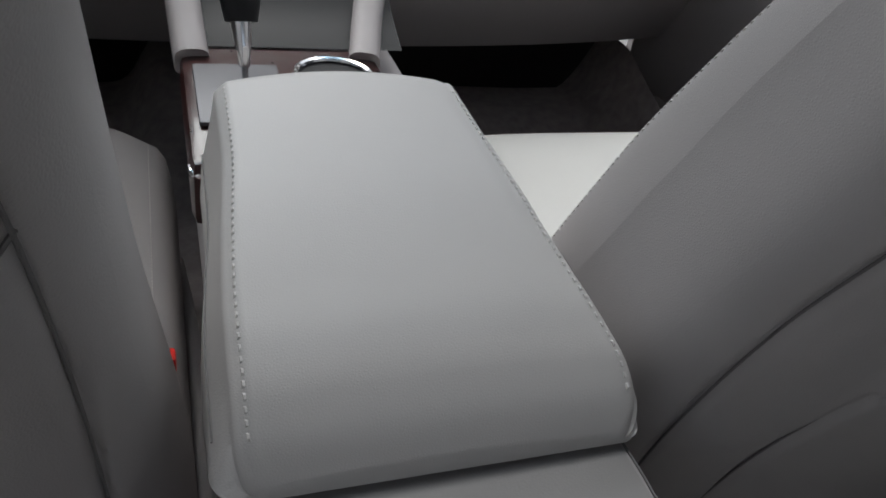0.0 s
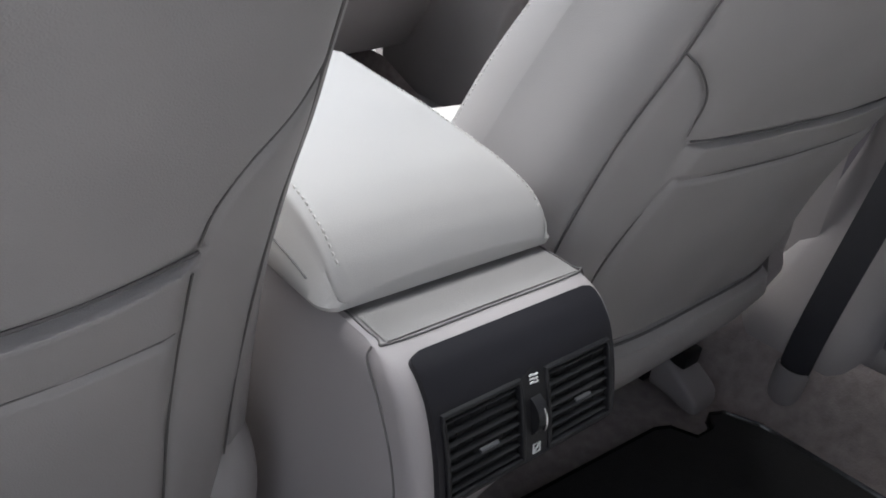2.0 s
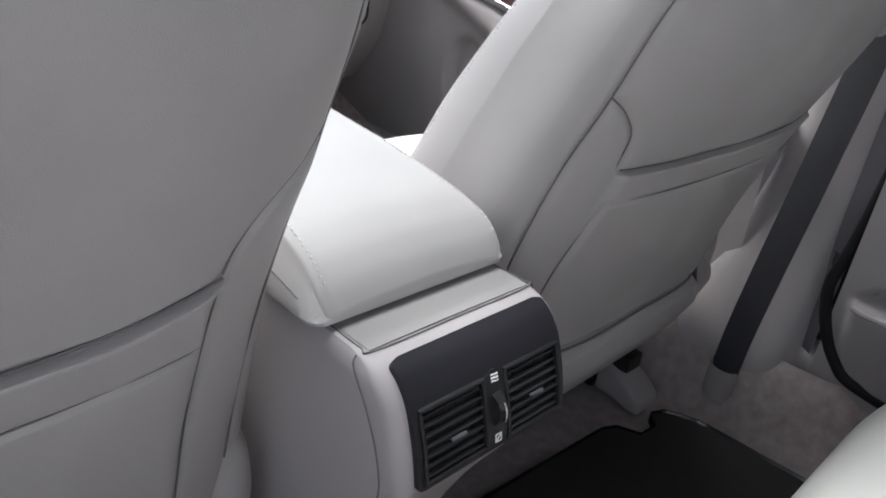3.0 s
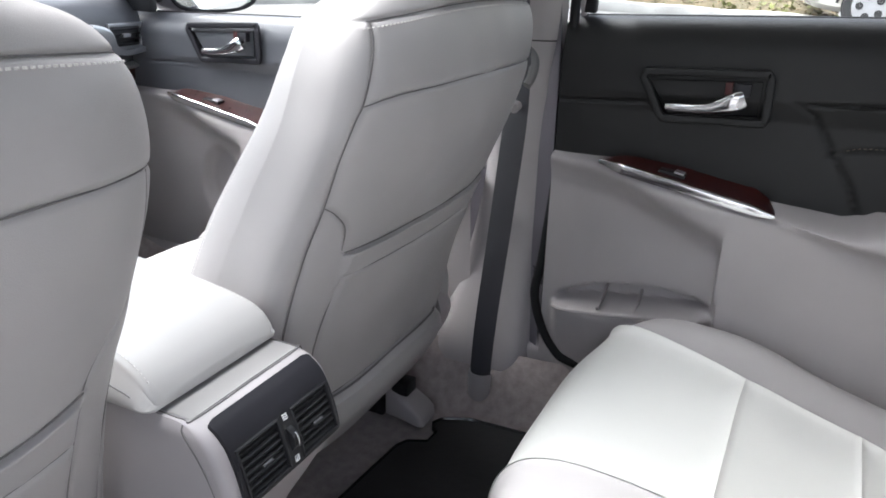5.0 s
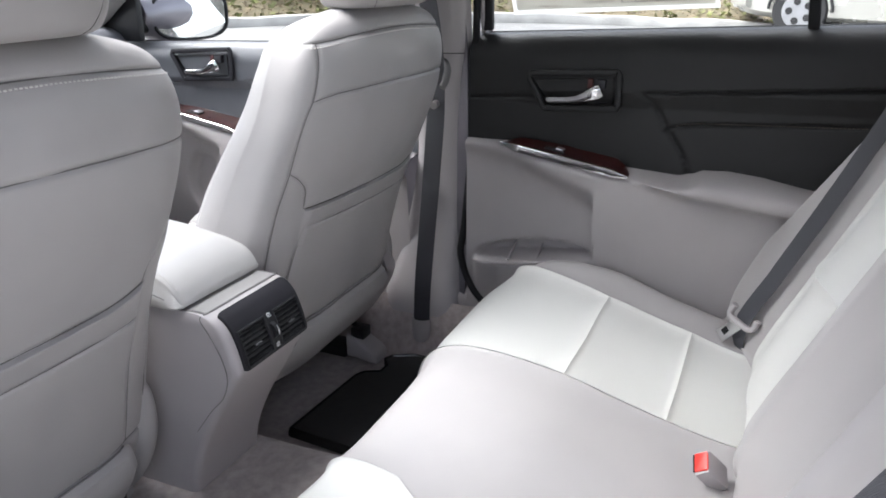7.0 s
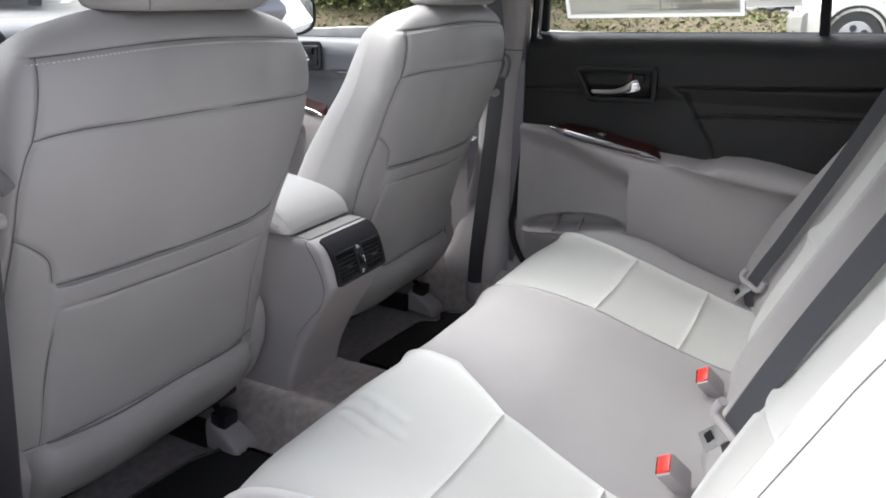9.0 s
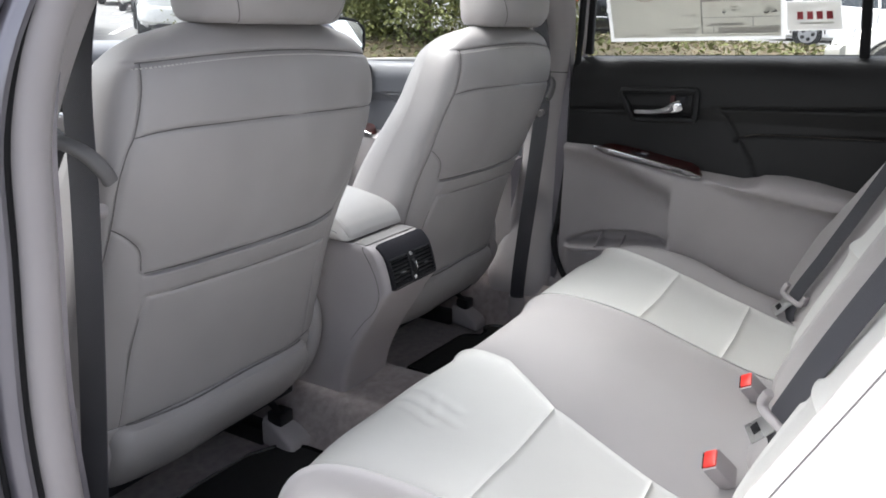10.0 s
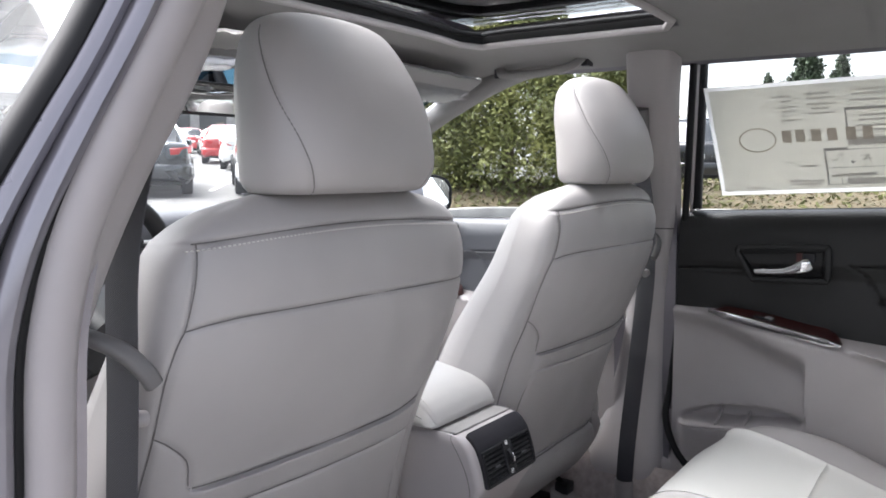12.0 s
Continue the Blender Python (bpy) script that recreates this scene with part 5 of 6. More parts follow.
part("top_pad", dash_strip([(0.900, 0.985), (0.905, 1.01), (0.93, 1.035), (1.0, 1.048), (1.12, 1.045), (1.30, 1.035), (1.50, 1.02)]), DASH, dash, "dark grey soft dashboard top")
part("vent_face", dash_strip([(0.928, 0.904), (0.926, 0.93), (0.915, 0.955), (0.90, 0.985)]), DASH, dash)
part("silver_line", dash_strip([(0.926, 0.888), (0.912, 0.896), (0.928, 0.904)]), SATIN, dash, "satin silver trim line")
part("wood_band", dash_strip([(0.938, 0.846), (0.928, 0.862), (0.926, 0.888)]), WOOD, dash, "red lacquered wood band")
part("lower_panel", dash_strip([(1.02, 0.58), (0.95, 0.68), (0.928, 0.75), (0.930, 0.80), (0.936, 0.832), (0.938, 0.846)]), PLASTIC, dash, "grey lower dashboard and glove box")
part("under_panel", dash_strip([(1.30, 0.50), (1.15, 0.53), (1.02, 0.58)]), BLACK, dash)
part("glovebox_joint", sweep(smooth_line([(0.20, 0.925, 0.84), (0.22, 0.928, 0.72), (0.6, 1.01, 0.70), (0.66, 1.03, 0.75), (0.66, 1.03, 0.83)], 40), ring(0.0022, 6)), BLACK, dash)
for x0, x1 in ((0.622, 0.742), (-0.742, -0.622), (-0.13, -0.015), (0.015, 0.13)):
    yb = lambda x: 0.905 + 0.13 * (abs(x) / 0.735) ** 2.2 - 0.004
    zb = lambda x: -0.02 * (abs(x) / 0.735) ** 2
    vent = part("air_vent", join(*[sweep([(x0, yb(x0) + 0.004, z + zb(x0)), (x1, yb(x1) + 0.004, z + zb(x1))], slab(0.012, 0.003, 0.001)) for z in (0.945, 0.955, 0.965, 0.975)]), BLACK, dash, "black slatted dashboard vent")
    c = [(x0, 0.938), (x1, 0.938), (x1 + 0.006 * (1 if x1 > 0 else -1), 0.985), (x0, 0.985)]
    part("frame", sweep([(x, yb(x) - 0.002, z + zb(x)) for x, z in c], slab(0.008, 0.006, 0.002), up=(0, -1, 0), closed=True), SATIN, vent)
    part("tab", box((x0 + x1) / 2 - 0.010, (x0 + x1) / 2 + 0.010, yb((x0 + x1) / 2) - 0.008, yb((x0 + x1) / 2) + 0.004, 0.957 + zb(x0), 0.964 + zb(x0)), SATIN, vent, bevel=0.001)
part("silver_wing", sweep(smooth_line([(0.555, 0.958, 0.972), (0.590, 0.966, 0.954), (0.617, 0.978, 0.928), (0.67, 0.996, 0.913), (0.745, 1.025, 0.912)], 24), slab(0.014, 0.010, 0.003), up=(0, -1, 0), scale=[0.8 + 1.6 * math.sin(math.pi * min(1, (k + 1) / 16)) * (k < 15) for k in range(24)]), SATIN, dash)
part("screen", box(-0.115, 0.115, 0.886, 0.93, 0.87, 0.925), BLACK, dash, "dark centre display", bevel=0.004)
part("hood", sweep(smooth_line([(-0.56, 0.88, 0.99), (-0.50, 0.86, 1.05), (-0.372, 0.85, 1.078), (-0.25, 0.86, 1.05), (-0.18, 0.88, 0.99)], 26), slab(0.11, 0.016, 0.006), up=(0, 0, 1)), SLATE, dash, "dark instrument hood")

wheel = thing("steering_wheel", "black leather steering wheel with silver spokes", "steering wheel")
tilt = Matrix.Translation((-0.372, 0.735, 0.925)) @ Matrix.Rotation(radians(-66), 4, "X")
ringv = [tuple(tilt @ Vector((0.186 * math.cos(a), 0.186 * math.sin(a), 0))) for a in np.linspace(0, 2 * math.pi, 65)[:-1]]
part("rim", sweep(ringv, ring(0.0155, 12), up=tuple(tilt.to_3x3() @ Vector((0, 0, 1))), closed=True), BLACK, wheel, "black leather rim")
part("hub", moved(sweep([(0, 0, -0.02), (0, 0, 0.03)], slab(0.17, 0.13, 0.05), up=(0, 1, 0)), tilt), BLACK, wheel, bevel=0.004)
for a in (8, 172, 270):
    d = Vector((math.cos(radians(a)), math.sin(radians(a)), 0))
    part("spoke", moved(sweep([tuple(d * 0.06), tuple(d * 0.18)], slab(0.04, 0.018, 0.006)), tilt), SATIN, wheel)
part("column", moved(sweep([(0, 0, -0.16), (0, 0, -0.02)], slab(0.09, 0.10, 0.03), up=(0, 1, 0)), tilt), BLACK, wheel)

# ---- roof fittings ----
ANCHOR = material("dark_grey_plastic", (0.15, 0.145, 0.145), 0.5, grain=0.2, grain_scale=1000, stain=0.04)
for sx in (-1, 1):
    visor = thing("sun_visor", "grey sun visor in wrinkled clear film", "sun visor", "sun visors")
    rows = []
    for u in np.linspace(0, 1, 26):
        x = sx * (0.085 + 0.445 * u)
        yc = 0.605 - 0.05 * u * u
        rows.append([(x, yc + 0.068 * math.cos(a) * (1 - 0.15 * u), 1.345 - 0.022 * u - 0.022 * math.cos(a) + 0.011 * math.sin(a)) for a in np.linspace(0, 2 * math.pi, 25)[:-1]])
    part("panel", grid(rows, wrap=True, cap=True, flip=sx < 0), HEADLINER, visor)
    film = np.array([[(p[0], r[0][1] * 0.5 + r[12][1] * 0.5 + (p[1] - r[0][1] * 0.5 - r[12][1] * 0.5) * 1.06, p[2] + (0.004 if p[2] > 0.5 * (r[6][2] + r[18][2]) else -0.004) + 0.0022 * math.sin(130 * p[0] + 90 * p[1]) * math.cos(95 * p[1] - 40 * p[0])) for p in r] for r in rows])
    part("film", grid(film, wrap=True, cap=False), FILM, visor, "clear wrinkled protective film")
    part("arm", sweep([(sx * 0.575, 0.625, 1.330), (sx * 0.085, 0.672, 1.352)], ring(0.006, 8)), PLASTIC, visor)
    grab = thing("grab_handle", "grey folding grab handle on the roof rail", "grab handle", "grab handles")
    arc = smooth_line([(sx * 0.575, 0.47, 1.377), (sx * 0.560, 0.45, 1.358), (sx * 0.555, 0.36, 1.356), (sx * 0.557, 0.28, 1.366), (sx * 0.572, 0.25, 1.388)], 26)
    part("bar", sweep(arc, slab(0.018, 0.024, 0.007), up=(sx, 0, 0.3)), HEADLINER, grab)
    for y in (0.475, 0.248):
        part("pivot", box(*sorted((sx * 0.565, sx * 0.592)), y - 0.009, y + 0.009, 1.366 - 0.06 * (y - 0.248), 1.396 - 0.06 * (y - 0.248)), SLATE, grab, bevel=0.003)
    # upper belt anchor on the pillar
    ring_ = thing("belt_anchor", "grey sliding upper belt anchor on the pillar", "seat belt", "belt anchors")
    part("cover", sweep(smooth_line([(sx * 0.565, 0.128, 1.270), (sx * 0.574, 0.130, 1.250), (sx * 0.592, 0.134, 1.215), (sx * 0.606, 0.138, 1.185)], 14), slab(0.036, 0.062, 0.014, 5), up=(0, 1, 0)), ANCHOR, ring_)
    part("slot", box(*sorted((sx * 0.580, sx * 0.604)), 0.108, 0.160, 1.198, 1.207), BLACK, ring_, bevel=0.003)
mirror = thing("rear_view_mirror", "dark framed rear view mirror under the windscreen header", "mirror")
part("shell", sweep([(-0.125, 0.765, 1.272), (0.125, 0.765, 1.272)], slab(0.024, 0.064, 0.011), up=(0, 0, 1)), BLACK, mirror)
part("glass", box(-0.121, 0.121, 0.7505, 0.7525, 1.244, 1.300), MIRROR, mirror, bevel=0.0006)
part("rim", sweep([(-0.123, 0.750, 1.242), (0.123, 0.750, 1.242), (0.123, 0.750, 1.302), (-0.123, 0.750, 1.302)], slab(0.006, 0.007, 0.002), up=(0, -1, 0), closed=True), BLACK, mirror)
part("stalk", sweep([(0, 0.775, 1.29), (0, 0.80, 1.335)], ring(0.012, 10), up=(0, 1, 0)), BLACK, mirror)
part("sensor_box", box(-0.022, 0.022, 0.80, 0.88, 1.305, 1.338), BLACK, mirror, bevel=0.008)

# ---- seat belts ----
def strap(path, w, up, thick=0.0016, name="webbing", parent=None):
    return part(name, sweep(path, slab(thick, w, 0.0006, 1), up=up), WEBBING, parent)


for sx in (1, -1):
    belt = thing("front_seat_belt", "dark grey front seat belt hanging beside the pillar", "seat belt", "front seat belts")
    B = lambda pts: [(sx * x, y, z) for x, y, z in pts]
    strap(smooth_line(B([(0.657, 0.163, 0.385), (0.656, 0.157, 0.50), (0.653, 0.134, 0.75), (0.651, 0.122, 0.92), (0.640, 0.128, 1.07), (0.598, 0.140, 1.205)]), 30), 0.043, (sx * 0.12, 0.99, 0.25), parent=belt)
    loops = []
    for z, k in ((0.340, 0.45), (0.345, 0.72), (0.352, 0.88), (0.362, 0.97), (0.385, 1.0), (0.400, 1.0), (0.4025, 0.97), (0.4025, 0.88), (0.398, 0.85), (0.37, 0.82)):
        loops.append([(sx * (0.657 + 0.0150 * k * math.cos(a)), 0.163 + 0.0225 * k * math.sin(a), z + 0.10 * 0.0150 * k * math.cos(a)) for a in np.linspace(0, 2 * math.pi, 25)[:-1]])
    part("anchor_boot", grid(loops, wrap=True, cap=True, flip=sx < 0), PLASTIC, belt, "grey plastic belt anchor boot")
    part("boot_mouth", grid([[(sx * (0.657 + 0.013 * math.cos(a)), 0.163 + 0.019 * math.sin(a), z) for a in np.linspace(0, 2 * math.pi, 17)[:-1]] for z in (0.388, 0.390)], wrap=True, cap=True, flip=sx < 0), RUBBER, belt)
    part("stop_button", sweep(B([(0.648, 0.120, 0.905), (0.630, 0.119, 0.903)]), ring(0.008, 14), up=(0, 0, 1)), PLASTIC, belt)
    s0 = seat_right if sx > 0 else seat_left
    g = smooth_line([(sx * 0.318, 0.140, 0.994), (sx * 0.304, 0.114, 0.986), (sx * 0.287, 0.100, 0.973), (sx * 0.270, 0.097, 0.953), (sx * 0.260, 0.101, 0.940)], 18)
    part("belt_guide", sweep(g, slab(0.012, 0.018, 0.005), up=(sx, 0, 0)), ANCHOR, s0, "grey plastic shoulder belt guide")

for x0, s0, x1, s1, label in ((0.535, 0.15, 0.49, 0.93, "right"), (-0.270, 0.335, -0.42, 0.93, "centre")):
    belt = thing("rear_seat_belt", "dark grey rear seat belt lying on the backrest", "seat belt", "rear seat belts")
    ss = np.linspace(s0, s1, 30)
    p = back_point(np.linspace(x0, x1, 30), ss)
    q = back_point(np.linspace(x0, x1, 30), ss + 0.01) - p
    n = np.cross(np.tile([1.0, 0, 0], (30, 1)), q)
    n /= np.linalg.norm(n, axis=1)[:, None]
    p = p - n * np.where(n[:, 1:2] < 0, 1, -1) * 0.010
    face = np.array([-0.80, 0.52, 0.30])
    across = np.cross(q, np.tile(face, (30, 1)))
    across /= np.linalg.norm(across, axis=1)[:, None]
    p = p + face * 0.006
    rows = np.stack([p + across * w for w in (-0.0145, 0.0145)], 1)
    thick = np.concatenate([rows, (rows + face * 0.0013)[:, ::-1]], axis=1)
    part("webbing", grid(thick, wrap=True, cap=True), WEBBING, belt)
    d = Vector(p[3] - p[0]).normalized()
    a = Vector(p[0]) - d * 0.004
    up = tuple(Vector((0, 1, 0.4)).normalized())
    cr = Vector(across[0])
    fc = Vector(face)
    grip = [a + cr * w + d * h + fc * 0.004 for w, h in ((-0.026, 0.020), (-0.027, 0.004), (-0.020, -0.004), (0.0, -0.005), (0.020, -0.004), (0.027, 0.004), (0.026, 0.020))]
    part("belt_loop", sweep(smooth_line([tuple(p_) for p_ in grip], 24), slab(0.011, 0.012, 0.004), up=tuple(fc)), PLASTIC, belt, "grey plastic tongue grip")
    part("tongue", sweep([tuple(a - d * 0.006 - cr * 0.004), tuple(a - d * 0.050 - cr * 0.016 + fc * 0.006)], slab(0.024, 0.003, 0.001), up=tuple(fc)), STEEL, belt, "steel buckle tongue")
    part("tongue_hole", sweep([tuple(a - d * 0.028 - cr * 0.013 + fc * 0.0045), tuple(a - d * 0.040 - cr * 0.015 + fc * 0.0060)], slab(0.011, 0.003, 0.001), up=tuple(fc)), RUBBER, belt)
    low = np.array([tuple(a + d * 0.004), tuple(a - d * 0.03 + Vector((0.002, -0.008, -0.008))), tuple(a - d * 0.055 + Vector((0.004, -0.03, -0.028)))])
    tail = np.stack([low + across[0] * w for w in (-0.0135, 0.0135)], 1)
    part("lower_webbing", grid(np.concatenate([tail, (tail + face * 0.0013)[:, ::-1]], axis=1), wrap=True, cap=True), WEBBING, belt)

for x in (-0.190, 0.094):
    buckle = thing("belt_buckle", "grey belt buckle with red button in the rear cushion", "buckle", "rear belt buckles")
    m = Matrix.Translation((x, -0.515, 0.553)) @ Matrix.Rotation(radians(10), 4, "Z") @ Matrix.Rotation(radians(-26), 4, "Y") @ Matrix.Rotation(radians(-38), 4, "X") @ Matrix.Scale(0.82, 4)
    part("shell", moved(box(-0.021, 0.021, -0.014, 0.014, -0.04, 0.020), m), PLASTIC_WARM, buckle, bevel=0.005)
    part("button", moved(box(-0.0165, 0.0165, -0.0125, 0.0110, 0.004, 0.0225), m), RED, buckle, "red release button", bevel=0.003)
    part("slot", moved(box(-0.015, 0.015, 0.0112, 0.0135, 0.016, 0.0208), m), RUBBER, buckle)
for sx in (-1,):
    buckle = thing("front_belt_buckle", "grey front belt buckle with red button beside the console", "buckle")
    m = Matrix.Translation((-0.1125, 0.398, 0.592)) @ Matrix.Rotation(radians(-12), 4, "X") @ Matrix.Scale(0.6, 4)
    part("shell", moved(box(-0.012, 0.012, -0.020, 0.020, -0.09, 0.018), m), PLASTIC, buckle, bevel=0.005)
    part("button", moved(box(-0.007, 0.0135, -0.015, 0.015, 0.000, 0.0215), m), RED, buckle, "red release button", bevel=0.003)
    part("stalk", moved(box(-0.006, 0.006, -0.014, 0.014, -0.22, -0.08), m), BLACK, buckle, bevel=0.003)

# ---- floor mats ----
def floor_mat(outline, label, z=0.327):
    mat = thing("floor_mat", label, "floor mat", "floor mats")
    c = smooth_line(outline + [outline[0]], 90)[:-1]
    mid = c.mean(axis=0)
    rows = []
    for k, h in ((1.0, -0.006), (1.0, 0.004), (0.985, 0.013), (0.955, 0.009), (0.945, 0.001), (0.6, 0.001), (0.25, 0.001)):
        q = mid + (c - mid) * k
        rows.append(np.c_[q, np.full(len(q), z + h)])
    part("carpet_top", grid(np.array(rows)[3:], wrap=True, cap=True, flip=True), MAT, mat)
    part("rim", grid(np.array(rows)[:5], wrap=True, flip=True), material("glossy_mat_edge", (0.012, 0.012, 0.013), 0.2, stain=0.1), mat, "glossy black bound edge")
    return mat


def stepped(points, n=9):
    out = []
    for (ax, ay), (bx, by) in zip(points, points[1:] + points[:1]):
        for t in np.linspace(0, 1, n)[:-1]:
            out.append((ax + (bx - ax) * t, ay + (by - ay) * t))
    return out


floor_mat(stepped([(0.225, 0.245), (0.46, 0.232), (0.482, 0.222), (0.498, 0.190), (0.535, 0.188), (0.552, 0.208), (0.575, 0.198), (0.598, 0.150), (0.61, -0.05), (0.20, -0.06)]), "black carpet mat with glossy bound edge in the rear footwell")
floor_mat(stepped([(-0.185, 0.262), (-0.168, 0.215), (-0.165, 0.05), (-0.20, -0.06), (-0.60, -0.06), (-0.61, 0.22), (-0.57, 0.285), (-0.37, 0.297), (-0.25, 0.290)]), "black carpet mat with bound edge in the rear footwell")
for x in (-0.372, 0.372):
    floor_mat(stepped([(x - 0.22, 0.74), (x + 0.22, 0.74), (x + 0.23, 1.02), (x - 0.23, 1.02)]), "black carpet mat in the front footwell", 0.350)

# ---- papers on the rear door window ----
def window_place(y, z, off=0.0):
    """On the inner side of the rear door glass, lifted inwards by off."""
    return (0.742 - 0.26 * (z - 1.04) - 0.12 * (z - 1.04) ** 2 - 0.003 - off, y, z)


def paper(name, corners, label, category, mat, edge):
    (a, b, c, d) = corners
    sheet = thing(name, label, category)

    def put(u, v, off=0.0):
        y = (a[0] * (1 - u) + b[0] * u) * (1 - v) + (d[0] * (1 - u) + c[0] * u) * v
        z = (a[1] * (1 - u) + b[1] * u) * (1 - v) + (d[1] * (1 - u) + c[1] * u) * v
        return window_place(y, z, off + 0.0015 * math.sin(7 * u + 3) * math.sin(5 * v + 1))

    def patch(nm, u0, v0, u1, v1, off, m, lab=""):
        n = max(2, int(12 * abs(u1 - u0)) + 2)
        top = [[put(u, v, off) for u in np.linspace(u0, u1, n)] for v in np.linspace(v0, v1, max(2, int(8 * abs(v1 - v0)) + 2))]
        return part(nm, grid(top), m, sheet, lab, smooth=False)

    patch("sheet_back", 0, 0, 1, 1, 0.0, edge, "white paper border")
    patch("sheet", 0.022, 0.035, 0.978, 0.965, 0.0015, mat, "cream paper print side seen from behind")
    return sheet, patch, put


sheet, patch, put = paper("price_sticker", [(0.012, 1.312), (-0.388, 1.322), (-0.413, 1.103), (-0.018, 1.081)], "cream price sticker taped inside the rear door window", "sticker", PAPER, PAPER_EDGE)
for u0, v0, u1, v1 in ((0.665, 0.255, 0.975, 0.28), (0.665, 0.28, 0.672, 0.54), (0.665, 0.515, 0.975, 0.585), (0.55, 0.615, 0.558, 0.93), (0.55, 0.615, 0.975, 0.622), (0.55, 0.60, 0.66, 0.625),
                       (0.55, 0.775, 0.975, 0.781), (0.55, 0.925, 0.975, 0.931), (0.83, 0.78, 0.835, 0.865), (0.83, 0.865, 0.97, 0.87), (0.64, 0.875, 0.975, 0.925), (0.615, 0.87, 0.62, 0.925)):
    patch("printed_line", u0, v0, u1, v1, 0.0026, INK if v1 - v0 < 0.03 or u1 - u0 < 0.02 else INK_PALE)
random.seed(4)
for u0, u1, vs in ((0.69, 0.95, (0.10, 0.14, 0.19, 0.32, 0.36, 0.41, 0.45)), (0.33, 0.47, (0.12, 0.16, 0.21, 0.25, 0.29, 0.33)), (0.48, 0.64, (0.11, 0.15, 0.20, 0.24, 0.28)), (0.33, 0.56, (0.88, 0.91)), (0.12, 0.26, (0.93,)),
                   (0.57, 0.8, (0.83, 0.845)), (0.58, 0.64, (0.66, 0.70)), (0.70, 0.78, (0.67, 0.70)), (0.40, 0.53, (0.745,))):
    for v in vs:
        a = u0 + random.random() * 0.04
        patch("text_bar", a, v, u1 - random.random() * 0.05, v + 0.016, 0.0024, INK_PALE)
for k, u in enumerate((0.36, 0.425, 0.50, 0.575, 0.66, 0.735)):
    patch("emblem_bar", u, 0.425, u + 0.045, 0.535, 0.0030, INK_TAN)
loop = [put(0.235 + 0.092 * math.cos(t), 0.50 + 0.105 * math.sin(t), 0.0032) for t in np.linspace(0, 2 * math.pi, 37)[:-1]]
part("emblem_ring", sweep(loop, slab(0.0026, 0.0006), up=(1, 0, 0), closed=True), INK_TAN, sheet)


def lettering(text, u, v, size, mat, put, parent):
    cu = bpy.data.curves.new("lettering", "FONT")
    cu.body, cu.size, cu.extrude = text, size, 0.0002
    cu.materials.append(mat)
    ob = new("lettering", cu)
    x, y, z = put(u, v, 0.0036)
    ob.matrix_basis = Matrix(((0, 0.26, 1, x), (1, 0, 0, y), (0, 1, 0, z), (0, 0, 0, 1))) @ Matrix.Diagonal((1, 1, 1, 1))
    ob.parent = parent
    return ob


lettering("28", 0.965, 0.735, 0.032, INK_DARK, put, sheet)
lettering("$", 0.69, 0.735, 0.018, INK_DARK, put, sheet)
sheet2, patch2, _ = paper("dealer_paper", [(-0.405, 1.182), (-0.512, 1.186), (-0.524, 1.127), (-0.414, 1.120)], "white paper with red print inside the rear door window", "sticker", PAPER_EDGE, PAPER_EDGE)
for u in (0.20, 0.38, 0.55, 0.73):
    patch2("emblem_bar", u, 0.36, u + 0.11, 0.62, 0.003, INK_RED)
patch2("text_bar", 0.25, 0.72, 0.85, 0.78, 0.003, INK_PALE)


# ---- outside: a sloping car park ----
SLOPE, UP_X, UP_Y = 0.040, 0.81, 0.59


def ground_z(x, y):
    return SLOPE * (UP_X * x + UP_Y * y)


def spot(yaw, d, lift=0.0):
    """A place on the ground at a bearing in degrees to the right of straight ahead, d metres from the open door."""
    x, y = -1.0 + d * math.sin(radians(yaw)), -0.5 + d * math.cos(radians(yaw))
    return (x, y, ground_z(x, y) + lift)


ASPHALT = material("worn_asphalt", (0.145, 0.142, 0.138), 0.9, grain=1.0, grain_scale=60, stain=0.14, stain_scale=2.6)
MULCH = material("leaf_mulch", (0.11, 0.085, 0.05), 0.95, grain=1.0, grain_scale=40, stain=0.45, stain_scale=9, tone=(0.055, 0.05, 0.026))
LEAF_GREEN = material("conifer_green", (0.18, 0.185, 0.055), 0.7, stain=0.35, stain_scale=1.6, tone=(0.055, 0.075, 0.022))
LEAF_DARK = material("dark_conifer", (0.03, 0.05, 0.022), 0.8, stain=0.35, stain_scale=1.2)
LEAF_DRY = material("dry_leaves", (0.15, 0.108, 0.06), 0.85, stain=0.35, stain_scale=5)
BARK = material("grey_bark", (0.11, 0.085, 0.065), 0.95, grain=1.0, grain_scale=60, stain=0.25)
CONCRETE = material("pale_concrete", (0.42, 0.41, 0.39), 0.9, grain=0.6, grain_scale=90, stain=0.15, stain_scale=3)
LINE = material("worn_line_paint", (0.6, 0.6, 0.57), 0.8, stain=0.2, stain_scale=8)
TYRE = material("tyre_rubber", (0.015, 0.015, 0.016), 0.8, stain=0.2)
RIM = material("dull_alloy", (0.30, 0.30, 0.31), 0.45, metal=0.5, stain=0.1)
LAMP_RED = material("red_lamp_lens", (0.45, 0.012, 0.015), 0.15, coat=0.6, stain=0.05)
LAMP_CLEAR = material("clear_lamp_lens", (0.6, 0.6, 0.6), 0.15, coat=0.6, stain=0.05)
CAR_GLASS = material("dark_car_glass", (0.03, 0.035, 0.04), 0.06, coat=0.5, stain=0.05)

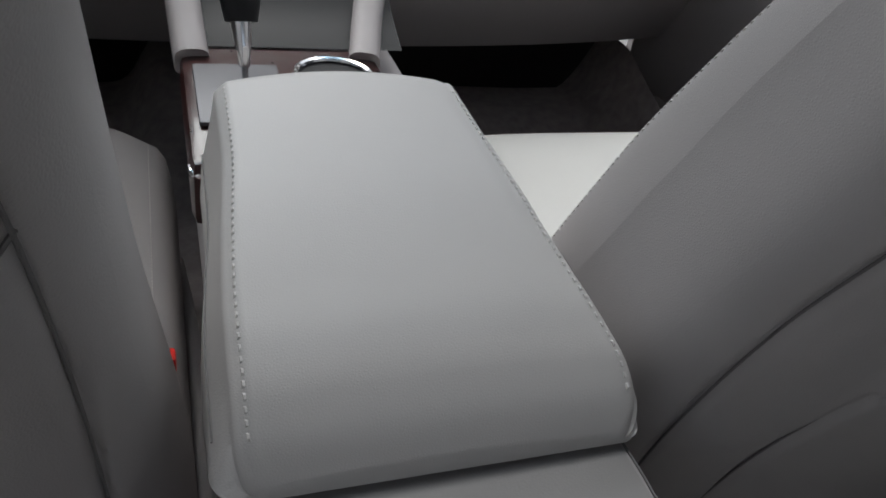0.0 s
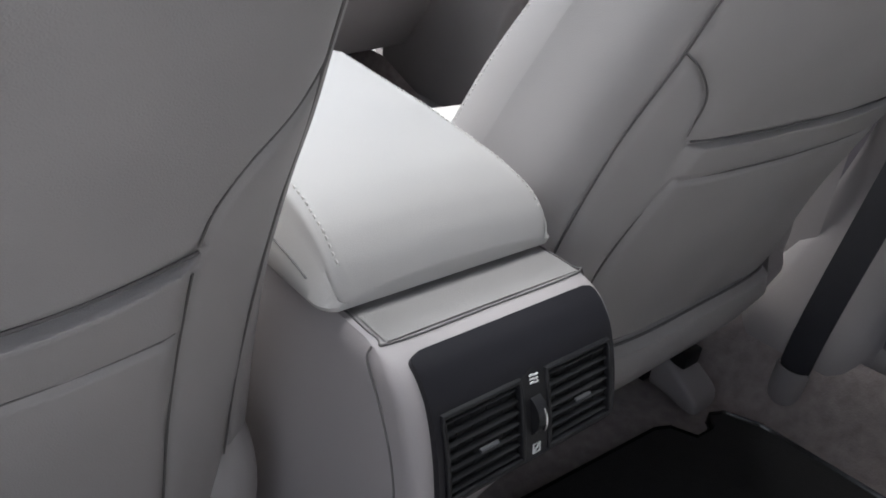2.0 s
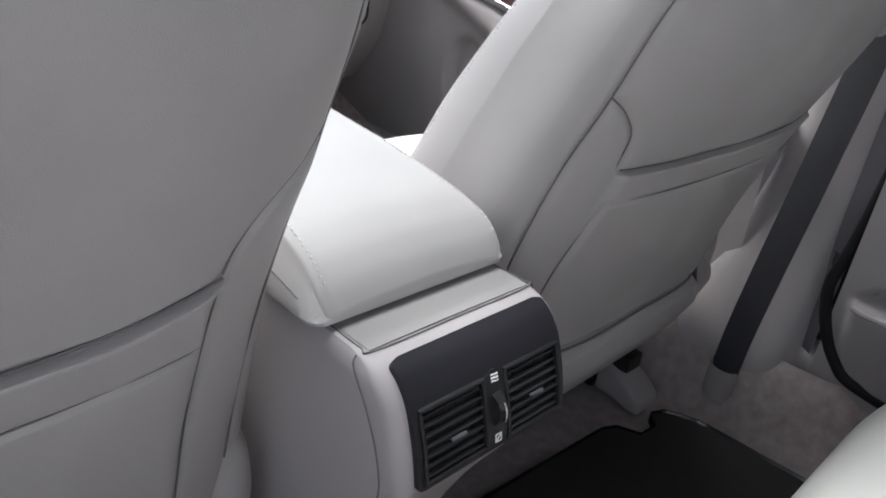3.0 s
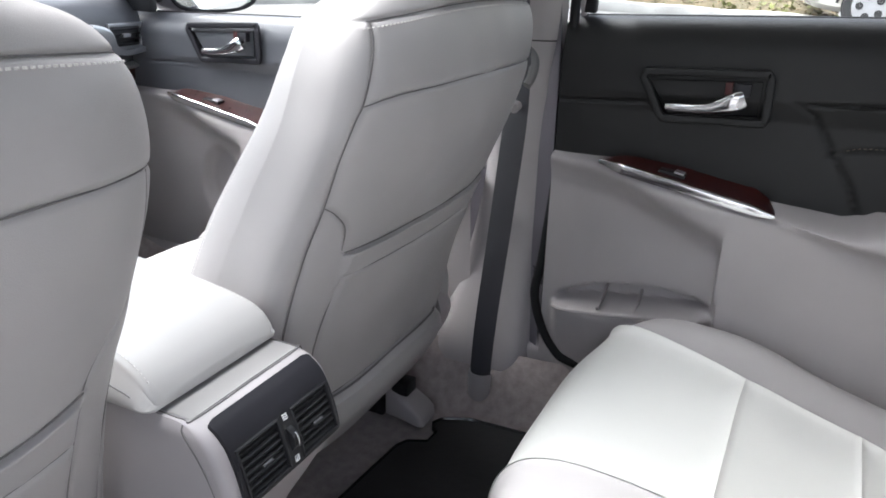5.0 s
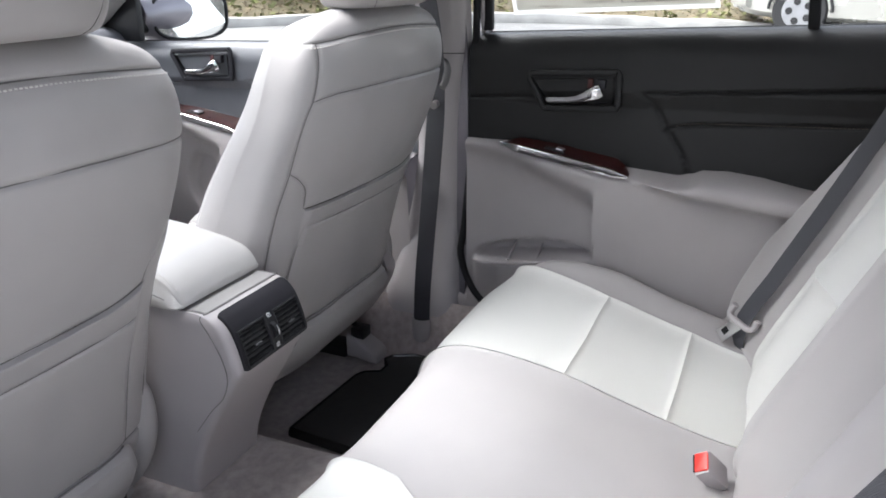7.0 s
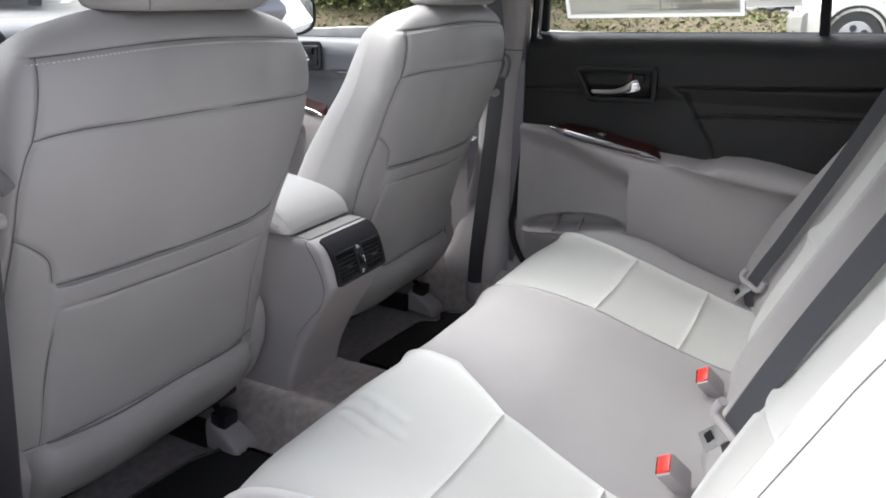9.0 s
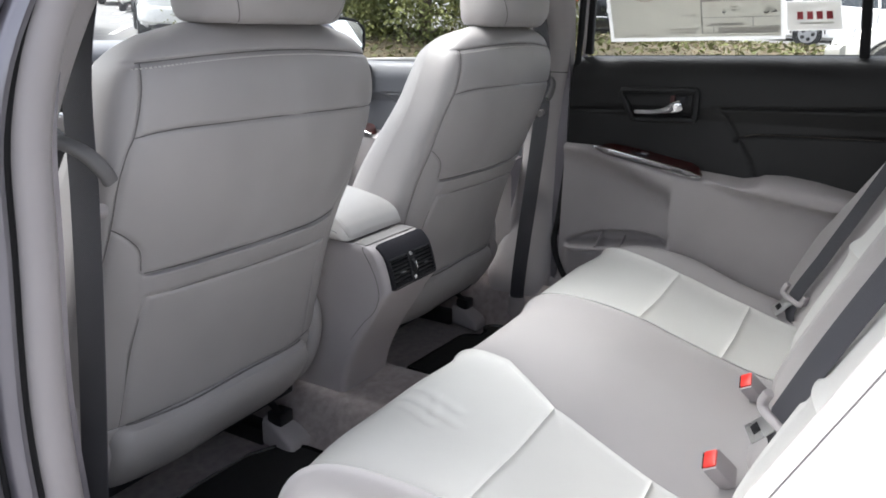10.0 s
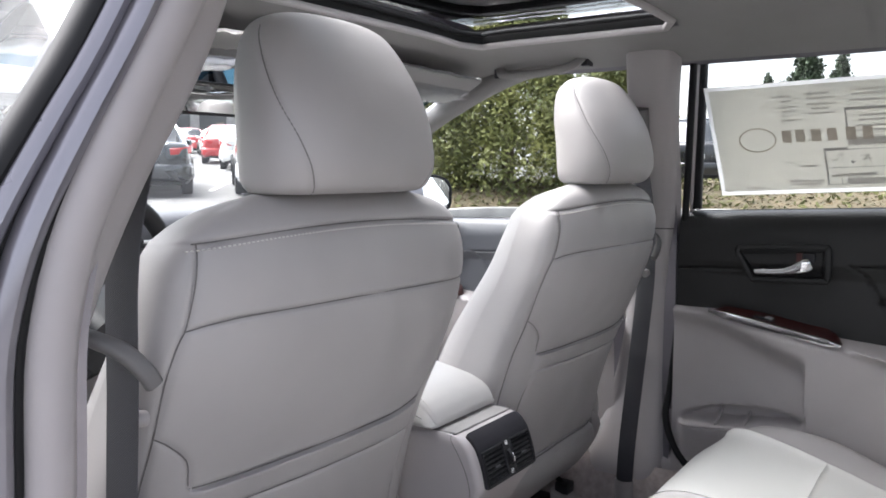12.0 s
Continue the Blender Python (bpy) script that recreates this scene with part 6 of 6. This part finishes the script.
gx, gy = np.meshgrid(np.r_[-600, -200, -80, np.linspace(-30, 60, 46), 120, 300, 600], np.r_[-600, -200, -80, np.linspace(-30, 60, 46), 120, 300, 600])
tagged(part("ground", grid(np.stack([gx, gy, ground_z(gx, gy)], -1)), ASPHALT, None, "worn grey asphalt of a sloping car park"), category="ground", kind="structure")


# planted bank
def bank_height(t, w):
    return 0.34 * np.clip(w / 0.22, 0, 1) ** 0.6 * np.clip((1 - w) / 0.25, 0, 1) ** 0.6 * np.clip(t / 0.05, 0, 1) * np.clip((1 - t) / 0.05, 0, 1)


def bank_place(t, w):
    yaw, d = 46 + 43 * t, 10.9 + 1.1 * math.sin(2.2 * t) + 5.2 * w
    x, y, z = spot(yaw, d)
    return (x, y, z + float(bank_height(t, w)) + 0.03 * noise.noise((x * 1.3, y * 1.3, 0)))


rows = [[bank_place(t, w) for w in np.linspace(0, 1, 26)] for t in np.linspace(0, 1, 90)]
tagged(part("planted_bank", grid(rows, flip=True), MULCH, None, "low bank of brown leaf mulch beside the car park"), category="planting bed", kind="structure")
kerb = [(x, y, z + 0.05) for x, y, z in (bank_place(t, 0.0) for t in np.linspace(0, 1, 60))]
tagged(part("kerb", sweep(kerb, slab(0.15, 0.16, 0.02)), CONCRETE, None, "pale concrete kerb round the planted bank"), category="kerb", kind="structure")
random.seed(11)


def leaf_quads(n, place, size, flat=0.0):
    verts, faces = [], []
    for _ in range(n):
        p, nrm = place()
        s = size * random.uniform(0.55, 1.3)
        a = Vector((random.uniform(-1, 1), random.uniform(-1, 1), random.uniform(-1, 1) * (1 - flat))).normalized()
        b = a.cross(Vector((random.uniform(-1, 1), random.uniform(-1, 1), random.uniform(-1, 1)))).normalized()
        p = Vector(p)
        k = len(verts)
        verts += [p - a * s, p + b * s * 0.38 + a * s * 0.1, p + a * s, p - b * s * 0.38 - a * s * 0.1]
        faces.append((k, k + 1, k + 2, k + 3))
    return verts, faces


def on_bank():
    x, y, z = bank_place(random.random(), random.uniform(0.02, 0.98))
    return (x, y, z + 0.015), None


tagged(part("fallen_leaves", leaf_quads(20000, on_bank, 0.022, 0.85), LEAF_DRY, None, "dry brown leaves scattered over the bank", smooth=False), category="leaves", kind="stuff")
GRASS = material("winter_grass", (0.13, 0.14, 0.045), 0.9, stain=0.3, stain_scale=3)
tagged(part("grass_tufts", leaf_quads(2600, on_bank, 0.07), GRASS, None, "thin winter grass over the bank", smooth=False), category="grass", kind="stuff")


def conifer(h, r, n, mat, size, label, bare=0.1):
    tree = thing("conifer", label, "tree", "conifers")
    part("trunk", sweep([(0, 0, -0.2), (0.02, 0, h * 0.35), (-0.03, 0.02, h * 0.7), (0, 0, h * 0.97)], ring(0.10, 8), up=(0, 1, 0), scale=[1.2, 0.9, 0.5, 0.15]), BARK, tree)
    limbs = []
    for k in range(26):
        z = h * (bare + (0.92 - bare) * k / 26)
        a = k * 2.4
        reach = r * (1 - (z / h) ** 1.4) * random.uniform(0.7, 1.0)
        limbs.append(sweep([(0, 0, z), (reach * 0.5 * math.cos(a), reach * 0.5 * math.sin(a), z + 0.12 * r), (reach * math.cos(a), reach * math.sin(a), z + 0.30 * r)], ring(0.022, 5), scale=[1, 0.7, 0.3]))
    part("limbs", join(*limbs), BARK, tree)
    sprays = [(random.uniform(0, 2 * math.pi), random.random() ** 0.8, random.uniform(0.55, 1.06), random.uniform(0.7, 1.3)) for _ in range(int(n / 26))]

    def place():
        a, t, q, wob = random.choice(sprays)
        z = h * (bare + (1 - bare) * t)
        rr = r * (max(0.03, 1 - t ** 1.7)) * q * (0.86 + 0.2 * math.sin(3 * a + 5 * t))
        g = 0.17 * r * wob
        return (rr * math.cos(a) + random.gauss(0, g * 0.5), rr * math.sin(a) + random.gauss(0, g * 0.5), z + random.gauss(0, g)), None

    part("crown", leaf_quads(n, place, size), mat, tree, smooth=False)
    return tree


green = conifer(4.6, 1.7, 62000, LEAF_GREEN, 0.05, "yellow green conifer bush on the planted bank", 0.03)
green.matrix_basis = Matrix.Translation(spot(59, 13.2, 0.2))
for yaw, d, s, turn in ((66.5, 14.6, 0.62, 40), (52.0, 13.6, 0.86, 130), (47.0, 15.0, 0.8, 220)):
    copy_thing(green, Matrix.Translation(spot(yaw, d, 0.15)) @ Matrix.Rotation(radians(turn), 4, "Z") @ Matrix.Scale(s, 4))
dark = conifer(8.0, 2.1, 5000, LEAF_DARK, 0.22, "tall dark conifer beyond the car park", 0.12)
dark.matrix_basis = Matrix.Translation(spot(79, 62))
for k, (yaw, d, s) in enumerate(((76.6, 56, 0.85), (81, 52, 1.0), (84, 36, 0.62), (87, 34, 0.7), (90, 35, 0.75), (93, 38, 0.9), (96, 36, 0.8), (72, 62, 0.7), (62, 70, 0.9), (28, 90, 1.0), (24, 85, 0.9), (100, 45, 1.0))):
    copy_thing(dark, Matrix.Translation(spot(yaw, d)) @ Matrix.Rotation(radians(47 * k), 4, "Z") @ Matrix.Scale(0.72 * s, 4))
far = []
for k in range(900):
    a = random.uniform(15, 110)
    x, y, z = spot(a, random.uniform(88, 100))
    far.append((x, y, z, random.uniform(1.0, 4.5)))
def far_leaf():
    x, y, z, hh = random.choice(far)
    return (x + random.gauss(0, 1.2), y + random.gauss(0, 1.2), z + hh * random.random() ** 0.7 * (0.7 + 0.3 * math.sin(x * 0.21))), None


BARE = material("bare_twigs", (0.16, 0.14, 0.11), 0.95, stain=0.3, stain_scale=0.4)
tagged(part("far_woods", leaf_quads(6000, far_leaf, 0.75), BARE, None, "bare grey winter woods along the horizon", smooth=False), category="woods", kind="stuff")


# ---- parked cars ----
def parked_car(paint, label, tall=1.0, tail=0.0):
    """A parked car, its rear at -y."""
    car = thing("parked_car", label, "car", "parked cars")
    # stations along the length: y, half width, sill, shoulder height
    st = np.array([(-2.32, 0.60, 0.42, 0.80), (-2.27, 0.80, 0.30, 0.95), (-2.05, 0.88, 0.24, 1.02), (-1.4, 0.91, 0.22, 1.00), (-0.5, 0.915, 0.21, 0.97), (0.5, 0.91, 0.21, 0.93),
                   (1.3, 0.90, 0.22, 0.90), (1.9, 0.86, 0.24, 0.82), (2.2, 0.74, 0.30, 0.70), (2.3, 0.55, 0.40, 0.60)])
    d = smooth_line(st, 46)
    rows = []
    for y, hw, z0, z1 in d:
        z1 = z1 * (1 + (tall - 1) * 0.35)
        m = z0 + (z1 - z0) * 0.55
        rows.append([(-hw * 0.9, y, z0), (-hw * 0.985, y, z0 + 0.06), (-hw, y, m), (-hw * 0.965, y, z1 - 0.05), (-hw * 0.90, y, z1), (-hw * 0.5, y, z1 + 0.035), (0, y, z1 + 0.045), (hw * 0.5, y, z1 + 0.035),
                     (hw * 0.90, y, z1), (hw * 0.965, y, z1 - 0.05), (hw, y, m), (hw * 0.985, y, z0 + 0.06), (hw * 0.9, y, z0)])
    body = part("body", grid(rows, wrap=True, cap=True), paint, car)
    top = 1.47 * tall
    back = -1.75 - tail
    gs = [(back - 0.12, 0.98), (back + 0.1, 1.06), (back + 0.55 - tail * 0.2, top - 0.09), (-0.75, top), (0.0, top + 0.005), (0.55, top - 0.06), (1.0, 1.12), (1.3, 0.94)]
    g = smooth_line(gs, 30)
    rows = []
    for y, z in g:
        base = 0.93
        k = (z - base) / (top - base)
        hw = 0.80 - 0.22 * max(0, k)
        rows.append([(-0.82, y, base - 0.05), (-0.80, y, base + 0.01), (-hw - 0.02, y, max(base + 0.015, z - 0.06)), (-hw + 0.06, y, z), (0, y, z + 0.02), (hw - 0.06, y, z), (hw + 0.02, y, max(base + 0.015, z - 0.06)), (0.80, y, base + 0.01), (0.82, y, base - 0.05)])
    part("cabin_glass", grid(rows, cap=False), CAR_GLASS, car, "dark car windows")
    roof_rows = []
    for y, z in g[9:21]:
        k = (z - 0.93) / (top - 0.93)
        hw = 0.80 - 0.22 * k
        roof_rows.append([(-hw - 0.03, y, z - 0.07), (-hw + 0.05, y, z + 0.012), (0, y, z + 0.034), (hw - 0.05, y, z + 0.012), (hw + 0.03, y, z - 0.07)])
    part("roof", grid(roof_rows), paint, car)
    for sx in (-1, 1):
        for pts in (((-0.80, back - 0.10, 0.99), (-0.70, back + 0.25, 1.22), (-0.62, back + 0.62, top - 0.10)), ((-0.80, 0.02, 0.97), (-0.69, -0.02, 1.2), (-0.60, -0.05, top - 0.07)), ((-0.80, 1.22, 0.95), (-0.70, 0.9, 1.2), (-0.61, 0.52, top - 0.09))):
            part("pillar", sweep(smooth_line([(sx * x * 1.012, y, z) for x, y, z in pts], 10), slab(0.07, 0.05, 0.015), up=(0, 1, 0)), paint, car)
        for y in (-1.38, 1.40):
            wheel = part("wheel", sweep([(sx * 0.70, y, 0.325), (sx * 0.72, y, 0.325), (sx * 0.90, y, 0.325), (sx * 0.925, y, 0.325)], ring(0.325, 28), up=(0, 0, 1), scale=[0.92, 1, 1, 0.93]), TYRE, car)
            part("rim", sweep([(sx * 0.915, y, 0.325), (sx * 0.932, y, 0.325)], ring(0.215, 24), up=(0, 0, 1), scale=[1, 0.93]), RIM, wheel)
            for k in range(5):
                a = 2 * math.pi * k / 5
                part("rim_gap", sweep([(sx * 0.934, y + 0.12 * math.cos(a), 0.325 + 0.12 * math.sin(a)), (sx * 0.937, y + 0.12 * math.cos(a), 0.325 + 0.12 * math.sin(a))], ring(0.045, 8), up=(0, 0, 1)), TYRE, wheel)
            part("arch", sweep([(sx * 0.921, y + 0.37 * math.cos(a), 0.335 + 0.37 * math.sin(a)) for a in np.linspace(0, math.pi, 17)], slab(0.03, 0.05, 0.01), up=(sx, 0, 0)), TYRE, car)
        lamp = [(sx * 0.50, -2.305, 0.86), (sx * 0.70, -2.275, 0.875), (sx * 0.865, -2.13, 0.90), (sx * 0.905, -1.95, 0.91)]
        part("tail_lamp", sweep(smooth_line(lamp, 14), slab(0.04, 0.13 * tall, 0.015), up=(0, 0, 1)), LAMP_RED, car, "red tail lamp")
        head = [(sx * 0.50, 2.20, 0.66), (sx * 0.70, 2.12, 0.70), (sx * 0.82, 1.95, 0.745)]
        part("head_lamp", sweep(smooth_line(head, 12), slab(0.05, 0.11, 0.02), up=(0, 0, 1)), LAMP_CLEAR, car, "clear head lamp")
        part("door_mirror", sweep([(sx * 0.86, 0.86, 0.99), (sx * 1.02, 0.84, 1.02)], slab(0.10, 0.13, 0.04), up=(0, 0, 1)), paint, car)
        part("door_gap", sweep(smooth_line([(sx * 0.918, 0.02, 0.95), (sx * 0.924, 0.02, 0.6), (sx * 0.915, 0.02, 0.30)], 10), ring(0.006, 5)), TYRE, car)
        part("door_handle", box(*sorted((sx * 0.90, sx * 0.935)), -0.28, -0.10, 0.80, 0.83), paint, car, bevel=0.006)
    part("rear_bumper", sweep(smooth_line([(-0.86, -2.10, 0.50), (-0.70, -2.33, 0.48), (0, -2.40, 0.48), (0.70, -2.33, 0.48), (0.86, -2.10, 0.50)], 24), slab(0.16, 0.30, 0.06), up=(0, 0, 1)), paint, car)
    part("valance", sweep(smooth_line([(-0.75, -2.2, 0.31), (0, -2.36, 0.29), (0.75, -2.2, 0.31)], 14), slab(0.10, 0.12, 0.03), up=(0, 0, 1)), TYRE, car)
    part("front_bumper", sweep(smooth_line([(-0.84, 2.02, 0.46), (-0.6, 2.26, 0.44), (0, 2.36, 0.44), (0.6, 2.26, 0.44), (0.84, 2.02, 0.46)], 24), slab(0.14, 0.26, 0.06), up=(0, 0, 1)), paint, car)
    part("grille", sweep(smooth_line([(-0.42, 2.32, 0.58), (0, 2.37, 0.58), (0.42, 2.32, 0.58)], 12), slab(0.03, 0.10, 0.02), up=(0, 0, 1)), TYRE, car)
    part("rear_plate", box(-0.16, 0.16, -2.40, -2.385, 0.70, 0.80), WHITE, car, "pale blank rear plate", bevel=0.003)
    return car


def park(car, yaw, d, heading, copy=False):
    x, y, z = spot(yaw, d)
    m = Matrix.Translation((x, y, z)) @ Matrix.Rotation(radians(-heading), 4, "Z") @ Matrix.Rotation(math.atan(SLOPE) * math.cos(radians(54 - heading)), 4, "X")
    if copy:
        return copy_thing(car, m)
    car.matrix_basis = m
    return car


def car_paint(name, c, metal=0.3):
    return material(name, c, 0.28, metal=metal, coat=0.8, stain=0.04, stain_scale=2)


white_car = park(parked_car(car_paint("white_paint", (0.78, 0.78, 0.77), 0.0), "white parked saloon car on the asphalt"), 40.2, 29, 40)
for yaw, d, h in ((34.8, 42, 35), (42.5, 40, 40), (38.0, 47, 35), (44.5, 34, 42), (88.5, 21.5, 175), (86.0, 25, 178), (31, 38, 32), (36, 60, 30), (41, 58, 200), (46.5, 45, 40)):
    park(white_car, yaw, d, h, True)
park(parked_car(car_paint("slate_paint", (0.035, 0.04, 0.045), 0.4), "dark grey parked saloon car seen from behind"), 33.2, 17.8, 34)
park(parked_car(car_paint("pearl_paint", (0.8, 0.8, 0.79), 0.0), "white parked sport utility car seen from behind", 1.14, 0.35), 42.2, 17.4, 38)
red_car = park(parked_car(car_paint("red_paint", (0.42, 0.02, 0.025), 0.1), "red parked car in the far row", 1.05), 38.7, 34.5, 39)
park(red_car, 36.2, 52, 30, True)
park(parked_car(car_paint("black_paint", (0.012, 0.013, 0.016), 0.3), "black parked car beyond the planted bank", 1.1, 0.2), 72.6, 20.5, 75)
park(parked_car(car_paint("silver_paint", (0.50, 0.49, 0.45), 0.6), "silver parked car across the lane"), 98.0, 11.8, 12)
# bay lines and a lamp post
for k in range(7):
    a = Vector(spot(37.6 + 0.2 * k, 17 + 4.2 * k))
    b = Vector(spot(38.8 + 0.15 * k, 20 + 4.2 * k))
    tagged(part("bay_line", sweep([a + Vector((0, 0, 0.006)), b + Vector((0, 0, 0.006))], slab(0.12, 0.008)), LINE, None, "worn white parking bay line"), category="road marking", group="bay lines", kind="structure")
for yaw, d in ((41.6, 42), (30.5, 60), (48, 70)):
    x, y, z = spot(yaw, d)
    post = thing("lamp_post", "pale grey car park lamp post", "street lamp", "lamp posts", at=(x, y, z))
    part("pole", sweep([(0, 0, -0.1), (0, 0, 7.5)], ring(0.09, 10), up=(0, 1, 0), scale=[1, 0.65]), CONCRETE, post)
    part("head", box(-0.15, 0.75, -0.15, 0.15, 7.4, 7.55), SATIN, post, bevel=0.03)
x, y, z = spot(37, 95)
shop = thing("showroom", "long pale showroom building beyond the car park", "building", at=(x, y, z))
rot = Matrix.Rotation(radians(-37), 4, "Z")
part("wall", moved(box(-26, 26, -0.5, 12, -1, 5.2), rot), CONCRETE, shop)
part("roof", moved(box(-26.5, 26.5, -1.2, 12.5, 5.2, 5.8), rot), WHITE, shop)
for k in range(12):
    part("window", moved(box(-24 + 4 * k, -21 + 4 * k, -0.62, -0.45, 0.8, 3.8), rot), CAR_GLASS, shop)

# ---- door mirror of this car ----
for sx in (1, -1):
    dm = thing("door_mirror", "dark grey door mirror on the front door", "mirror", "door mirrors")
    hp = []
    for t in np.linspace(0, 1, 14):
        s = math.sin(math.pi * (0.08 + 0.84 * t)) ** 0.45
        hp.append([(sx * (0.785 + 0.245 * t), 1.045 + 0.075 * s * math.cos(a) - 0.02 * t, 1.052 + 0.080 * s * math.sin(a)) for a in np.linspace(0, 2 * math.pi, 25)[:-1]])
    part("shell", grid(hp, wrap=True, cap=True, flip=sx < 0), PAINT, dm)
    gp = [(sx * (0.908 + 0.100 * math.copysign(abs(math.cos(a)) ** 0.6, math.cos(a))), 0.962 - 0.04 * math.cos(a), 1.050 + 0.064 * math.copysign(abs(math.sin(a)) ** 0.6, math.sin(a))) for a in np.linspace(0, 2 * math.pi, 33)[:-1]]
    part("glass", (gp, [tuple(range(32))]), MIRROR, dm, "mirror glass", smooth=False)
    part("glass_rim", sweep(gp, ring(0.005, 8), up=(0, 1, 0), closed=True), RUBBER, dm)
    part("foot", sweep([(sx * 0.78, 1.06, 1.03), (sx * 0.90, 1.05, 1.03)], slab(0.10, 0.05, 0.02), up=(0, 0, 1)), RUBBER, dm)
    part("sail", box(*sorted((sx * 0.735, sx * 0.755)), 0.985, 1.12, 0.99, 1.10), BLACK, dm, bevel=0.006)
